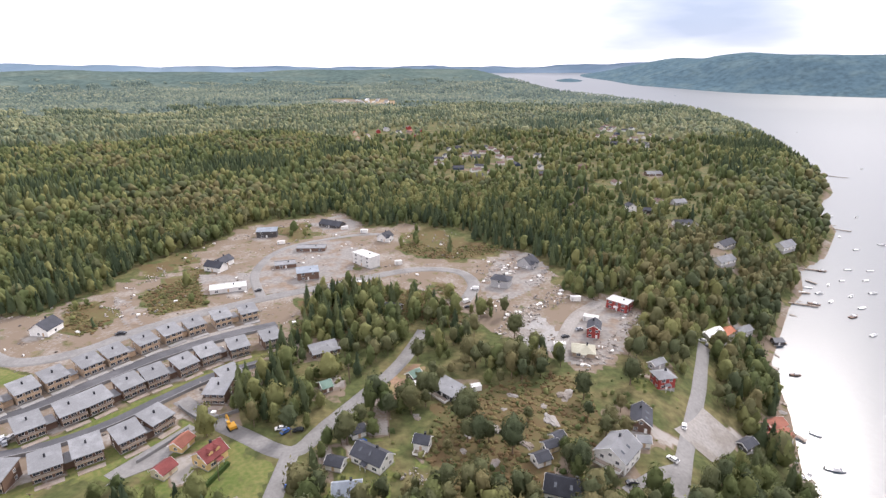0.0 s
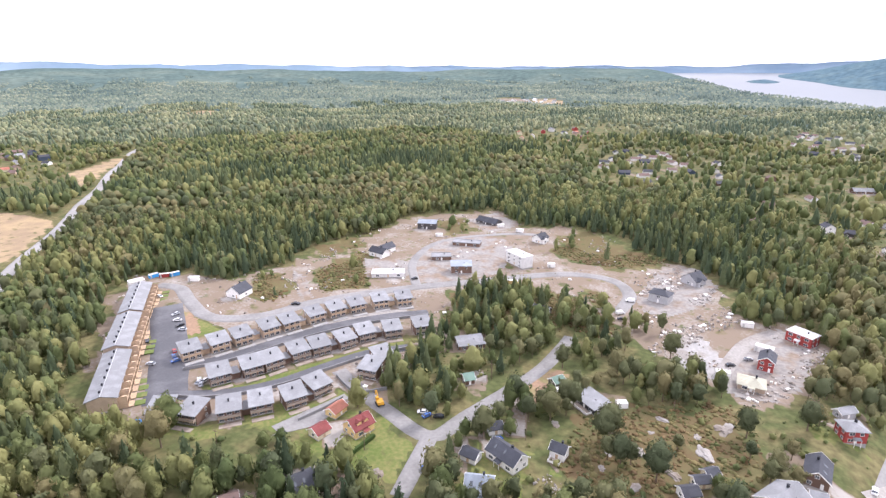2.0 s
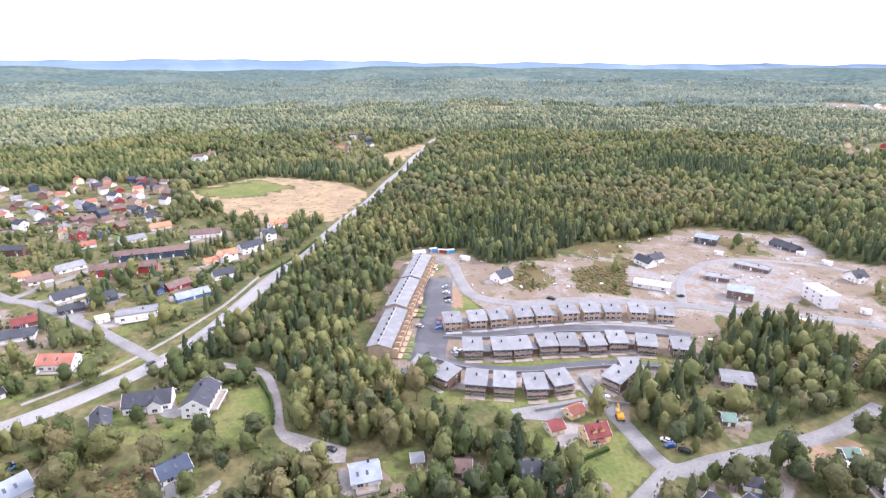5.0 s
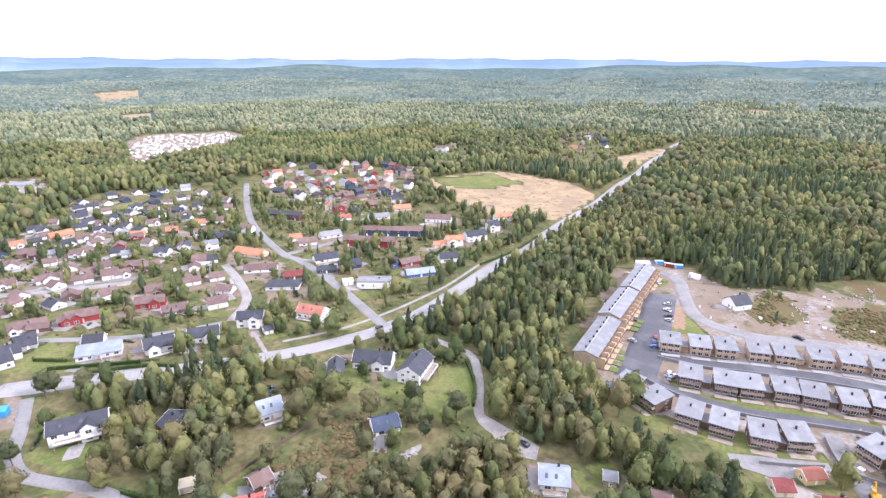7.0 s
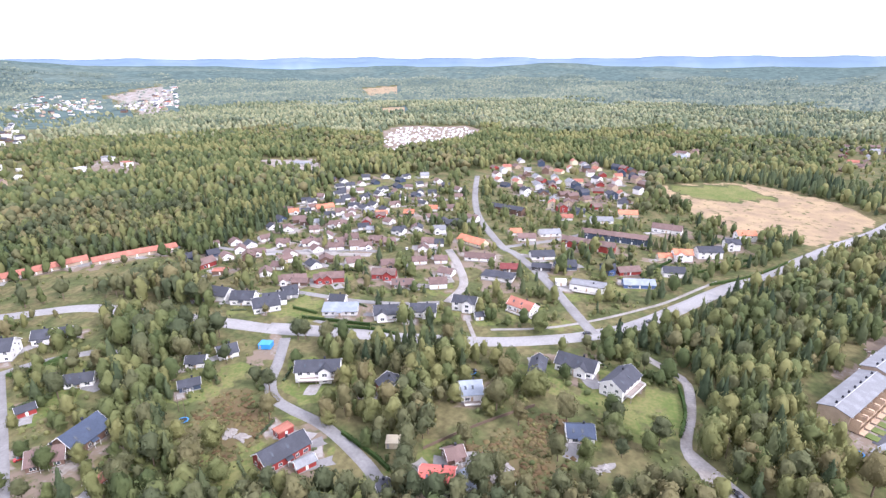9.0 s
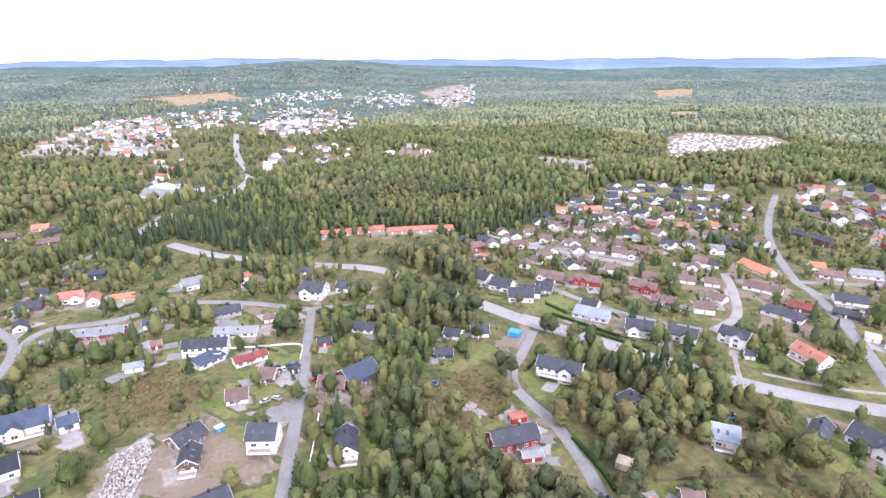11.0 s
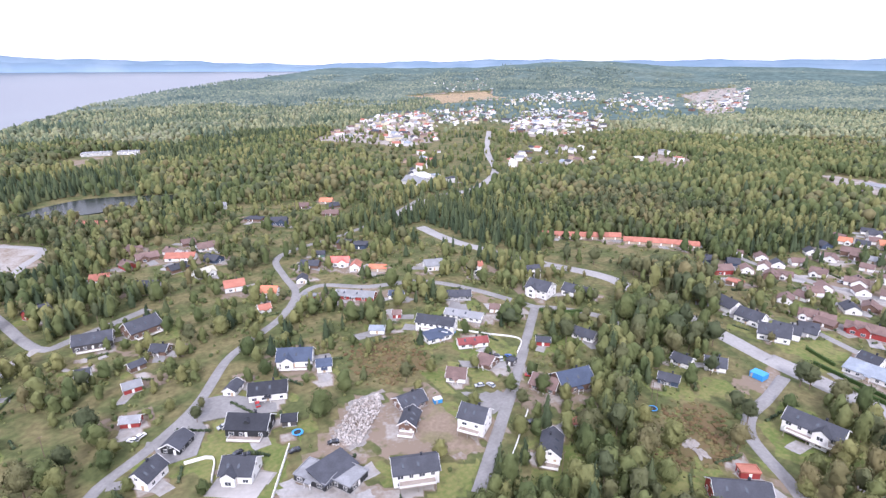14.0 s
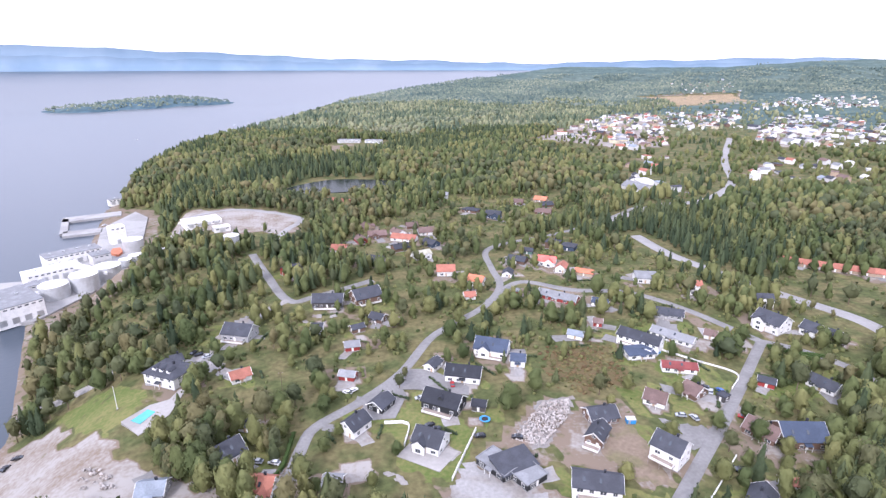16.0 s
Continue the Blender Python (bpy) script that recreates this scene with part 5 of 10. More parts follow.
def car(x, y, turn, paint="white", van=False):
    clear_disc(x, y, 3.5)
    key = ("car", paint, van)
    if key in PROTO:
        return copy_thing(PROTO[key], pose(x, y, float(height(x, y)) + 0.25, 0, 0, turn))
    e = anchor("van" if van else "car", x, y, turn, f"parked {paint} {'delivery van' if van else 'passenger car'} on open ground", "van" if van else "car", "parked vehicles", sink=-0.25)
    PROTO[key] = e
    L, w = (5.2, 1.95) if van else (4.4, 1.8)
    prof = [(-L / 2, 0.35), (L / 2, 0.35), (L / 2, 0.75), (L / 2 - 0.9, 0.95), (-L / 2 + 0.1, 1.0), (-L / 2, 0.8)]
    top = [(L / 2 - 1.0, 0.93), (L / 2 - 1.7, 1.45), (-L / 2 + 0.9, 1.45), (-L / 2 + 0.15, 0.97)]
    if van:
        top = [(L / 2 - 0.7, 0.93), (L / 2 - 1.3, 2.1), (-L / 2 + 0.05, 2.15), (-L / 2 + 0.02, 0.97)]
    for nm, pr, hw, m in (("body", prof, w / 2, CAR_PAINT[paint]), ("cabin", top, w / 2 - 0.12, M_GLASS if not van else CAR_PAINT[paint])):
        bm = bmesh.new()
        extrude_x(bm, pr, -hw, hw)
        bm.transform(Matrix.Rotation(radians(-90), 4, "Z"))
        part(nm, bm, m, e)
    if not van:
        bm = bmesh.new()
        bx(bm, -L / 2 + 1.0, L / 2 - 1.75, -w / 2 + 0.16, w / 2 - 0.16, 1.455, 1.5)
        part("roof", bm, CAR_PAINT[paint], e)
    for sx in (-1, 1):
        for sy in (-1, 1):
            bm = bmesh.new()
            cyl(bm, 0, 0, -0.11, 0.11, 0.32, n=10)
            bm.transform(Matrix.Translation((sx * L * 0.3, sy * (w / 2 - 0.1), 0.32)) @ Matrix.Rotation(radians(90), 4, "X"))
            part("wheel", bm, M_RUBBER, e)
    return e


def boat(x, y, turn, L=6.5, cabin=True, dark=False):
    key = ("boat", L, cabin, dark)
    z = SEA + float(lift(math.hypot(x, y))) - 0.15
    if key in PROTO:
        return copy_thing(PROTO[key], pose(x, y, z, 0, 0, turn))
    e = anchor("motorboat" if cabin else "open_boat", x, y, turn, f"{'dark wooden' if dark else 'white'} {'cabin motorboat' if cabin else 'open boat'} moored on the water", "boat", "moored boats", z=z)
    PROTO[key] = e
    W = L * 0.34
    bm = bmesh.new()
    rows = []
    for k in range(8):
        s = k / 7
        hw = W / 2 * (1 - max(0, (s - 0.55) / 0.45) ** 2)
        px = L * (s - 0.5)
        rows.append([bm.verts.new(p) for p in ((px, -hw, 0.75 + 0.25 * s), (px, -hw * 0.7, -0.1), (px, 0, -0.3), (px, hw * 0.7, -0.1), (px, hw, 0.75 + 0.25 * s))])
    for a, b in zip(rows, rows[1:]):
        for m in range(4):
            bm.faces.new((a[m], a[m + 1], b[m + 1], b[m]))
        bm.faces.new((a[4], a[0], b[0], b[4]))
    bm.faces.new(rows[0])
    bmesh.ops.remove_doubles(bm, verts=bm.verts, dist=0.001)
    part("hull", bm, CAR_PAINT["white"] if not dark else WALL_M["brown"], e)
    if cabin:
        bm = bmesh.new()
        extrude_x(bm, [(-L * 0.12, 0.85), (L * 0.3, 0.95), (L * 0.16, 1.6), (-L * 0.12, 1.75)], -W * 0.32, W * 0.32)
        bm.transform(Matrix.Rotation(radians(-90), 4, "Z"))
        part("cabin", bm, CAR_PAINT["white"], e)
        bm = bmesh.new()
        extrude_x(bm, [(L * 0.31, 1.0), (L * 0.175, 1.62), (L * 0.16, 1.62), (L * 0.29, 1.0)], -W * 0.3, W * 0.3)
        bm.transform(Matrix.Rotation(radians(-90), 4, "Z"))
        part("windscreen", bm, M_GLASS, e)
    bm = bmesh.new()
    bx(bm, -L / 2 - 0.35, -L / 2, -0.25, 0.25, 0.1, 1.15)
    part("outboard_motor", bm, M_RUBBER, e)
    return e


FAR_HOUSES = []


def far_houses():
    """Houses too far to tell apart, joined: walls, roof and a few dark windows each."""
    names = sorted({h[4] for h in FAR_HOUSES})
    tiles = sorted({h[5] for h in FAR_HOUSES})
    mats = [WALL_M[k] for k in names] + [ROOF_M[k] for k in tiles] + [M_GLASS]
    verts, faces, index = [], [], []
    for x, y, turn, (L, w, h, flat), wall, tile in FAR_HOUSES:
        c, s = math.cos(radians(turn)), math.sin(radians(turn))
        z0 = float(height(x, y))

        def put(points, polys, m):
            b = len(verts)
            verts.extend((x + px * c - py * s, y + px * s + py * c, z0 + pz) for px, py, pz in points)
            faces.extend(tuple(b + k for k in p) for p in polys)
            index.extend([m] * len(polys))

        a, b = L / 2, w / 2
        put([(-a, -b, -2), (a, -b, -2), (a, b, -2), (-a, b, -2), (-a, -b, h), (a, -b, h), (a, b, h), (-a, b, h)], [(0, 1, 5, 4), (1, 2, 6, 5), (2, 3, 7, 6), (3, 0, 4, 7)], names.index(wall))
        m = len(names) + tiles.index(tile)
        if flat:
            put([(-a - 0.3, -b - 0.3, h), (a + 0.3, -b - 0.3, h), (a + 0.3, b + 0.3, h), (-a - 0.3, b + 0.3, h), (-a - 0.3, -b - 0.3, h + 0.4), (a + 0.3, -b - 0.3, h + 0.4), (a + 0.3, b + 0.3, h + 0.4), (-a - 0.3, b + 0.3, h + 0.4)], [(0, 1, 5, 4), (1, 2, 6, 5), (2, 3, 7, 6), (3, 0, 4, 7), (4, 5, 6, 7)], m)
        else:
            r = h + w * 0.3
            put([(-a, -b, h), (-a, b, h), (-a, 0, r), (a, -b, h), (a, b, h), (a, 0, r)], [(0, 2, 1), (3, 4, 5)], names.index(wall))
            o = 0.5
            put([(-a - o, -b - o, h - 0.3), (a + o, -b - o, h - 0.3), (a + o, 0, r + 0.15), (-a - o, 0, r + 0.15), (-a - o, b + o, h - 0.3), (a + o, b + o, h - 0.3)], [(0, 1, 2, 3), (3, 2, 5, 4)], m)
        for st in range(int(h // 2.7)):
            for k in (-0.3, 0.0, 0.3):
                q, z = k * L, 0.9 + 2.75 * st
                put([(q - 0.8, -b - 0.06, z), (q + 0.8, -b - 0.06, z), (q + 0.8, -b - 0.06, z + 1.3), (q - 0.8, -b - 0.06, z + 1.3)], [(0, 1, 2, 3)], len(mats) - 1)
    me = bpy.data.meshes.new("distant_houses")
    me.from_pydata(verts, [], faces)
    for m in mats:
        me.materials.append(m)
    me.polygons.foreach_set("material_index", np.array(index, np.int32))
    return tagged(new("distant_houses", me), "far white and brown town houses among trees", "house", kind="stuff")


def ring_of(points, closed=False, step=2.5):
    return [(p.x, p.y) for p in ribbon_points(points, step)]


def wall_line(name, points, tall, thick, material, label, category, cap=None, kind="", low=0.6):
    """An upright wall or hedge along a line of the plan."""
    pts = ring_of(points)
    bm = bmesh.new()
    rows = []
    for k, (x, y) in enumerate(pts):
        a, b = pts[max(k - 1, 0)], pts[min(k + 1, len(pts) - 1)]
        n = Vector((a[1] - b[1], b[0] - a[0], 0)).normalized() * thick / 2
        z = float(height(x, y))
        t = tall * (1 + (0.12 * noise.noise(Vector((x, y, 1)) * 0.7) if cap is None else 0))
        rows.append([bm.verts.new(p) for p in ((x - n.x, y - n.y, z - low), (x + n.x, y + n.y, z - low), (x + n.x, y + n.y, z + t), (x - n.x, y - n.y, z + t))])
    for a, b in zip(rows, rows[1:]):
        for m in range(4):
            bm.faces.new((a[m], a[(m + 1) % 4], b[(m + 1) % 4], b[m]))
    bm.faces.new(rows[0])
    bm.faces.new(rows[-1][::-1])
    bmesh.ops.recalc_face_normals(bm, faces=bm.faces)
    me = bpy.data.meshes.new(name)
    bm.to_mesh(me)
    bm.free()
    me.materials.append(material)
    for x, y in pts:
        clear_disc(x, y, 2.5)
    return tagged(new(name, me), label, category, kind=kind)


def hedge(points, tall=1.8, thick=1.4, label="clipped dense green garden hedge"):
    """A hedge: a solid core with leaf sprays standing out of it."""
    core = wall_line("hedge", points, tall * 0.9, thick * 0.75, M_HEDGE, label, "hedge")
    pts = ring_of(points, step=0.5)
    hr = random.Random(len(pts))
    bm = bmesh.new()
    for x, y in pts:
        z = float(height(x, y))
        for _ in range(9):
            c = Vector((x + hr.uniform(-0.6, 0.6) * thick, y + hr.uniform(-0.6, 0.6) * thick, z + hr.uniform(0.1, 1.08) * tall))
            bm.faces.new([bm.verts.new(c + Vector([hr.uniform(-0.4, 0.4) for _ in range(3)])) for _ in range(3)])
    me = bpy.data.meshes.new("leaves")
    bm.to_mesh(me)
    bm.free()
    me.materials.append(M_HEDGE)
    leaves = new("leaves", me)
    leaves.parent = core
    tagged(leaves, "loose leaf sprays", kind="stuff")
    return core


STONES = []


def stone_meshes():
    sr_ = random.Random(4)
    for k in range(6):
        bm = bmesh.new()
        bmesh.ops.create_icosphere(bm, subdivisions=1, radius=0.5)
        for v in bm.verts:
            v.co *= sr_.uniform(0.7, 1.2)
            v.co.z *= 0.7
        me = bpy.data.meshes.new("stone")
        bm.to_mesh(me)
        bm.free()
        me.materials.append(M_STONE)
        STONES.append(me)


M_STONE = mat("broken_rock", (0.36, 0.335, 0.315), 0.9, 0.25, 0.8, 0.3, obj=0.3, spots=(0.28, 0.245, 0.22), spot_scale=0.5)
stone_meshes()


def rubble(poly, n, s0, s1, pile, label, name="rubble_pile"):
    """A heap of broken rock: each stone its own piece."""
    px, py = [p[0] for p in poly], [p[1] for p in poly]
    cx0, cy0 = sum(px) / len(px), sum(py) / len(py)
    e = anchor(name, cx0, cy0, 0, label, "rocks")
    base = e.matrix_basis.translation.copy()
    rr_ = random.Random(n)
    made = 0
    far_off, loose = math.hypot(cx0, cy0) > 240, bmesh.new()
    small = 700 if n >= 300 else 0
    size = max(max(px) - min(px), max(py) - min(py)) / 2
    while made < n + small:
        x, y = rr_.uniform(min(px), max(px)), rr_.uniform(min(py), max(py))
        if not inside(np.array([x]), np.array([y]), poly)[0]:
            continue
        s = rr_.uniform(s0, s1) * (rr_.uniform(0.6, 1.2) if made < n else rr_.uniform(0.4, 0.7))
        top = pile * max(0.0, 1 - (math.hypot(x - cx0, y - cy0) / size) ** 2) * rr_.uniform(0.5, 1)
        at = Matrix.Translation((x - base.x, y - base.y, float(height(x, y)) - base.z + top + 0.2 * s)) @ Euler((rr_.uniform(0, 6), rr_.uniform(0, 6), rr_.uniform(0, 6))).to_matrix().to_4x4() @ Matrix.Diagonal((s, s * rr_.uniform(0.6, 1.2), s * rr_.uniform(0.6, 1), 1))
        if far_off or made >= n:
            loose.from_mesh(STONES[made % 6])
            loose.verts.ensure_lookup_table()
            for v in loose.verts[-12:]:
                v.co = at @ v.co
        else:
            ob = new("stone", STONES[made % 6])
            ob.parent = e
            ob.matrix_basis = at
        made += 1
    if far_off or small:
        tagged(part("stones", loose, M_STONE, e), kind="stuff")
    clear_disc(cx0, cy0, size)
    if pile > 1.5:
        bm = bmesh.new()
        rows = []
        for k in range(5):
            q = k / 4
            rows.append([bm.verts.new((size * 0.95 * q * math.cos(a * math.pi / 6) * rr_.uniform(0.9, 1.05), size * 0.75 * q * math.sin(a * math.pi / 6), pile * 0.7 * (1 - q * q) - 0.1)) for a in range(12)])
        for a, b in zip(rows, rows[1:]):
            for k in range(12):
                bm.faces.new((a[k], a[(k + 1) % 12], b[(k + 1) % 12], b[k]))
        bmesh.ops.remove_doubles(bm, verts=bm.verts, dist=0.001)
        part("heap", bm, M_STONE, e, "gravel core of the heap")
    return e


def outcrop(x, y, s, label="bare pale rock outcrop among heather"):
    """A low whaleback of bare rock."""
    rr_ = random.Random(int(x * 7 + y * 13))
    clear_disc(x, y, s * 0.7)
    bm = bmesh.new()
    bmesh.ops.create_icosphere(bm, subdivisions=3, radius=0.5)
    for v in bm.verts:
        v.co *= 1 + 0.75 * noise.noise(v.co * 2.3 + Vector((x, y, 0))) + 0.4 * noise.noise(v.co * 6.0 + Vector((y, x, 0)))
        v.co = Vector((v.co.x * s, v.co.y * s * rr_.uniform(0.55, 0.6), v.co.z * s * 0.24))
    bm.transform(Matrix.Rotation(rr_.uniform(0, 3), 4, "Z"))
    me = bpy.data.meshes.new("rock_outcrop")
    bm.to_mesh(me)
    bm.free()
    me.materials.append(M_ROCK)
    ob = new("rock_outcrop", me)
    ob.matrix_basis = pose(x, y, float(height(x, y)) - 0.02 * s)
    return tagged(ob, label, "rock", "rock outcrops")


def jetty(x1, y1, x2, y2, width=2.2):
    """A plank jetty on posts from the shore into the water."""
    a, b = Vector((x1, y1, 0)), Vector((x2, y2, 0))
    L = (b - a).length
    e = anchor("jetty", x1, y1, math.degrees(math.atan2(y2 - y1, x2 - x1)), "weathered timber jetty reaching into the water", "jetty", "jetties", z=SEA + 0.9)
    n = max(4, int(L / 0.9))
    key = ("plank", width)
    if key not in SHARED:
        bm = bmesh.new()
        bx(bm, -0.4, 0.4, -width / 2, width / 2, -0.1, 0.0)
        me = bpy.data.meshes.new("plank")
        bm.to_mesh(me)
        bm.free()
        me.materials.append(M_DECK)
        SHARED[key] = me
    for k in range(n):
        part("plank", SHARED[key], None, e, at=pose((k + 0.5) * L / n, 0, 0))
    bm = bmesh.new()
    for s in (-1, 1):
        bx(bm, 0, L, s * width * 0.38 - 0.08, s * width * 0.38 + 0.08, -0.35, -0.11)
    part("beam", bm, M_BARK, e)
    for k in range(int(L / 3) + 1):
        for s in (-1, 1):
            bm = bmesh.new()
            cyl(bm, min(k * 3 + 0.3, L - 0.2), s * width * 0.46, -5, 0.5, 0.13, n=8)
            part("post", bm, M_BARK, e)
    return e


def tank(x, y, r, h, paint=None, z=None):
    clear_disc(x, y, r + 5)
    e = anchor("storage_tank", x, y, 0, "tall cylindrical silver storage tank with shallow roof", "tank", "storage tanks", z=z)
    bm = bmesh.new()
    cyl(bm, 0, 0, -1, h, r, n=28)
    part("shell", bm, paint or M_SILO, e)
    bm = bmesh.new()
    cyl(bm, 0, 0, h, h + 0.15, r + 0.15, n=28)
    cyl(bm, 0, 0, h + 0.15, h + r * 0.14, r, r * 0.08, n=28)
    part("lid", bm, WALL_M["white"], e, "pale conical tank lid")
    for k in range(1, 5):
        bm = bmesh.new()
        cyl(bm, 0, 0, h * k / 5 - 0.06, h * k / 5 + 0.06, r + 0.05, n=28)
        part("hoop", bm, M_METAL, e)
    bm = bmesh.new()
    for s in (-0.25, 0.25):
        bx(bm, s - 0.03, s + 0.03, -r - 0.35, -r - 0.28, 0, h + 0.9)
    for k in range(int(h / 0.6)):
        bx(bm, -0.22, 0.22, -r - 0.34, -r - 0.3, k * 0.6, k * 0.6 + 0.04)
    part("ladder", bm, M_METAL, e)
    return e


def hall(x, y, turn, L, w, h, wall="white", tile="grey", name="warehouse", label="", flat=True, z=None):
    """An industrial hall: panelled walls, low roof, gates."""
    clear_disc(x, y, max(L, w) * 0.55)
    e = anchor(name, x, y, turn, label or f"large {wall} industrial hall with {tile} roof by the quay", "warehouse", z=z)
    bm = bmesh.new()
    if flat:
        bx(bm, -L / 2, L / 2, -w / 2, w / 2, -2, h)
    else:
        extrude_x(bm, [(-w / 2, -2), (w / 2, -2), (w / 2, h), (0, h + w * 0.12), (-w / 2, h)], -L / 2, L / 2)
    part("wall", bm, WALL_M[wall], e)
    bm = bmesh.new()
    if flat:
        bx(bm, -L / 2 - 0.2, L / 2 + 0.2, -w / 2 - 0.2, w / 2 + 0.2, h, h + 0.4)
    else:
        roof_gable(bm, L, w, h, w * 0.12, 0.4, 0.3)
    part("roof", bm, ROOF_M[tile], e)
    for k in range(int(L / 7)):
        bm = bmesh.new()
        px = (k + 0.5) * 7 - int(L / 7) * 3.5
        bx(bm, px - 2, px + 2, -w / 2 - 0.08, -w / 2, 0.1, min(4.2, h - 0.8))
        part("gate", bm, M_METAL, e, "grey roller gate")
    for k in range(int(L / 4)):
        add_window(e, (k + 0.5) * 4 - int(L / 4) * 2, -w / 2 - 0.02, h - 1.8, 0, 2.2, 1.0, False)
    for k in range(max(1, int(L / 10))):
        bm = bmesh.new()
        px = (k + 0.5) * 10 - max(1, int(L / 10)) * 5
        bx(bm, px - 0.8, px + 0.8, 1, 2.6, h + 0.3, h + 1.3 + (0 if flat else w * 0.1))
        part("roof_vent", bm, M_METAL, e)
    return e


def pole(x, y, h=9.0, flag=False, arm=True):
    clear_disc(x, y, 2)
    key = ("pole", h, flag, arm)
    if key in PROTO:
        return copy_thing(PROTO[key], pose(x, y, float(height(x, y))))
    e = anchor("flagpole" if flag else "utility_pole", x, y, 20, "tall white flagpole on a lawn" if flag else "weathered wooden utility pole with cross arm", "pole", "" if flag else "utility poles")
    PROTO[key] = e
    bm = bmesh.new()
    cyl(bm, 0, 0, -0.8, h, 0.14, 0.09, n=8)
    part("shaft", bm, M_TRIM if flag else M_BARK, e)
    if flag:
        bm = bmesh.new()
        cyl(bm, 0, 0, h, h + 0.25, 0.14, 0.05, n=8)
        part("knob", bm, M_METAL, e)
        bm = bmesh.new()
        cyl(bm, 0, 0, -0.5, 0.25, 0.5, 0.4, n=10)
        part("base", bm, M_CONCRETE, e)
    else:
        bm = bmesh.new()
        bx(bm, -0.9, 0.9, -0.06, 0.06, h - 0.7, h - 0.55)
        part("cross_arm", bm, M_BARK, e)
        for s in (-0.8, 0, 0.8):
            bm = bmesh.new()
            cyl(bm, s, 0, h - 0.55, h - 0.3, 0.05, n=6)
            part("insulator", bm, M_CONCRETE, e)
    return e


def trampoline(x, y):
    clear_disc(x, y, 3)
    key = "trampoline"
    if key in PROTO:
        return copy_thing(PROTO[key], pose(x, y, float(height(x, y))))
    e = anchor("trampoline", x, y, 0, "round garden trampoline with dark jumping mat", "trampoline")
    PROTO[key] = e
    bm = bmesh.new()
    cyl(bm, 0, 0, 0.8, 0.84, 1.6, n=20)
    part("mat", bm, M_RUBBER, e)
    bm = bmesh.new()
    n = 20
    for k in range(n):
        a, b = 2 * math.pi * k / n, 2 * math.pi * (k + 1) / n
        v = [bm.verts.new((r * math.cos(q), r * math.sin(q), z)) for q in (a, b) for r, z in ((1.62, 0.78), (2.0, 0.78), (2.0, 0.9), (1.62, 0.9))]
        for f in ((0, 1, 5, 4), (1, 2, 6, 5), (2, 3, 7, 6), (3, 0, 4, 7)):
            bm.faces.new([v[m] for m in f])
    part("rim", bm, M_BLUE, e, "blue padded rim")
    for k in range(4):
        bm = bmesh.new()
        cyl(bm, 1.8 * math.cos(k * 1.57), 1.8 * math.sin(k * 1.57), -0.3, 0.8, 0.05, n=6)
        part("leg", bm, M_METAL, e)
    return e


def site_box(x, y, turn, L, w, h, colour, name="site_hut", label="white steel site hut on gravel"):
    clear_disc(x, y, L * 0.6)
    e = anchor(name, x, y, turn, label, "container", "site huts and containers")
    m = WALL_M[colour] if colour in WALL_M else M_BLUE
    bm = bmesh.new()
    bx(bm, -L / 2, L / 2, -w / 2, w / 2, 0.15, h)
    part("body", bm, m, e)
    for k in range(int(L / 1.6)):
        bm = bmesh.new()
        px = (k + 0.5) * L / int(L / 1.6) - L / 2
        bx(bm, px - 0.12, px + 0.12, -w / 2 - 0.05, -w / 2, 0.3, h - 0.15)
        part("rib", bm, m, e)
    bm = bmesh.new()
    bx(bm, -L / 2 - 0.08, L / 2 + 0.08, -w / 2 - 0.08, w / 2 + 0.08, h, h + 0.12)
    part("roof", bm, m if name == "canopy_shed" else WALL_M["pale"], e)
    bm = bmesh.new()
    bx(bm, -L / 2 + 0.5, -L / 2 + 1.4, -w / 2 - 0.09, -w / 2 - 0.05, 0.3, min(2.3, h - 0.2))
    part("door", bm, M_METAL, e)
    return e


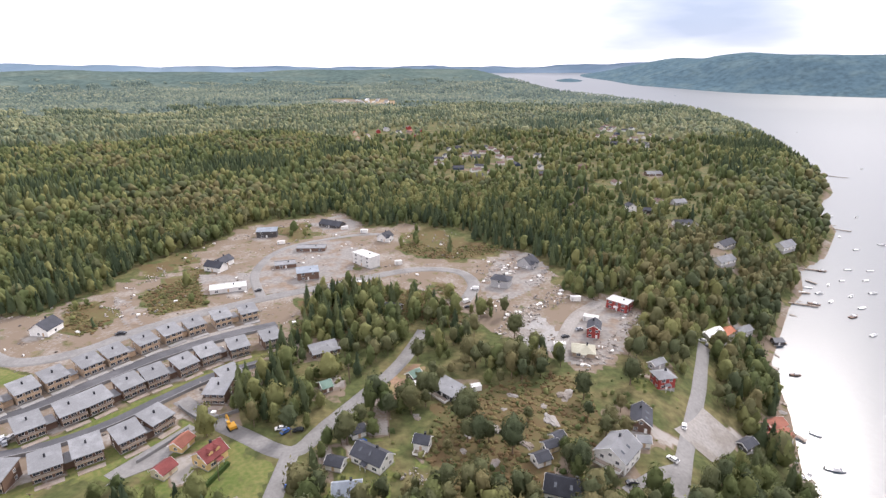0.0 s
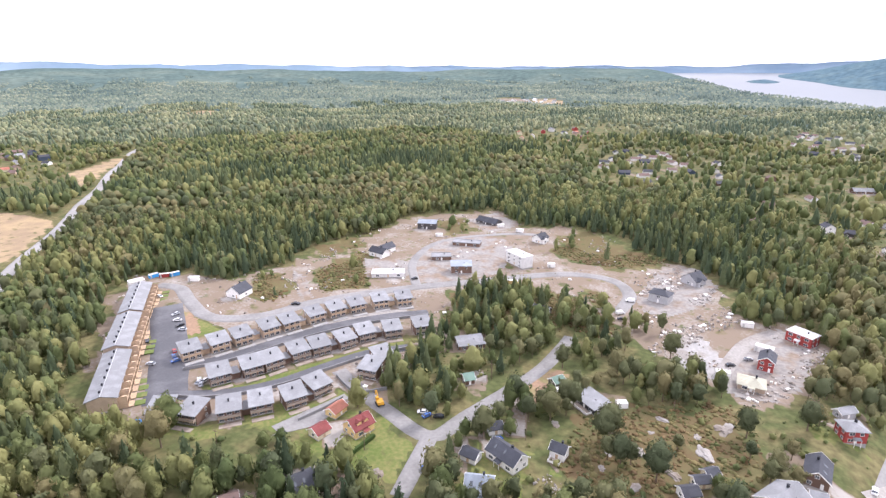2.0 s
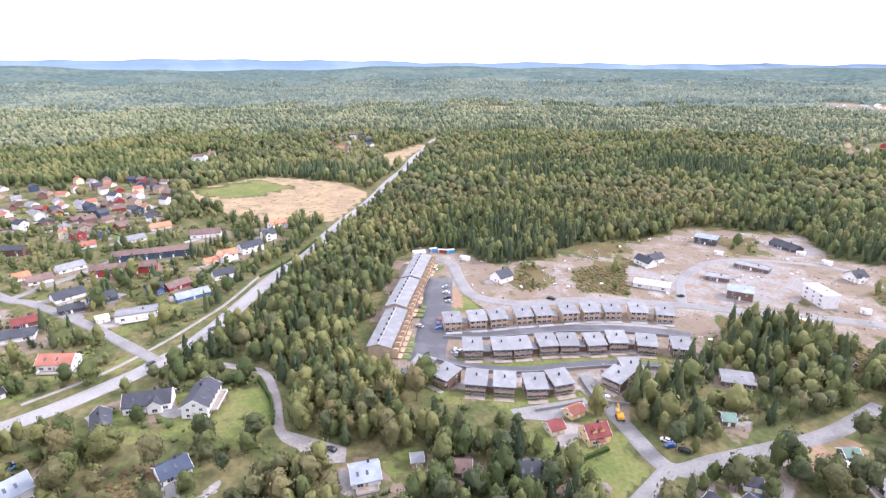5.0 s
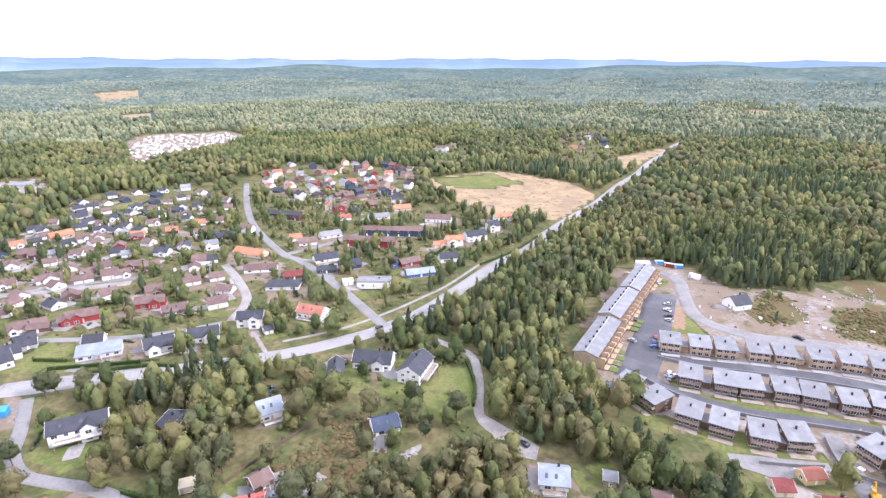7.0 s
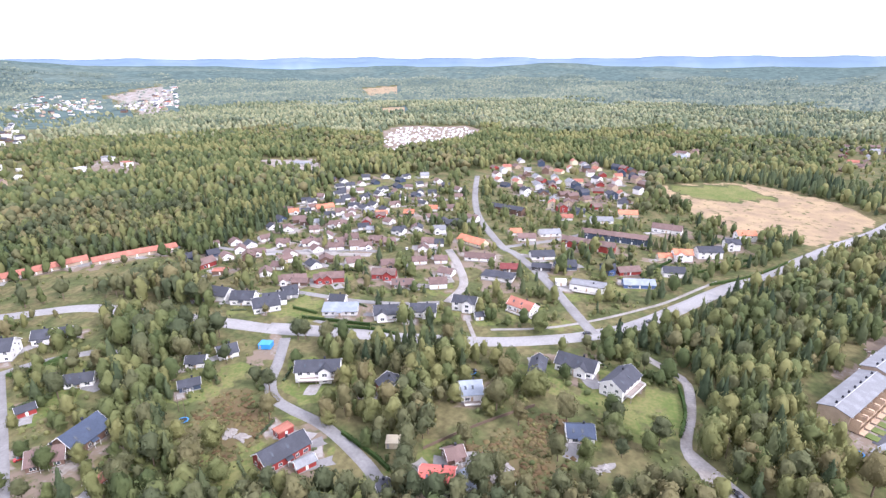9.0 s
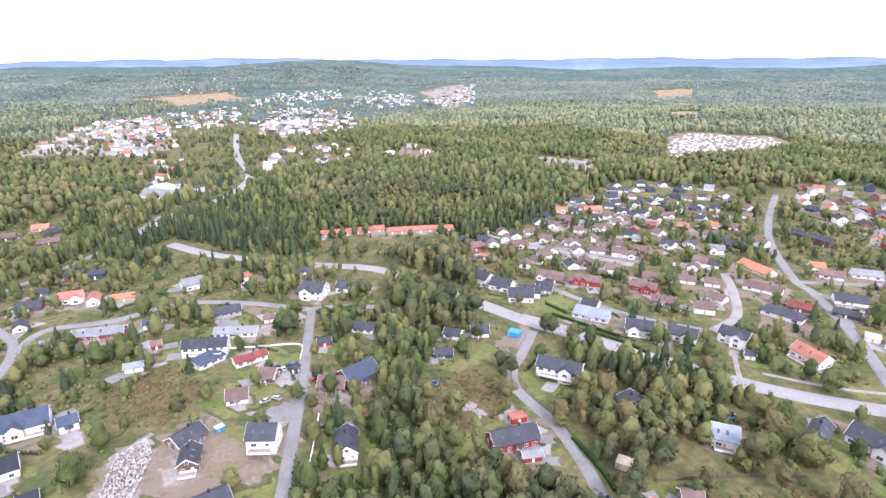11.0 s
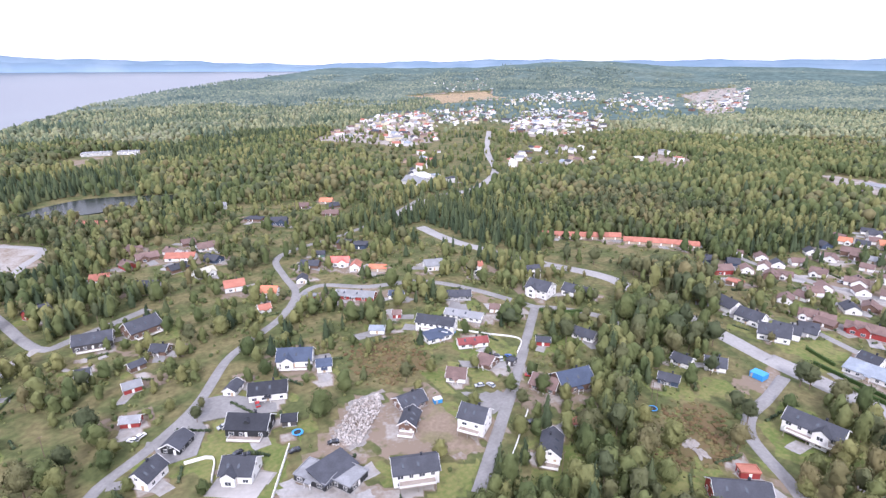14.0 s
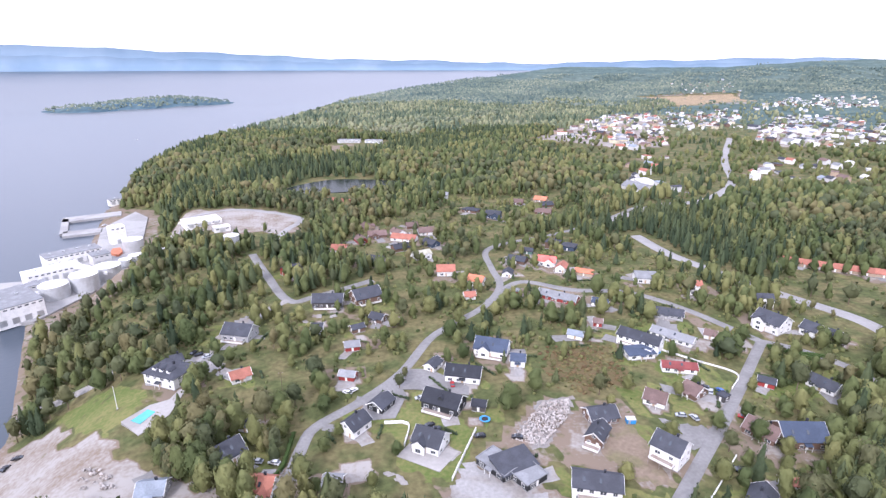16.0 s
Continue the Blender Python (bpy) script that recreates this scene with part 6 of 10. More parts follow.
def excavator(x, y, turn, colour=(0.62, 0.33, 0.04)):
    clear_disc(x, y, 5)
    m = SHARED.get("digger") or mat("digger_paint", colour, 0.5, 0.15, 0.8)
    SHARED["digger"] = m
    e = anchor("excavator", x, y, turn, "orange tracked excavator parked on a dusty road", "excavator")
    for s in (-1, 1):
        bm = bmesh.new()
        extrude_x(bm, [(-2.0, 0.3), (-1.6, 0), (1.6, 0), (2.0, 0.3), (2.0, 0.7), (1.6, 0.95), (-1.6, 0.95), (-2.0, 0.7)], s * 1.3 - 0.3, s * 1.3 + 0.3)
        bm.transform(Matrix.Rotation(radians(-90), 4, "Z"))
        part("track", bm, M_RUBBER, e)
    bm = bmesh.new()
    bx(bm, -2.2, 1.2, -1.35, 1.35, 1.0, 2.2)
    part("body", bm, m, e)
    bm = bmesh.new()
    bx(bm, 0.2, 1.6, 0.2, 1.3, 2.2, 3.3)
    cab = part("cab", bm, m, e)
    bm = bmesh.new()
    bx(bm, 1.6, 1.64, 0.3, 1.2, 2.0, 3.2)
    part("windscreen", bm, M_GLASS, cab)
    bm = bmesh.new()
    extrude_x(bm, [(1.0, 1.8), (1.5, 1.8), (3.6, 4.2), (5.6, 3.2), (5.5, 3.7), (3.5, 4.8)], -0.35, 0.05)
    bm.transform(Matrix.Rotation(radians(-90), 4, "Z"))
    boom = part("boom", bm, m, e)
    bm = bmesh.new()
    extrude_x(bm, [(5.3, 3.6), (5.7, 3.5), (5.3, 1.4), (5.0, 1.4)], -0.3, 0.0)
    bm.transform(Matrix.Rotation(radians(-90), 4, "Z"))
    part("stick", bm, m, boom)
    bm = bmesh.new()
    extrude_x(bm, [(4.4, 0.3), (5.3, 0.2), (5.5, 1.4), (5.0, 1.5)], -0.7, 0.4)
    bm.transform(Matrix.Rotation(radians(-90), 4, "Z"))
    part("bucket", bm, M_METAL, boom)
    return e


def slab(name, poly, up, thick, material, label, category, kind="", z=None):
    """A flat paved piece with real thickness."""
    cx0, cy0 = sum(p[0] for p in poly) / len(poly), sum(p[1] for p in poly) / len(poly)
    density[inside(dgx, dgy, poly)] = 0
    z0 = (max(float(height(*p)) for p in poly) if z is None else z) + up
    bm = bmesh.new()
    a = [bm.verts.new((x, y, z0)) for x, y in poly]
    b = [bm.verts.new((x, y, z0 - thick)) for x, y in poly]
    bm.faces.new(a)
    bm.faces.new(b[::-1])
    n = len(poly)
    for k in range(n):
        bm.faces.new((a[(k + 1) % n], a[k], b[k], b[(k + 1) % n]))
    bmesh.ops.recalc_face_normals(bm, faces=bm.faces)
    me = bpy.data.meshes.new(name)
    bm.to_mesh(me)
    bm.free()
    me.materials.append(material)
    return tagged(new(name, me), label, category, kind=kind)


def ground_patch(name, poly, material, label, up=0.1, step=2.4):
    """A thin sheet of gravel or paving that follows the ground, with a ragged edge."""
    px, py = [p[0] for p in poly], [p[1] for p in poly]
    nx, ny = int((max(px) - min(px)) / step) + 3, int((max(py) - min(py)) / step) + 3
    x, y = np.meshgrid(min(px) - step + np.arange(nx) * step, min(py) - step + np.arange(ny) * step, indexing="ij")
    x = x + 0.5 * np.sin(y * 1.7 + x)
    y = y + 0.5 * np.sin(x * 1.3 - y)
    i, j = np.meshgrid(np.arange(nx - 1), np.arange(ny - 1), indexing="ij")
    quads = np.stack([i * ny + j, (i + 1) * ny + j, (i + 1) * ny + j + 1, i * ny + j + 1], -1).reshape(-1, 4)
    x, y = x.ravel(), y.ravel()
    quads = quads[inside(x[quads].mean(1), y[quads].mean(1), poly)]
    density[inside(dgx, dgy, poly)] = 0
    used, back = np.unique(quads, return_inverse=True)
    x, y = x[used], y[used]
    return tagged(new(name, mesh_from(name, np.c_[x, y, height(x, y) + up], back.reshape(-1, 4), material, True)), label, "paving", kind="structure")


def flat_stuff(name, boxes, material, label, category):
    """Many small boxes of one kind, far off, joined: x, y, z, length, width, height, turn."""
    bm = bmesh.new()
    for x, y, z, L, w, h, turn in boxes:
        n0 = len(bm.verts)
        bx(bm, -L / 2, L / 2, -w / 2, w / 2, 0, h)
        bm.verts.ensure_lookup_table()
        m = pose(x, y, z, 0, 0, turn)
        for v in bm.verts[n0:]:
            v.co = m @ v.co
    me = bpy.data.meshes.new(name)
    bmesh.ops.recalc_face_normals(bm, faces=bm.faces)
    bm.to_mesh(me)
    bm.free()
    me.materials.append(material)
    return tagged(new(name, me), label, category, kind="stuff")


M_POOL = mat("pool_water", (0.08, 0.42, 0.44), 0.12, 0.05, 0.5, spec=0.5)
M_PAVING = mat("pale_paving", (0.34, 0.325, 0.31), 0.85, 0.15, 0.7)
M_BLOCK = mat("grey_block_wall", (0.20, 0.20, 0.205), 0.9, 0.2, 1.4, 0.3)
M_TARN = mat("dark_tarn", (0.02, 0.026, 0.024), 0.25, 0.1, 0.1, spec=0.06)

# ---- houses ----

house(-25.6, 163.8, -32, 13.0, 8, 1.5, 'gable', 'white', 'slate')
house(-38.2, 161.3, -17, 5.9, 5, 1, 'gable', 'white', 'slate', name='garage', category='garage', chimney=0)
house(-33.4, 179.3, 30, 5.3, 5, 1, 'gable', 'white', 'slate', name='garage', category='garage', chimney=0)
house(-7.8, 171.9, -17, 5.5, 5, 1.5, 'gable', 'white', 'slate', deck=True)
house(2.1, 208.0, -46, 12.6, 8, 1, 'mono', 'black', 'grey', deck=True)
house(-13.4, 219.8, 46, 5.3, 5, 1, 'gable', 'dark', 'green', name='shed', category='shed', chimney=0)
house(-59.5, 244.6, 30, 13.6, 8, 1, 'mono', 'brown', 'grey')
house(-52.1, 211.1, 34, 4.7, 6, 1, 'gable', 'brown', 'green', name='cabin', category='cabin', chimney=0)
house(62.5, 164.7, 48, 13, 11.7, 2, 'gable', 'white', 'grey', deck=True, gable_front=True)
house(78.4, 186.2, 70, 12, 7.4, 1.5, 'gable', 'brown', 'slate', gable_front=True)
house(98.3, 215.9, 11, 7.8, 7, 2, 'hip', 'red', 'grey')
house(100.9, 230.2, 31, 7.4, 4, 1, 'gable', 'grey', 'grey', name='shed', category='shed', chimney=0)
house(34.8, 163.6, 25, 5.5, 5, 1, 'gable', 'white', 'slate', name='shed', category='shed', chimney=0)
house(39.5, 170.6, 23, 5.6, 4, 1, 'gable', 'cream', 'slate', name='shed', category='shed', chimney=0)
house(43.1, 175.3, 32, 4.3, 4, 1, 'gable', 'cream', 'slate', name='shed', category='shed', chimney=0)
house(41.2, 147.2, -18, 14.9, 9, 1.5, 'gable', 'white', 'black')
house(74.9, 173.3, -8, 4.5, 4, 1, 'gable', 'white', 'grey', name='shed', category='shed', chimney=0)
house(155.4, 219.6, 24, 10.1, 6, 1, 'gable', 'red', 'terracotta', name='boathouse', category='boathouse', chimney=0)
house(152.7, 211.2, 26, 11.9, 7, 1, 'gable', 'cream', 'terracotta', name='boathouse', category='boathouse', chimney=0)
house(128.8, 196.0, 30, 7.5, 5, 1, 'gable', 'dark', 'slate', name='boathouse', category='boathouse', chimney=0)
house(154.7, 285.7, 33, 14.1, 6, 1, 'gable', 'white', 'white', name='boathouse', category='boathouse', chimney=0)
house(166.1, 293.0, 38, 13.2, 6, 1, 'gable', 'tan', 'orange', name='boathouse', category='boathouse', chimney=0, fine=False)
house(183.6, 305.0, 32, 13.2, 6, 1, 'gable', 'grey', 'grey', name='boathouse', category='boathouse', chimney=0, fine=False)
house(208.4, 308.1, 2, 5.9, 5, 1, 'gable', 'dark', 'grey', name='boathouse', category='boathouse', chimney=0, fine=False)
house(79.7, 263.3, 72, 10, 6.3, 2, 'gable', 'red', 'slate', gable_front=True)
house(69.2, 242.7, -12, 10.7, 9, 1, 'hip', 'tan', 'tan')
house(103.1, 295.6, -43, 12.6, 8, 2, 'flat', 'red', 'white')
house(37.9, 334.8, -25, 11.6, 9, 2, 'hip', 'grey', 'slate', fine=False)
house(60.4, 370.4, 46, 10, 11.3, 1.5, 'gable', 'grey', 'slate', gable_front=True, fine=False)
house(-157.9, 358.8, -20, 13.7, 8, 1.5, 'gable', 'white', 'slate', fine=False)
house(-157.2, 369.4, 71, 13.7, 8, 1.5, 'gable', 'white', 'slate', fine=False)
house(-135.3, 320.8, 20, 21.4, 9, 1, 'flat', 'pale', 'white', fine=False)
house(-150.2, 449.9, 8, 16.3, 8, 2, 'mono', 'dark', 'steel', fine=False)
house(-99.7, 476.1, -27, 22.1, 10, 1, 'gable', 'dark', 'slate', fine=False)
house(-46.9, 425.6, 61, 10, 8.8, 1.5, 'gable', 'white', 'slate', gable_front=True, fine=False)
house(-55.2, 372.1, -42, 19.0, 9, 3, 'flat', 'pale', 'white', fine=False)
house(-101.6, 403.0, 3, 21.4, 9, 1, 'flat', 'brown', 'grey', fine=False)
house(-111.3, 364.6, 20, 14.1, 9, 1, 'flat', 'brown', 'grey', fine=False)
house(-90.8, 344.2, 17, 13.9, 8, 2, 'mono', 'brown', 'steel', fine=False)
house(-209.0, 261.8, 85, 11, 9.9, 1.5, 'gable', 'white', 'slate', gable_front=True, fine=False)
house(-84.2, 164.8, 62, 8.8, 8, 1.5, 'gable', 'yellow', 'red', dormer=2)
house(-97.9, 172.5, 75, 7.0, 5.5, 1, 'gable', 'yellow', 'terracotta', name='garage', category='garage', chimney=0)
house(-97.7, 158.1, 67, 6.1, 6, 1, 'gable', 'cream', 'red', name='garage', category='garage', chimney=0)
house(-129.1, 90.3, 61, 9.4, 10, 1, 'gable', 'white', 'steel', deck=True)
house(-211.5, 68.4, 139, 17.5, 10.5, 2, 'gable', 'white', 'slate', deck=True)
house(-223.7, 34.0, 166, 15, 7.0, 1.5, 'gable', 'navy', 'slate', deck=True, gable_front=True)
house(-227.6, 52.9, 60, 17.8, 10, 1.5, 'gable', 'white', 'slate', wing=1)
house(-178.1, 44.3, 89, 10.0, 9, 1, 'gable', 'white', 'navy')
house(-204.2, 3.0, 99, 8.9, 10, 1.5, 'gable', 'white', 'steel', deck=True)
house(-203.2, -30.5, -150, 10, 10.3, 2, 'gable', 'red', 'slate', deck=True, gable_front=True)
house(-217.0, -65.7, 96, 19.5, 10, 2, 'gable', 'white', 'slate', wing=1, deck=True)
house(-234.5, -115.6, 123, 9.1, 9, 1, 'gable', 'white', 'slate')
house(-225.0, -126.1, 98, 8.3, 7, 1, 'gable', 'white', 'slate')
house(-205.5, -120.3, 117, 8.5, 6, 1, 'gable', 'navy', 'slate')
house(-162.2, -65.1, 139, 18.0, 9, 1.5, 'gable', 'red', 'slate', chimney=2)
house(-157.4, -55.6, 131, 6.8, 4, 1, 'gable', 'red', 'grey', name='annexe', category='annexe', chimney=0)
house(-175.4, -68.9, 141, 6.6, 4, 1, 'flat', 'red', 'terracotta', name='garage', category='garage', chimney=0)
house(-127.8, -116.1, -140, 13, 7.6, 1.5, 'gable', 'white', 'slate', deck=True, gable_front=True)
house(-145.3, -122.6, 157, 6.0, 4, 1, 'gable', 'white', 'terracotta', name='shed', category='shed', chimney=0)
house(-167.9, -143.5, 166, 16.2, 12, 1.5, 'gable', 'brown', 'navy')
house(-157.3, -148.8, 117, 11.3, 10, 1, 'gable', 'brown', 'brown')
house(-184.1, -177.9, 136, 6.4, 5, 1, 'gable', 'red', 'slate', name='cabin', category='cabin', chimney=0)
house(-207.4, -170.7, 108, 11.5, 8, 1, 'gable', 'white', 'slate')
house(-227.7, -224.9, 109, 14.4, 13, 2, 'gable', 'white', 'slate', wing=-1)
house(-244.6, -250.6, 160, 9.2, 8, 2, 'gable', 'white', 'slate', fine=False)
house(-243.7, -214.9, 108, 7.8, 9, 1.5, 'gable', 'white', 'slate')
house(-252.1, -208.9, 114, 5.1, 6, 1, 'gable', 'white', 'slate')
house(-129.1, -176.7, 136, 8.3, 9, 1, 'gable', 'white', 'brown')
house(-113.9, -143.8, 122, 10.5, 10, 2.5, 'gable', 'white', 'slate', wing=0, deck=True)
house(-93.4, -159.0, -135, 10, 6.6, 1.5, 'gable', 'brown', 'slate', deck=True, gable_front=True)
house(-100.7, -171.0, -180, 11.6, 9, 1, 'gable', 'brown', 'slate')
house(-80.1, -133.7, 157, 15.6, 9, 2, 'gable', 'white', 'slate', deck=True)
house(-52.2, -152.2, 122, 13.2, 9, 1, 'flat', 'black', 'grey')
house(-57.2, -150.5, -165, 14.6, 9, 1, 'mono', 'black', 'slate')
house(-60.6, -144.3, -155, 9.7, 8, 1, 'flat', 'black', 'grey', name='garage', category='garage', chimney=0)
house(-31.1, -168.9, 143, 11.1, 10, 1.5, 'gable', 'white', 'slate', wing=-1)
house(-4.0, -184.1, -137, 10, 7.8, 1.5, 'gable', 'white', 'slate', gable_front=True)
house(-15.5, -197.3, -133, 9, 7.6, 1, 'gable', 'black', 'slate', name='garage', category='garage', chimney=0, gable_front=True)
house(-41.1, -192.3, 143, 15.9, 10, 1.5, 'gable', 'black', 'black', dormer=1, deck=True)
house(-54.4, -211.6, 157, 15.3, 9, 1.5, 'gable', 'white', 'black')
house(-42.6, -223.5, -131, 8, 5.5, 1, 'gable', 'white', 'slate', name='garage', category='garage', chimney=0, gable_front=True)
house(-55.0, -187.5, 155, 5.4, 5, 1, 'gable', 'dark', 'black', name='shed', category='shed', chimney=0)
house(-74.1, -232.3, 150, 16.1, 11, 1.5, 'gable', 'white', 'navy', wing=-1, deck=True)
house(-82.3, -217.6, 158, 6.6, 6, 1.5, 'gable', 'white', 'navy')
house(-147.4, -220.5, 129, 20.4, 9, 2, 'gable', 'white', 'slate', deck=True)
house(-141.8, -211.9, 178, 13.6, 7, 1, 'mono', 'white', 'navy')
house(-153.1, -196.7, 158, 15.0, 6, 1, 'gable', 'white', 'red')
house(-167.8, -223.3, 126, 20.8, 7, 1, 'gable', 'white', 'grey')
house(-188.1, -221.3, 138, 5.5, 6, 1, 'gable', 'white', 'brown', name='cabin', category='cabin', chimney=0)
house(-190.3, -213.5, 148, 3.9, 4, 1, 'gable', 'cream', 'brown', name='shed', category='shed', chimney=0)
house(-179.5, -247.7, 148, 17.3, 8, 1, 'gable', 'grey', 'slate')
house(-194.5, -295.2, 160, 12.6, 9, 1.5, 'gable', 'white', 'grey', fine=False)
house(-215.1, -274.8, 167, 9.2, 7, 2, 'gable', 'white', 'terracotta', fine=False)
house(-130.5, -283.0, 136, 23.4, 8, 1, 'gable', 'red', 'grey')
house(-148.0, -343.9, 146, 12.7, 8, 1.5, 'gable', 'white', 'coral', wing=1, fine=False)
house(-152.2, -327.7, -126, 9, 6.8, 1.5, 'gable', 'white', 'terracotta', gable_front=True, fine=False)
house(-130.1, -355.0, 140, 12.8, 8, 1, 'gable', 'brown', 'slate', fine=False)
house(-144.5, -372.9, 148, 7.5, 6, 1, 'gable', 'green', 'slate', name='garage', category='garage', chimney=0, fine=False)
house(-107.9, -299.9, 140, 8.8, 5, 1, 'flat', 'red', 'grey', name='garage', category='garage', chimney=0)
house(-114.7, -330.8, -116, 8, 6.5, 1, 'gable', 'white', 'slate', name='garage', category='garage', chimney=0, gable_front=True, fine=False)
house(-168.2, -380.9, 141, 10.2, 9, 2, 'hip', 'brown', 'slate', fine=False)
house(-177.5, -372.3, 139, 10.3, 9, 1.5, 'hip', 'navy', 'slate', fine=False)
house(-74.5, -343.2, 171, 12.2, 9, 1.5, 'gable', 'white', 'terracotta', fine=False)
house(-90.3, -320.9, 142, 9.9, 8, 1.5, 'gable', 'white', 'orange', fine=False)
house(-80.0, -300.2, 179, 6.3, 6, 1, 'gable', 'white', 'terracotta')
house(-36.0, -430.0, -175, 14.4, 9, 1, 'gable', 'brown', 'brown', fine=False)
house(-56.6, -416.5, 152, 19.9, 9, 1, 'gable', 'white', 'terracotta', fine=False)
house(-67.6, -449.7, -177, 9.6, 8, 1, 'gable', 'brown', 'brown', fine=False)
house(-76.7, -431.7, -176, 12.9, 10, 1, 'gable', 'white', 'brown', fine=False)
house(-63.6, -377.3, -161, 12.9, 9, 1, 'gable', 'white', 'tan', fine=False)
house(-163.0, -315.4, 143, 11.6, 6, 1, 'gable', 'tan', 'orange', name='barn', category='barn', chimney=0, fine=False)
house(-150.5, -268.4, 143, 9.0, 6, 1, 'gable', 'white', 'navy')
house(-120.1, -235.8, 143, 7.5, 5, 1, 'gable', 'white', 'steel', name='shed', category='shed', chimney=0)
house(-137.5, -245.8, 151, 4.5, 5, 1, 'gable', 'red', 'brown', name='shed', category='shed', chimney=0)
house(75.1, -237.4, 148, 17.0, 13, 2, 'hip', 'white', 'slate', dormer=3)
house(74.3, -247.4, -157, 4.4, 7, 2, 'hip', 'white', 'slate')
house(50.2, -274.9, 157, 15.2, 11, 1.5, 'gable', 'grey', 'slate', deck=True)
house(4.5, -307.3, 170, 17.4, 10, 1.5, 'gable', 'dark', 'slate', deck=True)
house(-17.6, -311.1, -160, 16.3, 12, 1.5, 'gable', 'brown', 'slate', deck=True)
house(28.6, -362.7, -152, 12.2, 8, 1.5, 'gable', 'red', 'slate', fine=False)
house(10.6, -271.9, 170, 5.3, 6, 1.5, 'gable', 'white', 'slate', name='cabin', category='cabin', chimney=0)
house(-6.3, -250.8, -177, 7.0, 6, 1, 'gable', 'red', 'grey', name='cabin', category='cabin', chimney=0)
house(-10.1, -270.3, -161, 6.8, 5, 1, 'gable', 'brown', 'slate', name='cabin', category='cabin', chimney=0)
house(-3.1, -222.5, 156, 7.0, 5, 1, 'gable', 'red', 'grey', name='shed', category='shed', chimney=0)
house(36.7, -193.3, 155, 5.9, 5, 1, 'gable', 'white', 'slate', name='garage', category='garage', chimney=0)
house(41.9, -177.1, -143, 9.3, 10, 1.5, 'gable', 'white', 'slate', deck=True)
house(28.1, -156.7, 161, 9.3, 9, 1.5, 'gable', 'white', 'terracotta', wing=1)
house(4.8, -154.7, 163, 5.8, 6, 1, 'gable', 'brown', 'grey', name='garage', category='garage', chimney=0)
house(63.2, -163.6, 176, 8.6, 8, 1, 'gable', 'grey', 'steel')
house(44.8, -231.9, -158, 8.4, 7, 1, 'gable', 'white', 'terracotta')
house(-157.4, -171.7, 110, 3.5, 4, 1, 'flat', 'dark', 'slate', name='shed', category='shed', chimney=0)
house(-146.0, -26.3, 120, 4.6, 7, 1, 'gable', 'dark', 'slate')
house(-151.8, -8.4, 85, 11.3, 10, 1, 'gable', 'grey', 'coral')
house(-164.0, -3.3, 114, 6.4, 7, 1, 'gable', 'brown', 'brown')
house(-151.1, 1.6, 130, 7.1, 8, 1, 'gable', 'grey', 'steel')
house(-31.5, 145.8, 8, 9.0, 9, 1.5, 'gable', 'white', 'steel')
house(-89.0, 129.7, 52, 9.1, 9, 1.5, 'gable', 'dark', 'slate')
house(-107.2, 116.5, 43, 5.3, 7, 1, 'gable', 'brown', 'brown', name='cabin', category='cabin', chimney=0)
house(-121.7, 107.9, 54, 4.2, 5, 1, 'gable', 'tan', 'grey', name='shed', category='shed', chimney=0)
house(-22.5, -281.1, 142, 8.1, 7, 1, 'gable', 'brown', 'slate')
house(-147.9, -178.1, 111, 7.3, 9, 1, 'gable', 'brown', 'brown')
house(-29.6, 297.4, -16, 8.9, 7, 1, 'gable', 'dark', 'slate', name='cabin', category='cabin', chimney=0)
house(213.5, 474.1, 0, 15.1, 9, 1, 'gable', 'white', 'slate', fine=False)
house(199.5, 527.2, -5, 9.2, 8, 1, 'gable', 'dark', 'slate', fine=False)
house(205.9, 381.8, 29, 17.0, 9, 1, 'gable', 'white', 'grey', fine=False)
house(223.1, 416.0, 38, 19.0, 9, 1, 'gable', 'white', 'slate', fine=False)
house(299.6, 459.8, 30, 18.4, 10, 1.5, 'gable', 'white', 'grey', fine=False)
house(245.4, 559.9, 14, 13.3, 9, 1, 'gable', 'grey', 'grey', fine=False)
house(275.2, 712.3, 5, 23.0, 10, 1, 'gable', 'brown', 'grey', fine=False)
house(-300.6, -147.7, 75, 15.2, 10, 1.5, 'gable', 'white', 'slate', fine=False)
house(-295.0, -130.4, 89, 13.4, 10, 1.5, 'gable', 'white', 'slate')
house(-286.6, -114.4, 116, 14.3, 11, 1.5, 'gable', 'white', 'slate')
house(-305.2, -105.2, 101, 7.6, 6, 1, 'gable', 'grey', 'slate', name='garage', category='garage', chimney=0)
house(-284.9, -70.6, 93, 19.3, 9, 1, 'mono', 'pale', 'steel')
house(-296.8, -74.7, 84, 8.9, 7, 1.5, 'gable', 'white', 'slate')
house(-281.3, -43.9, 100, 13.6, 10, 1.5, 'gable', 'white', 'slate', wing=-1, deck=True)
house(-285.4, -23.2, 90, 14.4, 9, 1.5, 'gable', 'white', 'slate', wing=1)
house(-333.4, -86.9, 100, 15.7, 8, 1.5, 'gable', 'red', 'brown', fine=False)
house(-340.8, -53.4, 86, 15.5, 8, 1.5, 'gable', 'red', 'brown', fine=False)
house(-326.9, -39.7, 97, 13.4, 8, 1, 'gable', 'brown', 'brown')
house(-328.4, -116.2, 108, 9.2, 8, 1, 'gable', 'white', 'brown', fine=False)
house(-325.7, -105.7, 89, 10.0, 6, 1, 'gable', 'brown', 'brown', name='garage', category='garage', chimney=0, fine=False)
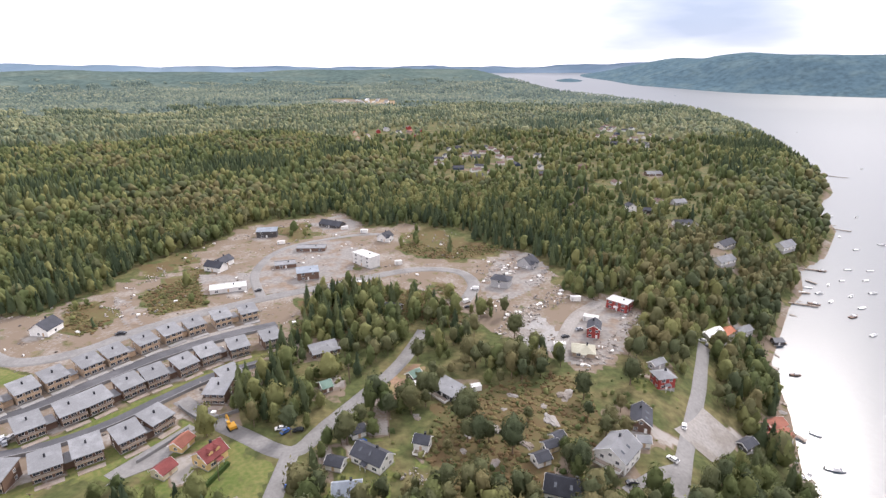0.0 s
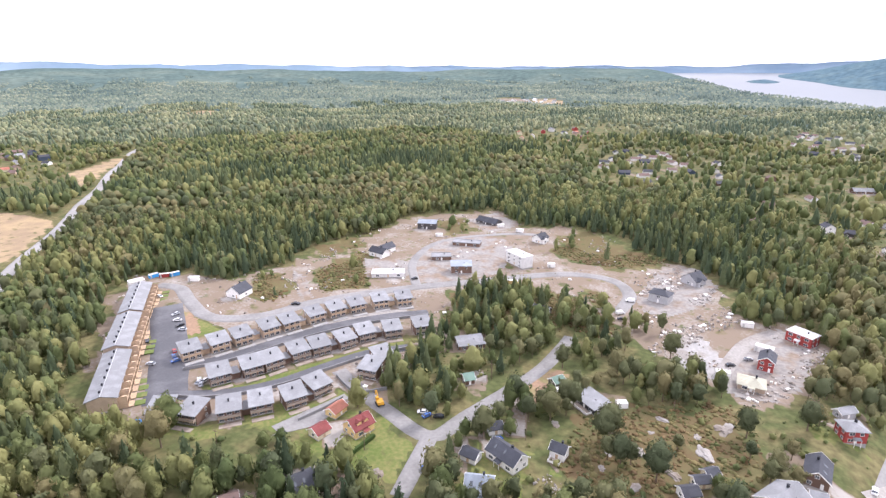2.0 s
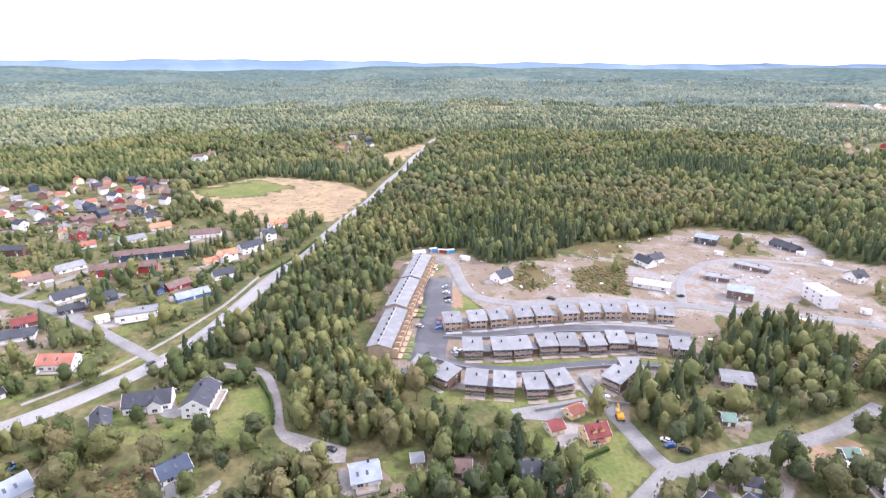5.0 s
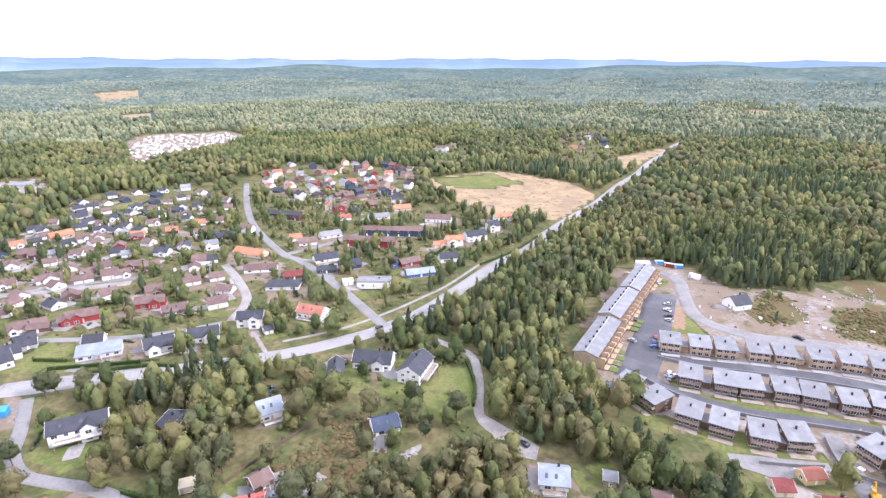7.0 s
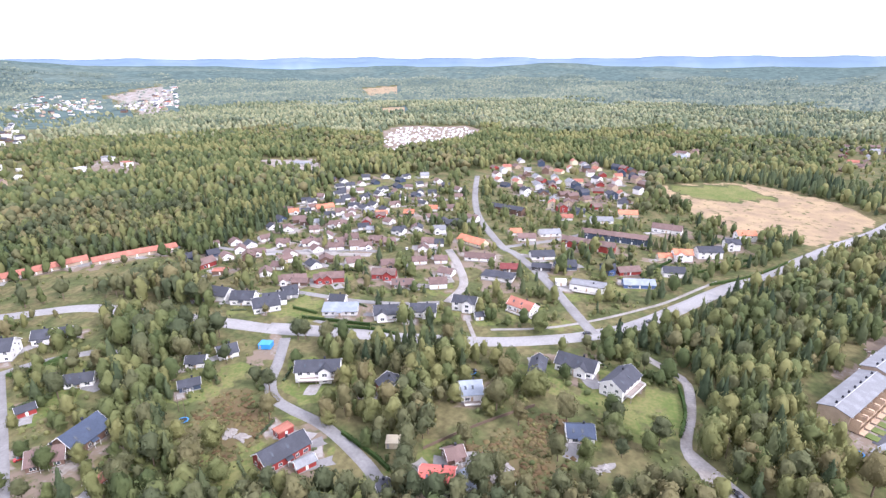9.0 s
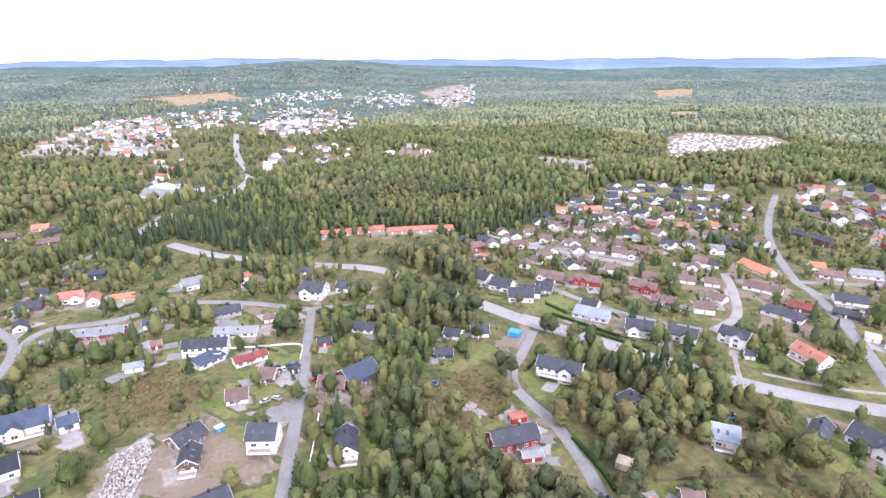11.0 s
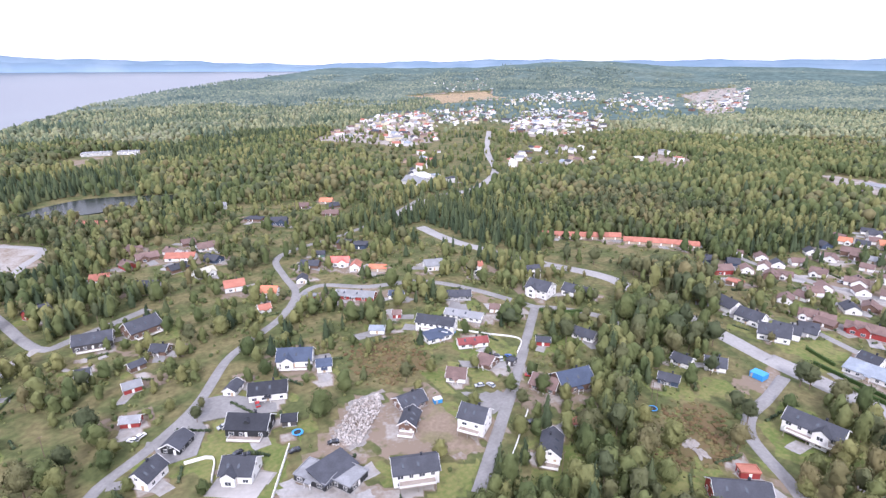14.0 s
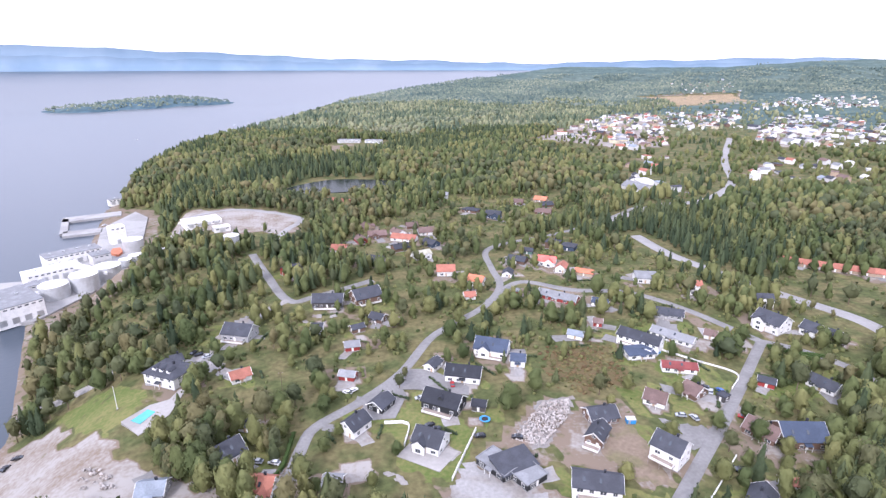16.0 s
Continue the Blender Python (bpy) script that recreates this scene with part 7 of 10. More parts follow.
house(-341.5, -164.9, 100, 9.7, 6, 1, 'flat', 'brown', 'terracotta', name='garage', category='garage', chimney=0, fine=False)
house(-355.6, -182.0, 150, 12.4, 8, 1.5, 'gable', 'red', 'brown', fine=False)
house(-294.6, 0.7, 75, 13.5, 9, 2, 'gable', 'white', 'slate', wing=1)
house(-281.2, 8.3, 104, 4.6, 5, 1, 'gable', 'white', 'slate', name='garage', category='garage', chimney=0)
house(-292.4, 33.8, 48, 16.0, 9, 1.5, 'gable', 'white', 'terracotta', deck=True)
house(-338.7, 22.5, 71, 20.4, 11, 1, 'hip', 'white', 'slate', fine=False)
house(-370.4, 11.0, 79, 21.2, 8, 1, 'gable', 'white', 'brown', fine=False)
house(-351.3, 30.5, 86, 11.9, 8, 1, 'gable', 'brown', 'red', fine=False)
house(-375.7, 55.4, 97, 16.4, 10, 1, 'gable', 'white', 'slate', fine=False)
house(-356.8, 68.8, 93, 13.9, 10, 1, 'gable', 'navy', 'slate', fine=False)
house(-352.9, 52.3, 79, 12.3, 6, 1, 'gable', 'dark', 'slate', name='garage', category='garage', chimney=0, fine=False)
house(-321.6, 77.2, 69, 20.8, 10, 1.5, 'flat', 'white', 'grey', deck=True, fine=False)
house(-328.2, 61.5, 84, 6.5, 6, 1, 'flat', 'white', 'white', name='garage', category='garage', chimney=0, fine=False)
house(-349.6, 96.0, 86, 9.2, 8, 1.5, 'gable', 'blue', 'slate', fine=False)
house(-349.8, 109.5, 101, 15.0, 8, 1, 'gable', 'red', 'brown', fine=False)
house(-326.6, 109.7, 88, 18.9, 8, 1, 'gable', 'blue', 'steel', fine=False)
house(-348.7, 139.1, 84, 13.5, 8, 1.5, 'gable', 'white', 'slate', fine=False)
house(-394.1, 180.8, 91, 17.3, 10, 2, 'gable', 'white', 'slate', fine=False)
house(-386.6, 158.8, 86, 13.2, 9, 2, 'gable', 'white', 'orange', fine=False)
house(-386.2, 146.0, 92, 9.7, 7, 1, 'gable', 'cream', 'orange', fine=False)
house(-411.8, 205.5, 85, 10.4, 9, 2, 'gable', 'white', 'slate', fine=False)
house(-432.4, 225.3, 90, 14.3, 9, 2, 'gable', 'white', 'orange', fine=False)
house(-403.7, 6.3, 48, 24.0, 10, 1, 'gable', 'cream', 'orange', fine=False)
house(-434.9, 41.4, 97, 9.0, 8, 1, 'gable', 'white', 'orange', fine=False)
house(-419.6, 49.1, 88, 13.7, 9, 1, 'gable', 'white', 'brown', fine=False)
house(-436.7, 69.4, 100, 16.8, 9, 1, 'gable', 'white', 'grey', fine=False)
house(-487.8, 91.3, 86, 12.3, 8, 1, 'gable', 'white', 'terracotta', fine=False)
house(-478.5, 121.5, 91, 18.8, 9, 1, 'gable', 'white', 'grey', fine=False)
house(-499.2, 150.4, 84, 16.7, 9, 1, 'gable', 'cream', 'orange', fine=False)
house(-452.1, 170.5, 62, 23.7, 9, 1.5, 'gable', 'white', 'brown', fine=False)
house(-10, -555, 148, 26, 8, 1, 'gable', 'red', 'terracotta', fine=False, name='barn', category='barn', chimney=0)
house(-5, -398, 165, 11, 8, 1.5, 'gable', 'white', 'terracotta', fine=False)
house(-29, -373, 150, 13, 8, 1, 'gable', 'grey', 'slate', fine=False)
house(-119, -563, 160, 11, 8, 1.5, 'gable', 'white', 'grey', fine=False)
house(-133, -498, 140, 15, 9, 1, 'hip', 'brown', 'slate', fine=False)
house(-149, -477, 150, 14, 9, 1.5, 'gable', 'navy', 'slate', fine=False)
house(-189, -526, 150, 13, 9, 1, 'gable', 'brown', 'brown', fine=False)
house(-219, -535, 140, 13, 9, 1, 'gable', 'tan', 'orange', fine=False)
house(-203, -488, 150, 15, 9, 1, 'gable', 'brown', 'brown', fine=False)
# estate houses
house(-331, -114, 102, 10, 7.5, 1.0, 'gable', 'white', 'brown', fine=False)
house(-331, -107, 109, 7, 8.5, 1.0, 'gable', 'brown', 'brown', fine=False)
house(-333, -92, 101, 13, 8.5, 1.0, 'gable', 'red', 'brown', fine=False)
house(-310, -108, 122, 9, 8.5, 1.0, 'gable', 'dark', 'slate', fine=False)
house(-295, -112, 107, 13, 8.5, 1.5, 'gable', 'white', 'slate', fine=False)
house(-326, -17, 100, 11, 8.0, 1.5, 'gable', 'white', 'brown', fine=False)
house(-345, -12, 65, 10, 8.0, 1.0, 'gable', 'white', 'brown', fine=False)
house(-361, -54, 102, 9, 8.5, 1.0, 'gable', 'tan', 'brown', fine=False)
house(-372, -101, 196, 10, 7.5, 1.0, 'gable', 'brown', 'brown', fine=False)
house(-363, -79, 118, 10, 8.0, 1.5, 'gable', 'white', 'brown', fine=False)
house(-371, -131, 137, 9, 8.5, 1.0, 'gable', 'white', 'brown', fine=False)
house(-410, -122, 112, 13, 7.5, 1.0, 'gable', 'white', 'brown', fine=False)
house(-399, -99, 103, 11, 8.0, 1.0, 'gable', 'white', 'brown', fine=False)
house(-410, -144, 102, 10, 8.0, 1.0, 'gable', 'white', 'brown', fine=False)
house(-398, -76, 105, 9, 7.5, 1.0, 'gable', 'white', 'brown', fine=False)
house(-415, -90, 105, 10, 8.5, 1.5, 'gable', 'white', 'brown', fine=False)
house(-426, -112, 191, 9, 8.0, 1.0, 'gable', 'white', 'brown', fine=False)
house(-445, -128, 99, 8, 7.5, 1.0, 'gable', 'white', 'brown', fine=False)
house(-453, -156, 129, 9, 7.5, 1.0, 'gable', 'white', 'brown', fine=False)
house(-472, -149, 108, 11, 7.5, 1.5, 'gable', 'brown', 'brown', fine=False)
house(-464, -131, 104, 8, 8.0, 1.0, 'gable', 'white', 'grey', fine=False)
house(-458, -108, 104, 9, 8.0, 1.0, 'gable', 'white', 'brown', fine=False)
house(-437, -77, 94, 9, 7.5, 1.0, 'gable', 'white', 'grey', fine=False)
house(-461, -86, 183, 9, 7.5, 1.0, 'gable', 'red', 'brown', fine=False)
house(-435, -54, 121, 9, 7.5, 1.0, 'gable', 'white', 'slate', fine=False)
house(-406, -59, 105, 9, 8.5, 1.0, 'gable', 'brown', 'brown', fine=False)
house(-439, -39, 179, 10, 7.5, 1.0, 'gable', 'white', 'slate', fine=False)
house(-432, -21, 97, 10, 7.5, 1.5, 'gable', 'white', 'grey', fine=False)
house(-400, -21, 96, 9, 8.0, 1.0, 'gable', 'white', 'slate', fine=False)
house(-389, -31, 183, 7, 7.5, 1.0, 'gable', 'white', 'brown', fine=False)
house(-366, -32, 99, 10, 7.5, 1.0, 'gable', 'white', 'brown', fine=False)
house(-367, -17, 97, 9, 7.5, 1.0, 'gable', 'white', 'brown', fine=False)
house(-489, -77, 101, 10, 7.5, 1.0, 'gable', 'white', 'orange', fine=False)
house(-509, -135, 126, 17, 8.0, 1.5, 'gable', 'tan', 'orange', fine=False)
house(-493, -116, 107, 9, 8.0, 1.5, 'gable', 'white', 'brown', fine=False)
house(-498, -91, 125, 9, 7.5, 1.0, 'gable', 'dark', 'grey', fine=False)
house(-494, -52, 90, 9, 8.5, 1.0, 'gable', 'dark', 'orange', fine=False)
house(-479, -30, 110, 10, 8.5, 1.0, 'gable', 'white', 'brown', fine=False)
house(-458, -11, 111, 14, 8.5, 1.0, 'gable', 'dark', 'slate', fine=False)
house(-501, -151, 108, 9, 8.0, 1.0, 'gable', 'white', 'slate', fine=False)
house(-503, -168, 78, 9, 7.5, 1.5, 'gable', 'brown', 'brown', fine=False)
house(-521, -109, 98, 10, 8.0, 1.0, 'gable', 'white', 'slate', fine=False)
house(-541, -162, 114, 9, 7.5, 1.0, 'gable', 'white', 'slate', fine=False)
house(-533, -71, 117, 10, 8.5, 1.0, 'gable', 'white', 'brown', fine=False)
house(-543, -44, 65, 10, 7.5, 1.0, 'gable', 'white', 'slate', fine=False)
house(-523, -15, 106, 9, 8.5, 1.0, 'gable', 'white', 'brown', fine=False)
house(-573, -135, 127, 12, 8.0, 1.5, 'gable', 'white', 'slate', fine=False)
house(-574, -104, 196, 10, 8.0, 1.0, 'gable', 'navy', 'slate', fine=False)
house(-475, 7, 59, 10, 7.5, 1.5, 'gable', 'white', 'brown', fine=False)
house(-560, -152, 81, 9, 8.5, 1.0, 'gable', 'white', 'brown', fine=False)
house(-622, -133, 106, 10, 8.0, 1.5, 'gable', 'white', 'slate', fine=False)
house(-610, -94, 125, 11, 8.0, 1.0, 'gable', 'white', 'slate', fine=False)
house(-623, -64, 76, 10, 7.5, 1.0, 'gable', 'white', 'brown', fine=False)
house(-588, -36, 89, 9, 8.5, 1.5, 'gable', 'white', 'slate', fine=False)
house(-655, -162, 86, 9, 8.5, 1.0, 'gable', 'brown', 'slate', fine=False)
house(-668, -123, 104, 10, 8.0, 1.5, 'gable', 'white', 'slate', fine=False)
house(-676, -74, 122, 10, 7.5, 1.0, 'gable', 'white', 'slate', fine=False)
house(-680, -51, 92, 10, 8.5, 1.5, 'gable', 'white', 'grey', fine=False)
house(-631, -23, 94, 9, 8.0, 1.0, 'gable', 'dark', 'slate', fine=False)
house(-574, -7, 93, 8, 8.0, 1.0, 'gable', 'white', 'brown', fine=False)
house(-411, -97, 128, 10, 8.0, 1.0, 'gable', 'white', 'brown', fine=False)
house(-398, -83, 101, 10, 8.5, 1.5, 'gable', 'white', 'brown', fine=False)
house(-411, -121, 204, 12, 8.5, 1.0, 'gable', 'white', 'brown', fine=False)
house(-413, -145, 102, 9, 7.5, 1.0, 'gable', 'white', 'brown', fine=False)
house(-424, -164, 136, 9, 7.5, 1.0, 'gable', 'white', 'brown', fine=False)
house(-386, -155, 119, 9, 7.5, 1.0, 'gable', 'white', 'brown', fine=False)
house(-391, -171, 200, 9, 7.5, 1.5, 'gable', 'white', 'brown', fine=False)
house(-356, -130, 78, 8, 8.0, 1.0, 'gable', 'white', 'brown', fine=False)
house(-342, -134, 198, 9, 8.0, 1.0, 'gable', 'white', 'brown', fine=False)
house(-375, -159, 198, 9, 8.0, 1.5, 'gable', 'brown', 'brown', fine=False)
house(-411, -70, 82, 9, 8.5, 1.0, 'gable', 'brown', 'brown', fine=False)
house(-431, -54, 67, 10, 8.5, 1.0, 'gable', 'white', 'slate', fine=False)
house(-440, -41, 179, 9, 7.5, 1.0, 'gable', 'white', 'brown', fine=False)
house(-399, -28, 86, 9, 8.5, 1.5, 'gable', 'white', 'brown', fine=False)
house(-455, -113, 73, 9, 8.5, 1.0, 'gable', 'white', 'brown', fine=False)
house(-446, -86, 102, 9, 8.5, 1.0, 'gable', 'white', 'slate', fine=False)
house(-449, -152, 191, 8, 8.5, 1.0, 'gable', 'white', 'brown', fine=False)
house(-465, -141, 83, 8, 8.0, 1.5, 'gable', 'brown', 'brown', fine=False)
house(-487, -125, 107, 9, 7.5, 1.0, 'gable', 'white', 'slate', fine=False)
house(-495, -106, 191, 9, 7.5, 1.0, 'gable', 'white', 'brown', fine=False)
house(-483, -77, 100, 9, 8.0, 1.0, 'gable', 'red', 'brown', fine=False)
house(-495, -52, 187, 9, 8.5, 1.0, 'gable', 'white', 'brown', fine=False)
house(-518, -32, 92, 10, 8.5, 1.0, 'gable', 'white', 'orange', fine=False)
house(-461, -18, 187, 9, 8.5, 1.0, 'gable', 'white', 'slate', fine=False)
house(-536, -126, 103, 10, 8.0, 1.0, 'gable', 'white', 'slate', fine=False)
house(-531, -154, 126, 9, 8.0, 1.5, 'gable', 'white', 'slate', fine=False)
house(-500, -163, 114, 9, 8.0, 1.0, 'gable', 'white', 'orange', fine=False)
house(-564, -108, 126, 10, 7.5, 1.0, 'gable', 'white', 'slate', fine=False)
house(-580, -79, 121, 9, 7.5, 1.0, 'gable', 'dark', 'slate', fine=False)
house(-598, -50, 182, 9, 7.5, 1.0, 'gable', 'white', 'slate', fine=False)
house(-604, 67, 90, 9, 7.5, 1.0, 'gable', 'white', 'slate', fine=False)
for k in range(5):
    house(-402.4 + 3.17 * (k - 2.0), 94.2 + 7.28 * (k - 2.0), 66, 7.8, 8, 2, 'gable', 'red', 'brown', fine=False, name='row_house', category='house')
for k in range(6):
    house(-427.3 + 3.04 * (k - 2.5), 120.9 + 8.24 * (k - 2.5), 70, 8.6, 8, 2, 'gable', 'navy', 'brown', fine=False, name='row_house', category='house')
for k in range(4):
    house(-511.1 + 5.23 * (k - 1.5), 40.7 + 7.03 * (k - 1.5), 53, 8.6, 8, 2, 'gable', 'brown', 'slate', fine=False, name='row_house', category='house')
for k in range(7):
    house(-342.1 + -6.63 * (k - 3.0), -295.3 + 6.08 * (k - 3.0), 137, 8.8, 8, 1, 'gable', 'tan', 'terracotta', fine=False, name='row_house', category='house')
for k in range(7):
    house(-377.9 + -5.48 * (k - 3.0), -245.0 + 5.92 * (k - 3.0), 133, 7.9, 8, 1, 'gable', 'tan', 'terracotta', fine=False, name='row_house', category='house')
# terraces
terrace_unit(-187.6, 193.6, 53, 'tan', True, True)
terrace_unit(-179.4, 204.3, 54, 'tan', False, True)
terrace_unit(-172.8, 213.6, 55, 'tan', True, True)
terrace_unit(-164.7, 225.6, 55, 'tan', False, True)
terrace_unit(-158.0, 234.6, 54, 'tan', True, True)
terrace_unit(-149.4, 246.7, 54, 'tan', False, True)
terrace_unit(-141.8, 256.8, 50, 'tan', True, True)
terrace_unit(-133.3, 265.9, 45, 'tan', False, True)
terrace_unit(-122.6, 275.8, 38, 'tan', True, True)
terrace_unit(-110.7, 283.8, 34, 'tan', False, True)
terrace_unit(-160.4, 180.1, 47, 'brown', True, False)
terrace_unit(-150.7, 190.4, 48, 'brown', False, False)
terrace_unit(-144.7, 197.7, 54, 'brown', True, False)
terrace_unit(-137.3, 209.0, 53, 'brown', False, False)
terrace_unit(-130.1, 217.0, 47, 'brown', True, False)
terrace_unit(-121.0, 226.7, 52, 'brown', False, False)
terrace_unit(-114.4, 236.8, 44, 'brown', True, False)
terrace_unit(-102.3, 244.6, 34, 'brown', False, False)
terrace_unit(-88.9, 253.9, 35, 'brown', False, False)
terrace_unit(-139.0, 159.0, 37, 'brown', True, False)
terrace_unit(-129.2, 166.4, 38, 'brown', False, False)
terrace_unit(-118.9, 174.4, 49, 'brown', True, False)
terrace_unit(-113.4, 184.7, 61, 'brown', False, False)
terrace_unit(-164.5, 150.4, 21, 'brown', False, False)
terrace_unit(-151.5, 153.1, 3, 'brown', False, False)
terrace_unit(-96.4, 204.8, -3, 'brown', False, False)
terrace_unit(-96.2, 216.7, 48, 'brown', False, False)
long_terrace(-202.8, 161.8, 128, 42.5, 11)
long_terrace(-229.9, 195.7, 127, 40.2, 11)
long_terrace(-257.0, 231.6, 127, 42.9, 11)
# districts seen from afar, house by house
DISTRICTS = []
DISTRICTS.append(('estate houses on the rise', 21.5, 9, 'mixed', [(-746, 35.5), (-797, 86.4), (-779, 140.1), (-763, 199.4), (-680, 226.9), (-579, 183.9), (-494, 143.7), (-495, 92.3), (-571, 75.6), (-573, 46.0)]))
DISTRICTS.append(('estate houses by the wood', 27, 8, 'white', [(-562, -157.2), (-677, -144.4), (-687, -88.6), (-683, -23.9), (-633, 4.3), (-514, -12.6), (-520, -68.1), (-504, -120.2)]))
DISTRICTS.append(('town houses', 30, 13, 'town', [(-768, -898), (-1254, -1354), (-1401, -1314), (-1258, -1048), (-983, -811), (-826, -794)]))
DISTRICTS.append(('town houses', 34, 11, 'town', [(-520, -629), (-689, -707), (-747, -607), (-630, -506), (-533, -538)]))
DISTRICTS.append(('town halls', 34, 26, 'shed', [(-317, -536), (-350, -589), (-395, -578), (-358, -515)]))
DISTRICTS.append(('town halls', 40, 34, 'shed', [(-796, -895), (-921, -1009), (-1014, -997), (-883, -863)]))
DISTRICTS.append(('hillside town houses', 36, 10, 'town', [(-697, -1062), (-1022, -1541), (-1244, -1500), (-852, -1017)]))
DISTRICTS.append(('hillside houses', 70, 10, 'town', [(-1760, -2684), (-2061, -2603), (-1756, -2101), (-1544, -2180)]))
DISTRICTS.append(('estate houses', 19, 8, 'white', [(-379, -215.8), (-453, -179.6), (-527, -158.9), (-586, -98.8), (-453, -42.3), (-394, -49.5), (-355, -109.4), (-346, -156.3)]))
DISTRICTS.append(('town houses', 32, 15, 'town', [(-397, -1009), (-827, -1493), (-946, -1423), (-569, -845), (-472, -840), (-514, -940)]))
DISTRICTS.append(('town houses', 40, 11, 'town', [(-428, -760), (-541, -801), (-456, -659), (-366, -513), (-326, -547)]))
DISTRICTS.append(('town houses', 46, 20, 'town', [(-912, -1056), (-1100, -1148), (-988, -923), (-816, -795), (-762, -810)]))
DISTRICTS.append(('hillside town houses', 40, 10, 'town', [(-1275, -1490), (-1816, -1922), (-2083, -1777), (-1768, -1500), (-1406, -1375)]))
DISTRICTS.append(('hillside town houses', 42, 12, 'town', [(-773, -1137), (-1053, -1423), (-1132, -1383), (-892, -1084), (-775, -1059)]))
DISTRICTS.append(('town houses', 36, 10, 'town', [(-544, -647), (-648, -694), (-622, -634), (-491, -543)]))
DISTRICTS.append(('hillside town houses', 45, 12, 'town', [(-1539, -1311), (-2226, -1740), (-2182, -1435), (-1661, -1099), (-1427, -1132)]))
DISTRICTS.append(('town houses', 45, 17, 'town', [(-1720, -1109), (-2999, -1552), (-1854, -952), (-1620, -988)]))
DISTRICTS.append(('town houses', 40, 15, 'town', [(-717, -522), (-795, -531), (-775, -469), (-710, -439)]))
DISTRICTS.append(('roadside houses', 34, 11, 'mixed', [(-717, 463), (-961, 637), (-936, 700), (-777, 607), (-732, 519)]))
DISTRICTS.append(('roadside houses', 34, 11, 'town', [(-810, 286), (-901, 329), (-876, 382), (-787, 344)]))
DISTRICTS.append(('hamlet houses', 44, 10, 'mixed', [(-219.3, 1112), (-109.3, 1286), (-30.6, 1249), (-47.4, 1055), (-142.5, 1042)]))
DISTRICTS.append(('hamlet houses', 34, 11.5, 'white', [(-19.8, 789), (16.0, 993), (114.2, 967), (173.1, 862), (138.3, 762), (76.3, 772), (44.4, 649)]))
DISTRICTS.append(('hamlet houses', 40, 11.5, 'white', [(293, 1108), (384, 1383), (437, 1331), (428, 1037), (379, 938), (326, 1014)]))
DISTRICTS.append(('hamlet houses', 60, 8, 'mixed', [(123.3, 718), (215.3, 787), (220.6, 649), (248.3, 514), (209.9, 438), (140.5, 497), (106.9, 580)]))
DISTRICTS.append(('large sheds', 34, 24, 'shed', [(-743, -275), (-808, -290), (-799, -214.9), (-739, -199.5)]))
DISTRICTS.append(('valley houses', 31, 9.5, 'brown', [(-7.1, -481), (-75.5, -476), (-99.9, -407), (-57.5, -371), (-11.8, -396)]))
DISTRICTS.append(('valley houses', 44, 12, 'brown', [(-114.8, -500), (-140.0, -533), (-180.1, -525), (-251, -559), (-227.7, -492), (-164.3, -478)]))
DISTRICTS.append(('valley houses', 36, 11, 'brown', [(-23.2, -425), (-44.9, -458), (-85.6, -463), (-81.2, -415), (-48.8, -412)]))
DISTRICTS.append(('farm buildings', 40, 14, 'shed', [(-478, 2417), (-226.1, 2420), (-208.5, 2225), (-446, 2308)]))

# ---- vehicles ----
car(-51.8, 151.6, 209, 'blue')
car(-50.0, 149.2, 103, 'black')
car(-63.9, 182.5, 195, 'white')
car(-61.4, 180.7, 53, 'blue')
car(-56.7, 181.4, 191, 'black')
car(-31.0, 173.9, 50, 'blue')
car(55.9, 154.3, 176, 'white')
car(64.1, 152.6, 10, 'black')
car(98.2, 190.5, 66, 'white')
car(83.4, 166.0, 125, 'white')
car(143.4, 273.6, 170, 'white')
car(145.2, 271.5, 65, 'black')
car(-165.8, 177.2, 85, 'white')
car(-167.3, 175.2, 89, 'silver')
car(20.2, 328.8, 181, 'white', True)
car(14.6, 299.8, 182, 'black')
car(63.9, 259.6, 21, 'black')
car(-116.5, 320.0, 210, 'black')
car(22.2, 303.7, 148, 'white', True)
car(73.3, 268.0, 21, 'silver')
car(-197.8, 194.1, 140, 'red')
car(-194.6, 190.2, 140, 'blue')
car(-190.7, 186.9, 235, 'blue')
car(-168.6, 176.6, 134, 'white')
car(-165.6, 174.0, 128, 'silver')
car(-219.9, 221.7, 196, 'white')
car(-214.1, 217.0, 241, 'black')
car(-209.7, 213.6, 196, 'silver')
car(-226.2, 227.5, 243, 'silver')
car(-168.8, 260.2, 180, 'black')
car(-149.1, 90.1, 200, 'black')
car(-365.7, 230.3, 90, 'white', True)
car(-200.0, 181.2, 189, 'silver')
car(-217.8, 197.9, 132, 'black')
car(-255.6, 246.3, 184, 'white')
car(-50.6, 150.6, 163, 'blue')
car(14.1, 307.9, 42, 'white', True)
car(-277.1, 101.5, 114, 'black')
car(-170.0, 260.0, 216, 'black')
car(-215.5, 69.4, 259, 'black')
car(-223.0, 4.0, 268, 'black')
car(-221.4, 121.5, 205, 'silver')
car(-381.5, -63.3, -170, 'white')
car(-406.7, -128.9, -217, 'silver')
car(-392.4, -43.7, -173, 'white')
car(-263.8, 64.9, 116, 'black')
car(-160.6, -177.3, -80, 'blue')
car(-158.8, -174.7, -138, 'black')
car(-137.5, -162.7, -82, 'silver')
car(-149.8, -22.5, -227, 'black')
car(-134.5, -133.0, -182, 'black')
car(-157.3, -159.1, -40, 'red')
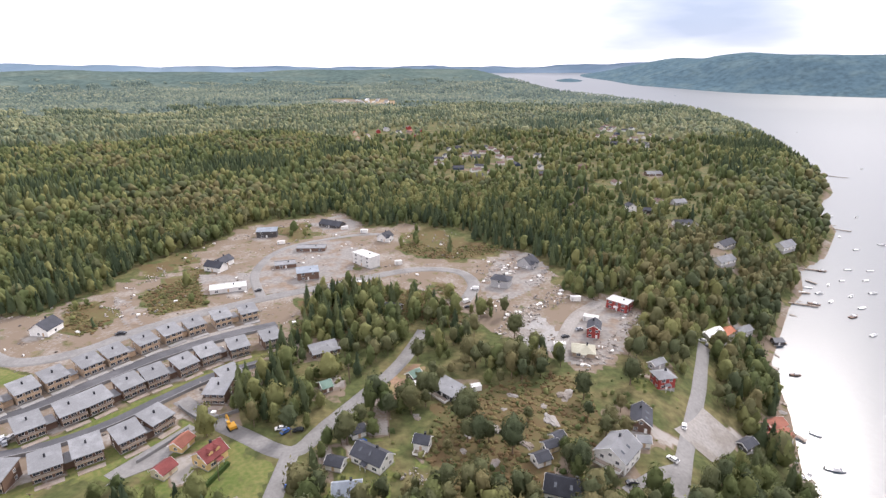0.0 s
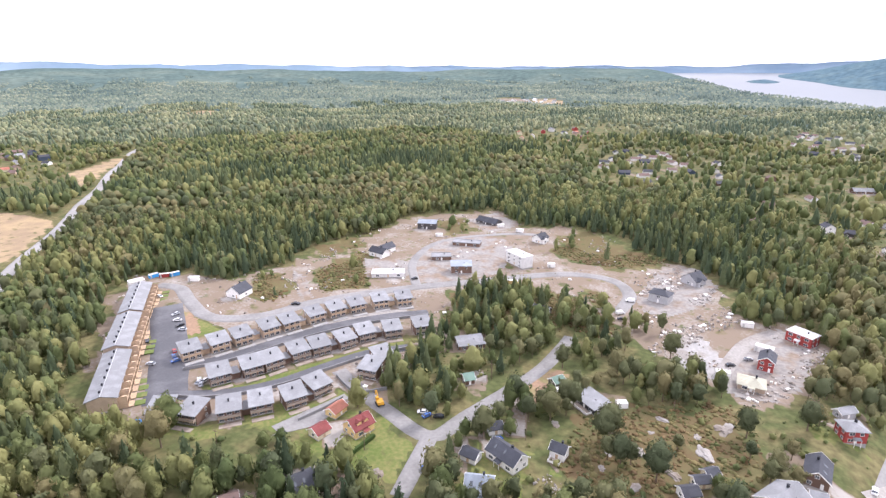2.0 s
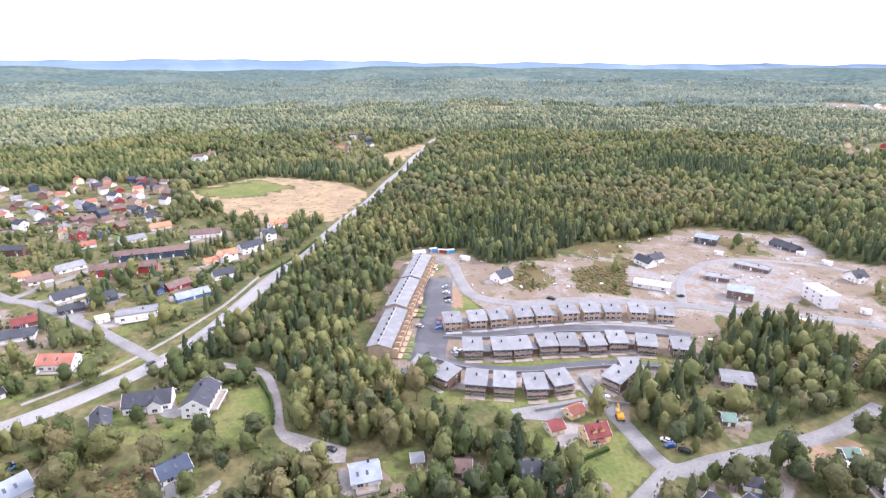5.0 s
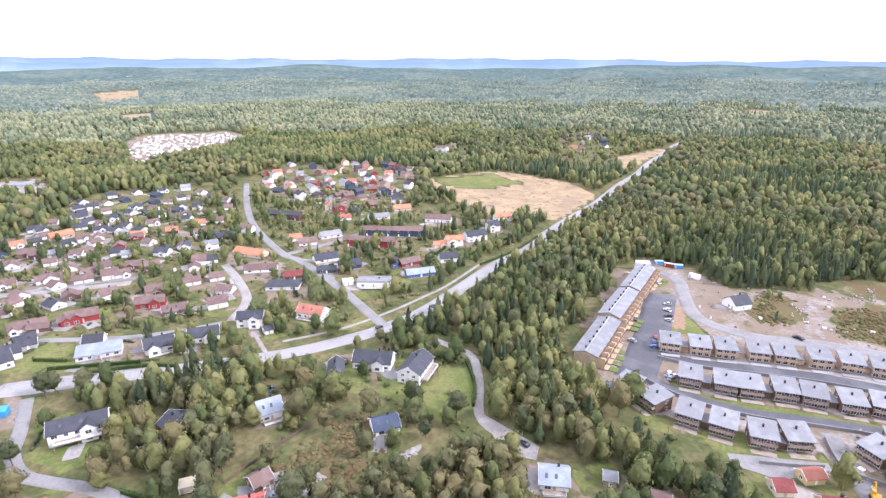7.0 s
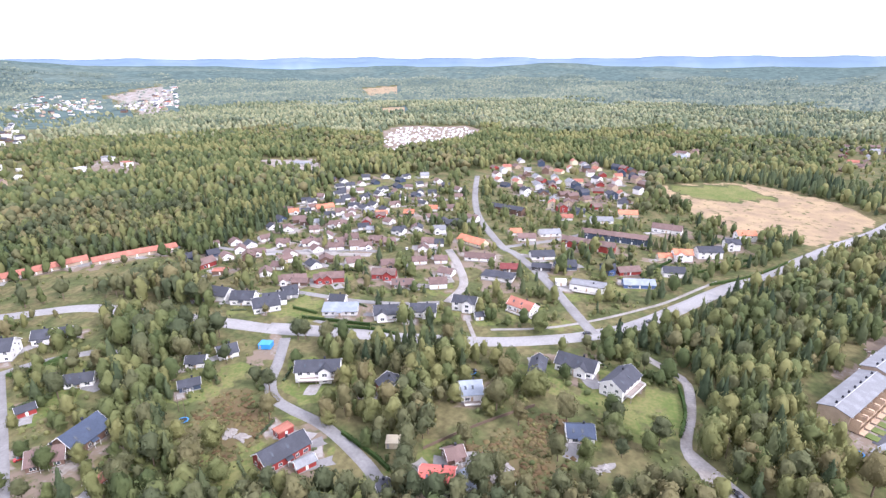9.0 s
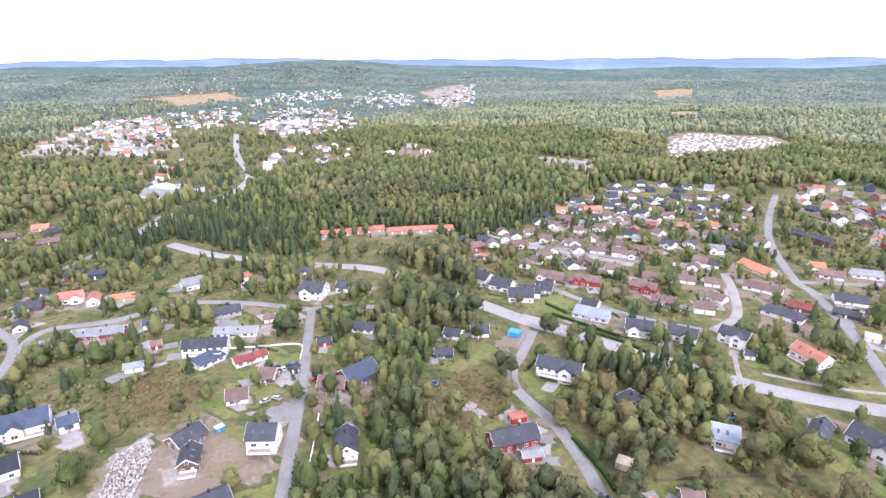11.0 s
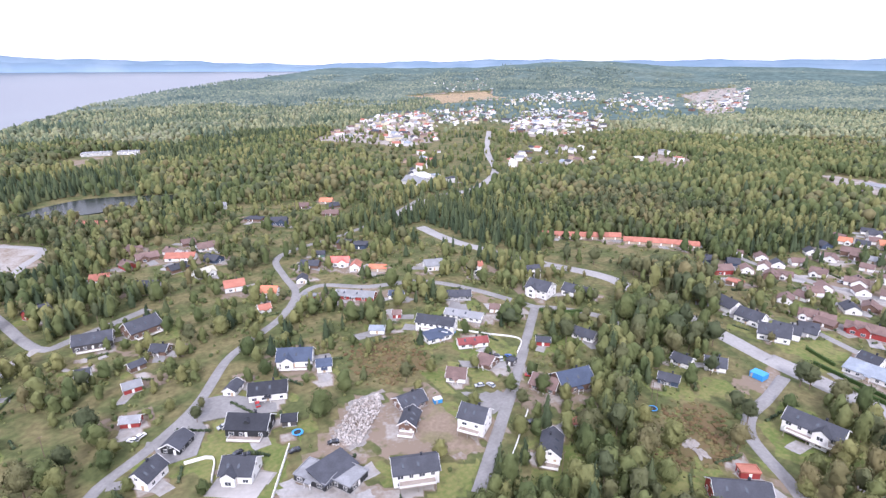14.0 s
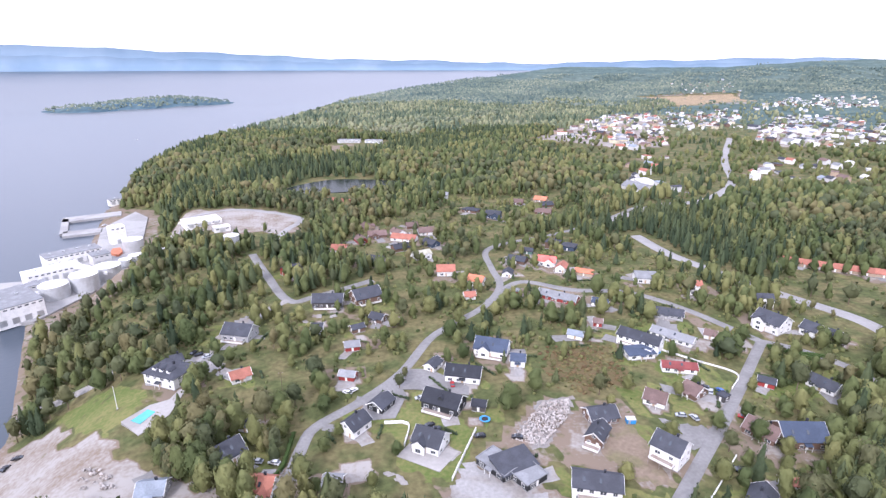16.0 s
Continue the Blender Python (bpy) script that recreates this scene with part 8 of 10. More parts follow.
car(-523.9, -26.9, -184, 'white')
car(-396.0, -116.7, -115, 'white')
car(-397.8, -94.4, -82, 'silver')
car(-397.8, -76.5, -227, 'black')
car(-48.0, -206.8, -98, 'red')
car(-32.2, -199.3, 5, 'silver')
car(-4.7, -211.1, -149, 'white')
car(-2.1, -210.0, -42, 'white')
car(-32.7, -180.0, -156, 'black')
car(-133.2, -165.2, -22, 'silver')
car(-131.6, -135.1, -179, 'black')
car(-153.6, -215.1, -36, 'black')
car(-155.5, -181.2, -39, 'black')
car(-156.1, -177.7, -126, 'silver')
car(-64.0, -165.9, -21, 'black')
car(-50.3, -169.5, -6, 'black')
car(31.4, -172.1, -18, 'silver')
car(25.3, -170.2, -26, 'white')
car(69.9, -259.9, -120, 'black')
car(67.4, -257.7, 19, 'black')
car(63.2, -254.6, 22, 'silver')
car(140.2, -222.8, -103, 'black')
car(137.2, -227.0, 4, 'black')
car(-34.4, -177.2, -14, 'black')
car(219.5, -582.4, -20, 'white')
car(237.4, -628.5, 34, 'white')
car(138.7, -539.5, -27, 'white', True)
car(120.4, -491.2, 31, 'silver')
# boats and jetties
boat(168.5, 194.7, -21, 8, True, False)
boat(175.3, 218.4, -46, 5, False, False)
boat(155.4, 191.7, 57, 9, True, False)
boat(284.1, 346.7, 25, 9, True, True)
boat(277.2, 318.8, 19, 6, True, False)
boat(270.4, 368.2, -34, 8, True, True)
boat(197.7, 271.0, -5, 6, True, True)
boat(320.9, 436.1, -2, 7, True, True)
boat(344.5, 438.7, -13, 6, False, False)
boat(285.7, 399.2, -27, 6, False, False)
boat(287.1, 387.8, 0, 6, True, False)
boat(285.8, 372.7, 37, 6, False, False)
boat(307.6, 382.5, 32, 6, True, False)
boat(300.3, 361.0, 15, 7, False, False)
boat(390.1, 492.8, 6, 6, False, False)
boat(473.8, 610.2, 37, 6, True, False)
boat(328.0, 387.6, 4, 7, True, False)
boat(275.9, 390.2, -50, 5, False, False)
boat(361.5, 436.0, -2, 6, False, False)
boat(425.0, 507.0, -48, 7, True, False)
boat(322.3, 413.6, 7, 5, False, False)
boat(305.5, 405.5, 51, 5, False, False)
boat(341.8, 414.0, 11, 6, False, False)
boat(150.5, 189.9, -11, 6, True, False)
boat(403.0, 535.2, 55, 6, False, False)
boat(447.5, 614.5, 9, 6, False, False)
boat(252.2, -1695.4, -28, 9, True, False)
boat(425.0, -1401.7, -27, 10, True, False)
boat(218.4, -1736.5, 6, 8, True, False)
boat(279.0, -1458.4, -35, 8, True, False)
boat(706.4, 923.1, 31, 8, True, False)
boat(929.8, 1468.5, 55, 9, True, False)
jetty(187.1, 283.3, 190.6, 275.7)
jetty(163.0, 221.9, 167.1, 212.9)
jetty(300.2, 445.2, 323.1, 434.3)
jetty(252.4, 370.3, 270.4, 363.2)
jetty(414.9, 562.0, 427.5, 552.6)
jetty(604.4, 862.5, 627.0, 842.8)
jetty(208.6, 312.0, 214.6, 307.5)
jetty(171.8, 245.4, 175.7, 241.6)
jetty(147.5, 186.3, 154.6, 187.1)
jetty(270.7, 389.1, 279.5, 387.7)
jetty(293.1, 414.3, 297.1, 406.5)
jetty(181.3, 277.2, 185.1, 273.8)
# harbour works
tank(178.9, -528.7, 8.8, 11.0, z=-27.5)
tank(186.1, -437.0, 9.6, 12.0, z=-27.5)
tank(176.3, -456.9, 9.4, 11.0, z=-27.5)
tank(201.9, -424.1, 9.5, 10.0, z=-27.5)
tank(170.5, -478.9, 4.9, 8.0, z=-27.5)
tank(166.0, -489.2, 5.0, 8.0, z=-27.5)
tank(75.1, -425.6, 5.6, 12.0)
tank(209.2, -420.1, 4.1, 6.0, z=-27.5)
hall(201.2, -557.9, -148, 13, 12, 16, 'white', 'white', z=-27.5)
hall(222.1, -508.4, -144, 42, 18, 9, 'white', 'grey', z=-27.5)
hall(221.0, -467.3, -143, 38, 16, 8, 'white', 'white', z=-27.5)
hall(217.8, -397.7, -139, 28, 40, 12, 'white', 'grey', z=-27.5)
hall(112.4, -504.8, -155, 30, 20, 3.6, 'white', 'white')
hall(-42, -1010, 165, 40, 16, 5, 'pale', 'grey', label='long pale shed in a forest clearing')
hall(-85, -1003, 165, 30, 14, 5, 'white', 'grey', label='long pale shed in a forest clearing')
hall(91.0, -476.1, -157, 13, 8, 4, 'white', 'white')
hall(257.3, -728.9, -149, 16, 10, 6, 'white', 'grey', z=-27.5)
hall(158.3, -504.4, -151, 30, 8, 5, 'white', 'white', z=-27.5)
hall(196.2, -497.2, -146, 14, 14, 9, 'pale', 'grey', z=-27.5)
hall(223.0, -438.5, -141, 20, 10, 6, 'pale', 'grey', z=-27.5)
slab('quay', [(269.0, -599.3), (291.3, -663.0), (284.0, -661.5), (263.1, -604.1)], 0.1, 6.0, M_CONCRETE, 'grey concrete quay along the fjord', 'quay', kind='structure', z=-27.6)
slab('quay', [(285.3, -647.7), (292.2, -668.0), (238.6, -687.4), (232.7, -668.0)], 0.1, 6.0, M_CONCRETE, 'grey concrete quay along the fjord', 'quay', kind='structure', z=-27.6)
slab('quay', [(262.8, -590.2), (268.5, -607.3), (235.0, -617.0), (230.1, -599.2)], 0.1, 6.0, M_CONCRETE, 'grey concrete quay along the fjord', 'quay', kind='structure', z=-27.6)
slab('quay', [(215.7, -542.2), (234.6, -612.7), (221.7, -681.2), (200.3, -651.2), (174.5, -533.5), (177.3, -487.5)], 0.1, 6.0, M_CONCRETE, 'grey concrete quay along the fjord', 'quay', kind='structure', z=-27.6)
slab('quay', [(232.2, -383.8), (271.8, -462.1), (233.5, -463.6), (243.6, -523.7), (215.7, -542.2), (177.3, -487.5), (160.8, -484.0), (181.6, -420.6), (197.9, -380.8)], 0.1, 6.0, M_CONCRETE, 'grey concrete quay along the fjord', 'quay', kind='structure', z=-27.6)
slab('conveyor_bridge', [(217.4, -476.5), (221.0, -485.6), (175.3, -452.9), (172.7, -444.8)], 0.0, 2.0, WALL_M['white'], 'white enclosed conveyor bridge between halls', 'conveyor', z=-18.6)
slab('tarpaulin_heap', [(195.6, -518.3), (198.0, -531.7), (192.0, -533.8), (186.2, -521.1), (187.0, -511.8)], 2.2, 2.4, ROOF_M['orange'], 'orange covered heap beside the tanks', 'tarpaulin', z=-27.6)
# villa garden
slab('pool_terrace', [(87.0, -208.0), (79.0, -217.9), (72.0, -220.6), (69.6, -227.9), (66.7, -227.3), (69.3, -209.0), (77.5, -197.2)], 0.25, 1.5, M_PAVING, 'pale paved terrace round the pool', 'terrace', kind='structure', z=-0.01)
slab('swimming_pool', [(83.3, -207.7), (78.8, -214.6), (75.2, -212.2), (79.0, -204.7)], 0.36, 0.6, M_POOL, 'turquoise garden swimming pool beside a lawn', 'pool', z=-0.01)
pole(93.4, -223.0, 11, True)
# gardens
pole(-42.8, 217.8)
pole(-20.8, 177.5)
pole(9.4, 179.2)
pole(-184.9, -112.1)
pole(-123.2, -106.0)
pole(-254.1, 71.9)
pole(-187.9, -116.4)
pole(-77.2, 154.6)
pole(-42.0, 215.4)
pole(-129.5, 139.1)
pole(-167.5, 94.6)
pole(25.6, -219.0)
trampoline(-54.9, -179.4)
trampoline(-55.2, -179.0)
trampoline(-181.6, -111.4)
trampoline(-171.2, 143.3)
trampoline(-222.0, 3.9)
trampoline(-151.8, -212.6)
hedge([(-211.7, -202.4), (-219.2, -198.5), (-227.2, -192.6)])
hedge([(-276, -90.5), (-273, -72.8), (-269, -51.1)])
hedge([(-288, -98.9), (-282, -83.9)])
hedge([(-358, 159.5), (-369, 183.8), (-375, 201.9)])
hedge([(-332, 156.7), (-353, 192.8), (-381, 231.8)])
hedge([(-345, 116.6), (-381, 149.5)])
hedge([(-373, 173.8), (-381, 195.3), (-390, 213.8)])
hedge([(-81.4, 148.3), (-76.9, 162.5)])
hedge([(-214.0, 94.7), (-194.2, 90.2), (-178.5, 82.6)])
hedge([(-266, -70.9), (-264, -48.9), (-259, -35.6)])
hedge([(19.3, -185.7), (22.4, -167.2), (25.8, -162.2)])
hedge([(-176.1, -46.4), (-164.6, -33.0), (-156.6, -25.5)])
hedge([(-155.9, -119.4), (-146.1, -101.5), (-141.2, -96.6)])
hedge([(-210.6, -208.0), (-226.6, -186.7)])
hedge([(-208.9, -204.6), (-232.3, -191.5)])
wall_line('retaining_wall', [(-182.1, 181.9), (-167.3, 194.5), (-156.4, 209.0), (-137.0, 234.7), (-113.6, 257), (-91.2, 273)], 1.5, 0.5, M_BLOCK, 'dark grey block retaining wall along the street', 'wall', cap=1, kind='structure')
wall_line('retaining_wall', [(-168.8, 163.1), (-157.3, 165.9), (-143.3, 173.3), (-129.6, 185.6), (-117.8, 202.0), (-104.8, 218.4), (-88.5, 233.2)], 1.5, 0.5, M_BLOCK, 'dark grey block retaining wall along the street', 'wall', cap=1, kind='structure')
wall_line('retaining_wall', [(-111.0, 198.2), (-102.8, 191.6), (-95.3, 188.1), (-84.6, 194.6)], 1.5, 0.5, M_BLOCK, 'dark grey block retaining wall along the street', 'wall', cap=1, kind='structure')
wall_line('retaining_wall', [(-110.1, 163.2), (-104.0, 173.7), (-100.1, 182.6)], 1.5, 0.5, M_BLOCK, 'dark grey block retaining wall along the street', 'wall', cap=1, kind='structure')
wall_line('garden_fence', [(-49.9, -173.8), (-34.7, -148.9)], 1.6, 0.25, M_TRIM, 'long white garden fence beside a lawn', 'fence', cap=1)
wall_line('garden_fence', [(-197.1, 29.7), (-187.8, 13.4), (-178.5, -0.9), (-168.3, -14.6)], 1.3, 0.2, M_BARK, 'long dark timber fence across rough ground', 'fence', cap=1)
wall_line('garden_wall', [(-156.1, -214.4), (-166.2, -202.4), (-177.6, -188.4), (-166.9, -178.0)], 0.8, 0.35, M_TRIM, 'low white garden wall round a lawn', 'wall', cap=1)
wall_line('garden_wall', [(-138.8, -140.1), (-115.5, -123.1), (-107.2, -118.7)], 0.7, 0.35, M_TRIM, 'low white kerb wall beside a street', 'wall', cap=1)
slab('patio', [(-17.8, -165.3), (-23.5, -171.5), (-36.1, -166.5), (-40.5, -163.0), (-31.4, -154.1)], 0.2, 1.0, M_PAVING, 'pale paved patio round a white house', 'patio', kind='structure')
slab('parking_court', [(-28.9, -224.8), (-40.6, -222.2), (-55.0, -204.1), (-53.3, -197.7), (-32.6, -206.7), (-22.9, -208.9)], 0.2, 1.0, M_ASPHALT, 'grey asphalt court between houses', 'paving', kind='structure')
slab('parking_court', [(-7.8, -203.2), (-24.0, -217.2), (-27.1, -203.4), (-20.3, -188.3), (-9.0, -188.8)], 0.2, 1.0, M_ASPHALT, 'grey asphalt court before garages', 'paving', kind='structure')
slab('drive', [(-96.3, 182.3), (-99.4, 170.6), (-102.3, 162.0), (-115.0, 152.0), (-108.4, 167.1)], 0.17, 1.0, M_ASPHALT, 'dusty grey drive beside a yellow house', 'paving', kind='structure')
slab('drive', [(-173.4, 83.8), (-168.2, 85.8), (-146.4, 95.0), (-140.1, 90.0), (-148.2, 80.9), (-162.4, 82.1)], 0.17, 1.0, M_GRAVEL, 'grey gravel turning place by a wood', 'paving', kind='structure')
# building plots and yards
ground_patch('gravel_plot', [(-123.2, 338.5), (-133.4, 389.8), (-127.0, 413.0), (-104.5, 432.3), (-75.3, 424.4), (-59.1, 389.4), (-67.0, 348.5), (-92.3, 326.6), (-110.4, 314.8)], M_SITE, 'grey crushed-stone plot among half-built houses')
ground_patch('gravel_plot', [(-166.2, 349.0), (-133.0, 351.0), (-122.7, 333.5), (-122.4, 319.4), (-148.3, 313.2)], M_SITE, 'grey crushed-stone plot round a pale house')
ground_patch('gravel_plot', [(-124.9, 490.0), (-101.4, 518.8), (-70.6, 474.5), (-87.3, 440.1)], M_SITE, 'grey crushed-stone plot before a wood')
ground_patch('gravel_plot', [(24.4, 337.8), (40.3, 388.9), (65.5, 402.0), (74.7, 364.4), (62.7, 332.6), (39.8, 309.8), (26.3, 314.2)], M_SITE, 'grey crushed-stone plot round dark new houses')
ground_patch('gravel_heap_floor', [(38.7, 285.7), (56.4, 285.6), (61.9, 264.6), (56.2, 243.2), (41.6, 249.1)], M_PALE_GRAVEL, 'pale grey spread of crushed stone')
ground_patch('gravel_yard', [(56.2, 243.2), (79.0, 285.5), (95.1, 309.6), (110.0, 297.0), (96.0, 258.0), (81.0, 232.2), (60.8, 232.2)], M_SITE, 'dusty grey yard round a red house')
ground_patch('gravel_plot', [(-202.8, 310.9), (-187.8, 302.4), (-165.3, 272.2), (-171.2, 268.8)], M_SITE, 'grey crushed-stone ramp beside a heath')
ground_patch('gravel_yard', [(-32.5, -143.3), (-42.2, -159.0), (-45.8, -152.8), (-56.9, -140.0), (-66.8, -134.8), (-60.4, -131.1), (-37.3, -136.0)], M_PALE_GRAVEL, 'pale gravel yard before a black house')
ground_patch('dirt_plot', [(-91.3, -152.4), (-110.1, -168.5), (-110.9, -151.5), (-108.2, -129.9), (-95.4, -136.7)], M_DIRT, 'bare brown earth round a new white house')
ground_patch('parking_court', [(-123.5, -165.7), (-140.7, -155.4), (-126.7, -144.9), (-121.9, -148.5)], M_ASPHALT, 'grey asphalt drive beside a white house')
ground_patch('parking_court', [(72.9, -254.4), (61.4, -262.1), (53.4, -245.0), (63.4, -237.0)], M_PALE_GRAVEL, 'pale gravel parking place beside the villa')
ground_patch('bare_ground', EARTH, M_RUST_EARTH, 'bare rust-brown earth beside a road')
ground_patch('bare_ground', [(-225.1, 231.3), (-219.0, 232.3), (-209.8, 224.7), (-198.5, 214.4), (-204.8, 208.3)], M_RUST_EARTH, 'bare orange earth beside a lawn')
ground_patch('drive', [(60.7, -287.4), (43.2, -309.8), (39.3, -300.3), (47.8, -276.6)], M_ASPHALT, 'grey drive beside a grey house')
wall_line('garden_wall', [(-15.5, -185.5), (-24.6, -182.9), (-21.4, -170.3)], 1.2, 0.4, M_TRIM, 'white rendered garden wall on a slope', 'wall', cap=1)
# rocks
outcrop(19.4, 183.7, 9)
outcrop(27.8, 179.8, 7)
outcrop(29.4, 206.2, 5)
outcrop(14.7, 188.1, 4)
outcrop(9.4, 179.2, 4)
outcrop(43.1, 188.0, 8)
outcrop(24.6, 195.8, 4)
outcrop(31.7, 172.4, 6)
outcrop(52.6, 206.1, 9)
outcrop(7.3, 169.3, 4)
outcrop(41.9, 197.8, 4)
outcrop(18.2, 163.2, 5)
outcrop(11.8, 157.4, 4)
outcrop(-154.7, 10.8, 7)
outcrop(-164.3, -2.0, 6)
outcrop(-152.9, 16.3, 8)
outcrop(-159.6, 45.9, 7)
outcrop(-175.6, -90.2, 7)
outcrop(-172.7, -84.3, 5)
outcrop(-175.0, -90.3, 8)
outcrop(-173.3, -84.3, 6)
outcrop(-24.0, -174.8, 4)
outcrop(-27.9, -172.3, 4)
outcrop(-17.8, -153.0, 5)
outcrop(-14.3, -156.6, 4)
outcrop(-67.9, 144.3, 6)
outcrop(-72.6, 144.8, 5)
outcrop(-11.1, 191.0, 5)
outcrop(11.6, -292.7, 6)
outcrop(17.6, -286.5, 5)
outcrop(2.1, -291.2, 5)
outcrop(-160.2, 15.1, 7)
outcrop(-151.5, 19.3, 8)
outcrop(-160.7, 50.1, 7)
outcrop(188.6, 294.8, 5)
outcrop(186.3, 276.4, 5)
outcrop(165.8, 246.3, 5)
outcrop(168.4, 234.9, 5)
outcrop(199.5, 293.7, 5)
outcrop(242.6, 349.5, 7)
outcrop(263.5, 373.8, 7)
outcrop(301.4, 444.3, 8)
outcrop(426.2, 578.0, 8)
outcrop(524.8, 779.1, 10)
outcrop(154.9, 200.5, 5)
outcrop(152.2, 192.0, 5)
outcrop(209.7, 327.1, 4)
rubble([(-61.7, -165.8), (-82.0, -185.4), (-94.5, -186.0), (-88.4, -173.7), (-71.7, -159.6)], 300, 0.75, 1.75, 1.1, 'broad heap of pale broken rock')
ground_patch('gravel_heap_floor', [(-60.5, -165.0), (-82.0, -187.5), (-96.5, -187.5), (-89.4, -172.7), (-71.7, -158.0)], M_SITE, 'grey grit under a heap of rock')
rubble([(-206.0, 352.3), (-202.9, 374.1), (-185.1, 346.0), (-188.5, 326.5)], 30, 0.9, 2.0, 0.6, 'pale blasted rock beside a wood')
rubble([(-202.2, 295.5), (-193.7, 307.7), (-177.3, 285.1), (-188.3, 278.2)], 30, 0.9, 2.0, 0.6, 'pale blasted rock above a road')
rubble([(28.2, 258.7), (37.3, 286.5), (56.5, 285.9), (53.3, 258.4)], 30, 0.7, 1.8, 0.8, 'grey gravel and broken rock heap')
rubble([(38.6, 298.5), (58.0, 314.7), (76.9, 305.3), (65.2, 297.4)], 32, 0.9, 2.2, 0.7, 'pale broken rock along a bank')
rubble([(52.6, 339.4), (75.2, 370.8), (76.7, 347.7), (60.2, 328.6)], 30, 0.9, 2.0, 0.8, 'pale broken rock beside a new house')
rubble([(-10.3, 422.5), (-1.8, 459.4), (13.7, 437.1), (2.6, 413.4)], 32, 0.9, 2.0, 0.8, 'pale broken rock before a wood')
rubble([(91.5, -173.4), (93.0, -187.1), (80.8, -176.8), (75.1, -167.2)], 46, 0.8, 2.0, 0.8, 'pale rock debris on a sandy lot')
rubble([(-16.6, 154.7), (-10.1, 161.8), (-2.0, 154.7), (-8.6, 150.7)], 40, 0.6, 1.6, 0.5, 'white stones round a garden')
rubble([(21.4, 364.5), (51.2, 400.5), (55.7, 383.5), (27.0, 354.0)], 32, 0.9, 2.0, 0.6, 'pale broken rock along a site road')
rubble([(-147.3, -341.9), (-163.4, -329.0), (-155.6, -314.6), (-141.4, -325.4)], 30, 0.6, 1.2, 0.4, 'grey stones beside a lane')
# building site
excavator(-83.3, 183.3, 130)
site_box(-282.3, 256.7, 59, 9, 6, 6, 'white', 'site_office', 'two-storey white site office on gravel')
site_box(-255.5, 277.0, 19, 7, 3, 3, 'white', 'site_hut', 'white steel site hut on gravel')
site_box(-289.0, 277.2, 68, 6, 2.5, 2.6, 'blueish', 'container', 'blue steel container before a wood')
site_box(-281.8, 279.3, 35, 6, 2.5, 2.6, 'red', 'container', 'red steel container before a wood')
site_box(-276.7, 283.4, 60, 6, 2.5, 2.6, 'blueish', 'container', 'blue steel container before a wood')
site_box(-53.8, 335.7, 0, 8, 2.5, 2.8, 'yellow', 'site_trailer', 'yellow site trailer beside a road')
site_box(-131.4, 424.7, 14, 6, 2.5, 2.6, 'white', 'site_hut', 'white steel site hut on gravel')
site_box(-86.5, 463.5, 31, 6, 2.5, 2.8, 'white', 'site_hut', 'white steel site hut on gravel')
site_box(-32.6, 374.6, 22, 5, 3, 2.8, 'white', 'site_hut', 'white steel site hut on gravel')
site_box(80.2, 307.7, -0, 6, 3, 2.8, 'white', 'site_hut', 'white steel site hut on gravel')
site_box(82.4, 279.7, -24, 8, 4, 3, 'white', 'site_hut', 'white steel site hut on gravel')
site_box(58.8, 249.2, -5, 6, 3, 2.6, 'white', 'site_hut', 'white steel site hut on gravel')
site_box(-67.1, 448.3, -8, 6, 3, 2.8, 'white', 'site_hut', 'white steel site hut on gravel')
site_box(-242.3, -99.1, -271, 6, 5, 2.6, 'blueish', 'canopy_shed', 'bright blue covered shed on a building plot')
site_box(-111.2, -165.9, -192, 3.5, 2.5, 2, 'blueish', 'container', 'blue covered skip beside a house')
site_box(14.2, 210.6, 18, 4.5, 3, 2.4, 'white', 'pavilion', 'small white garden pavilion')
site_box(-12.0, 212.5, 0, 4.5, 3.5, 2.4, 'white', 'pavilion', 'small white garden pavilion')
site_box(-251.9, 115.7, 41, 4, 3, 2.2, 'pale', 'shed', 'small pale garden shed in a clearing')
site_box(-170.5, -25.5, -270, 6, 5, 2.6, 'cream', 'canopy_shed', 'pale covered shed among bushes')
# vehicles stored on the far gravel lot
LOT = [(-1082, -162.8), (-1237, -146.2), (-1248, -1.8), (-1189, 34.6), (-1037, -9.0), (-947, -86.8), (-892, -127.3)]
PALETTE = {
    "mixed": (("white", "brown"), ("tan", "brown"), ("brown", "brown"), ("pale", "terracotta"), ("white", "slate"), ("pale", "grey"), ("navy", "slate"), ("cream", "terracotta"), ("brown", "slate"), ("red", "brown")),
    "white": (("white", "brown"), ("white", "slate"), ("white", "slate"), ("navy", "slate"), ("white", "brown")),
    "town": (("white", "white"), ("white", "grey"), ("pale", "steel"), ("white", "slate"), ("pale", "brown"), ("cream", "grey"), ("tan", "brown"), ("white", "terracotta"), ("brown", "slate"), ("pale", "slate")),
    "shed": (("white", "white"), ("pale", "grey"), ("white", "grey")),
    "brown": (("brown", "slate"), ("red", "brown"), ("white", "brown"), ("tan", "brown"), ("navy", "slate")),
}
pick = random.Random(5)
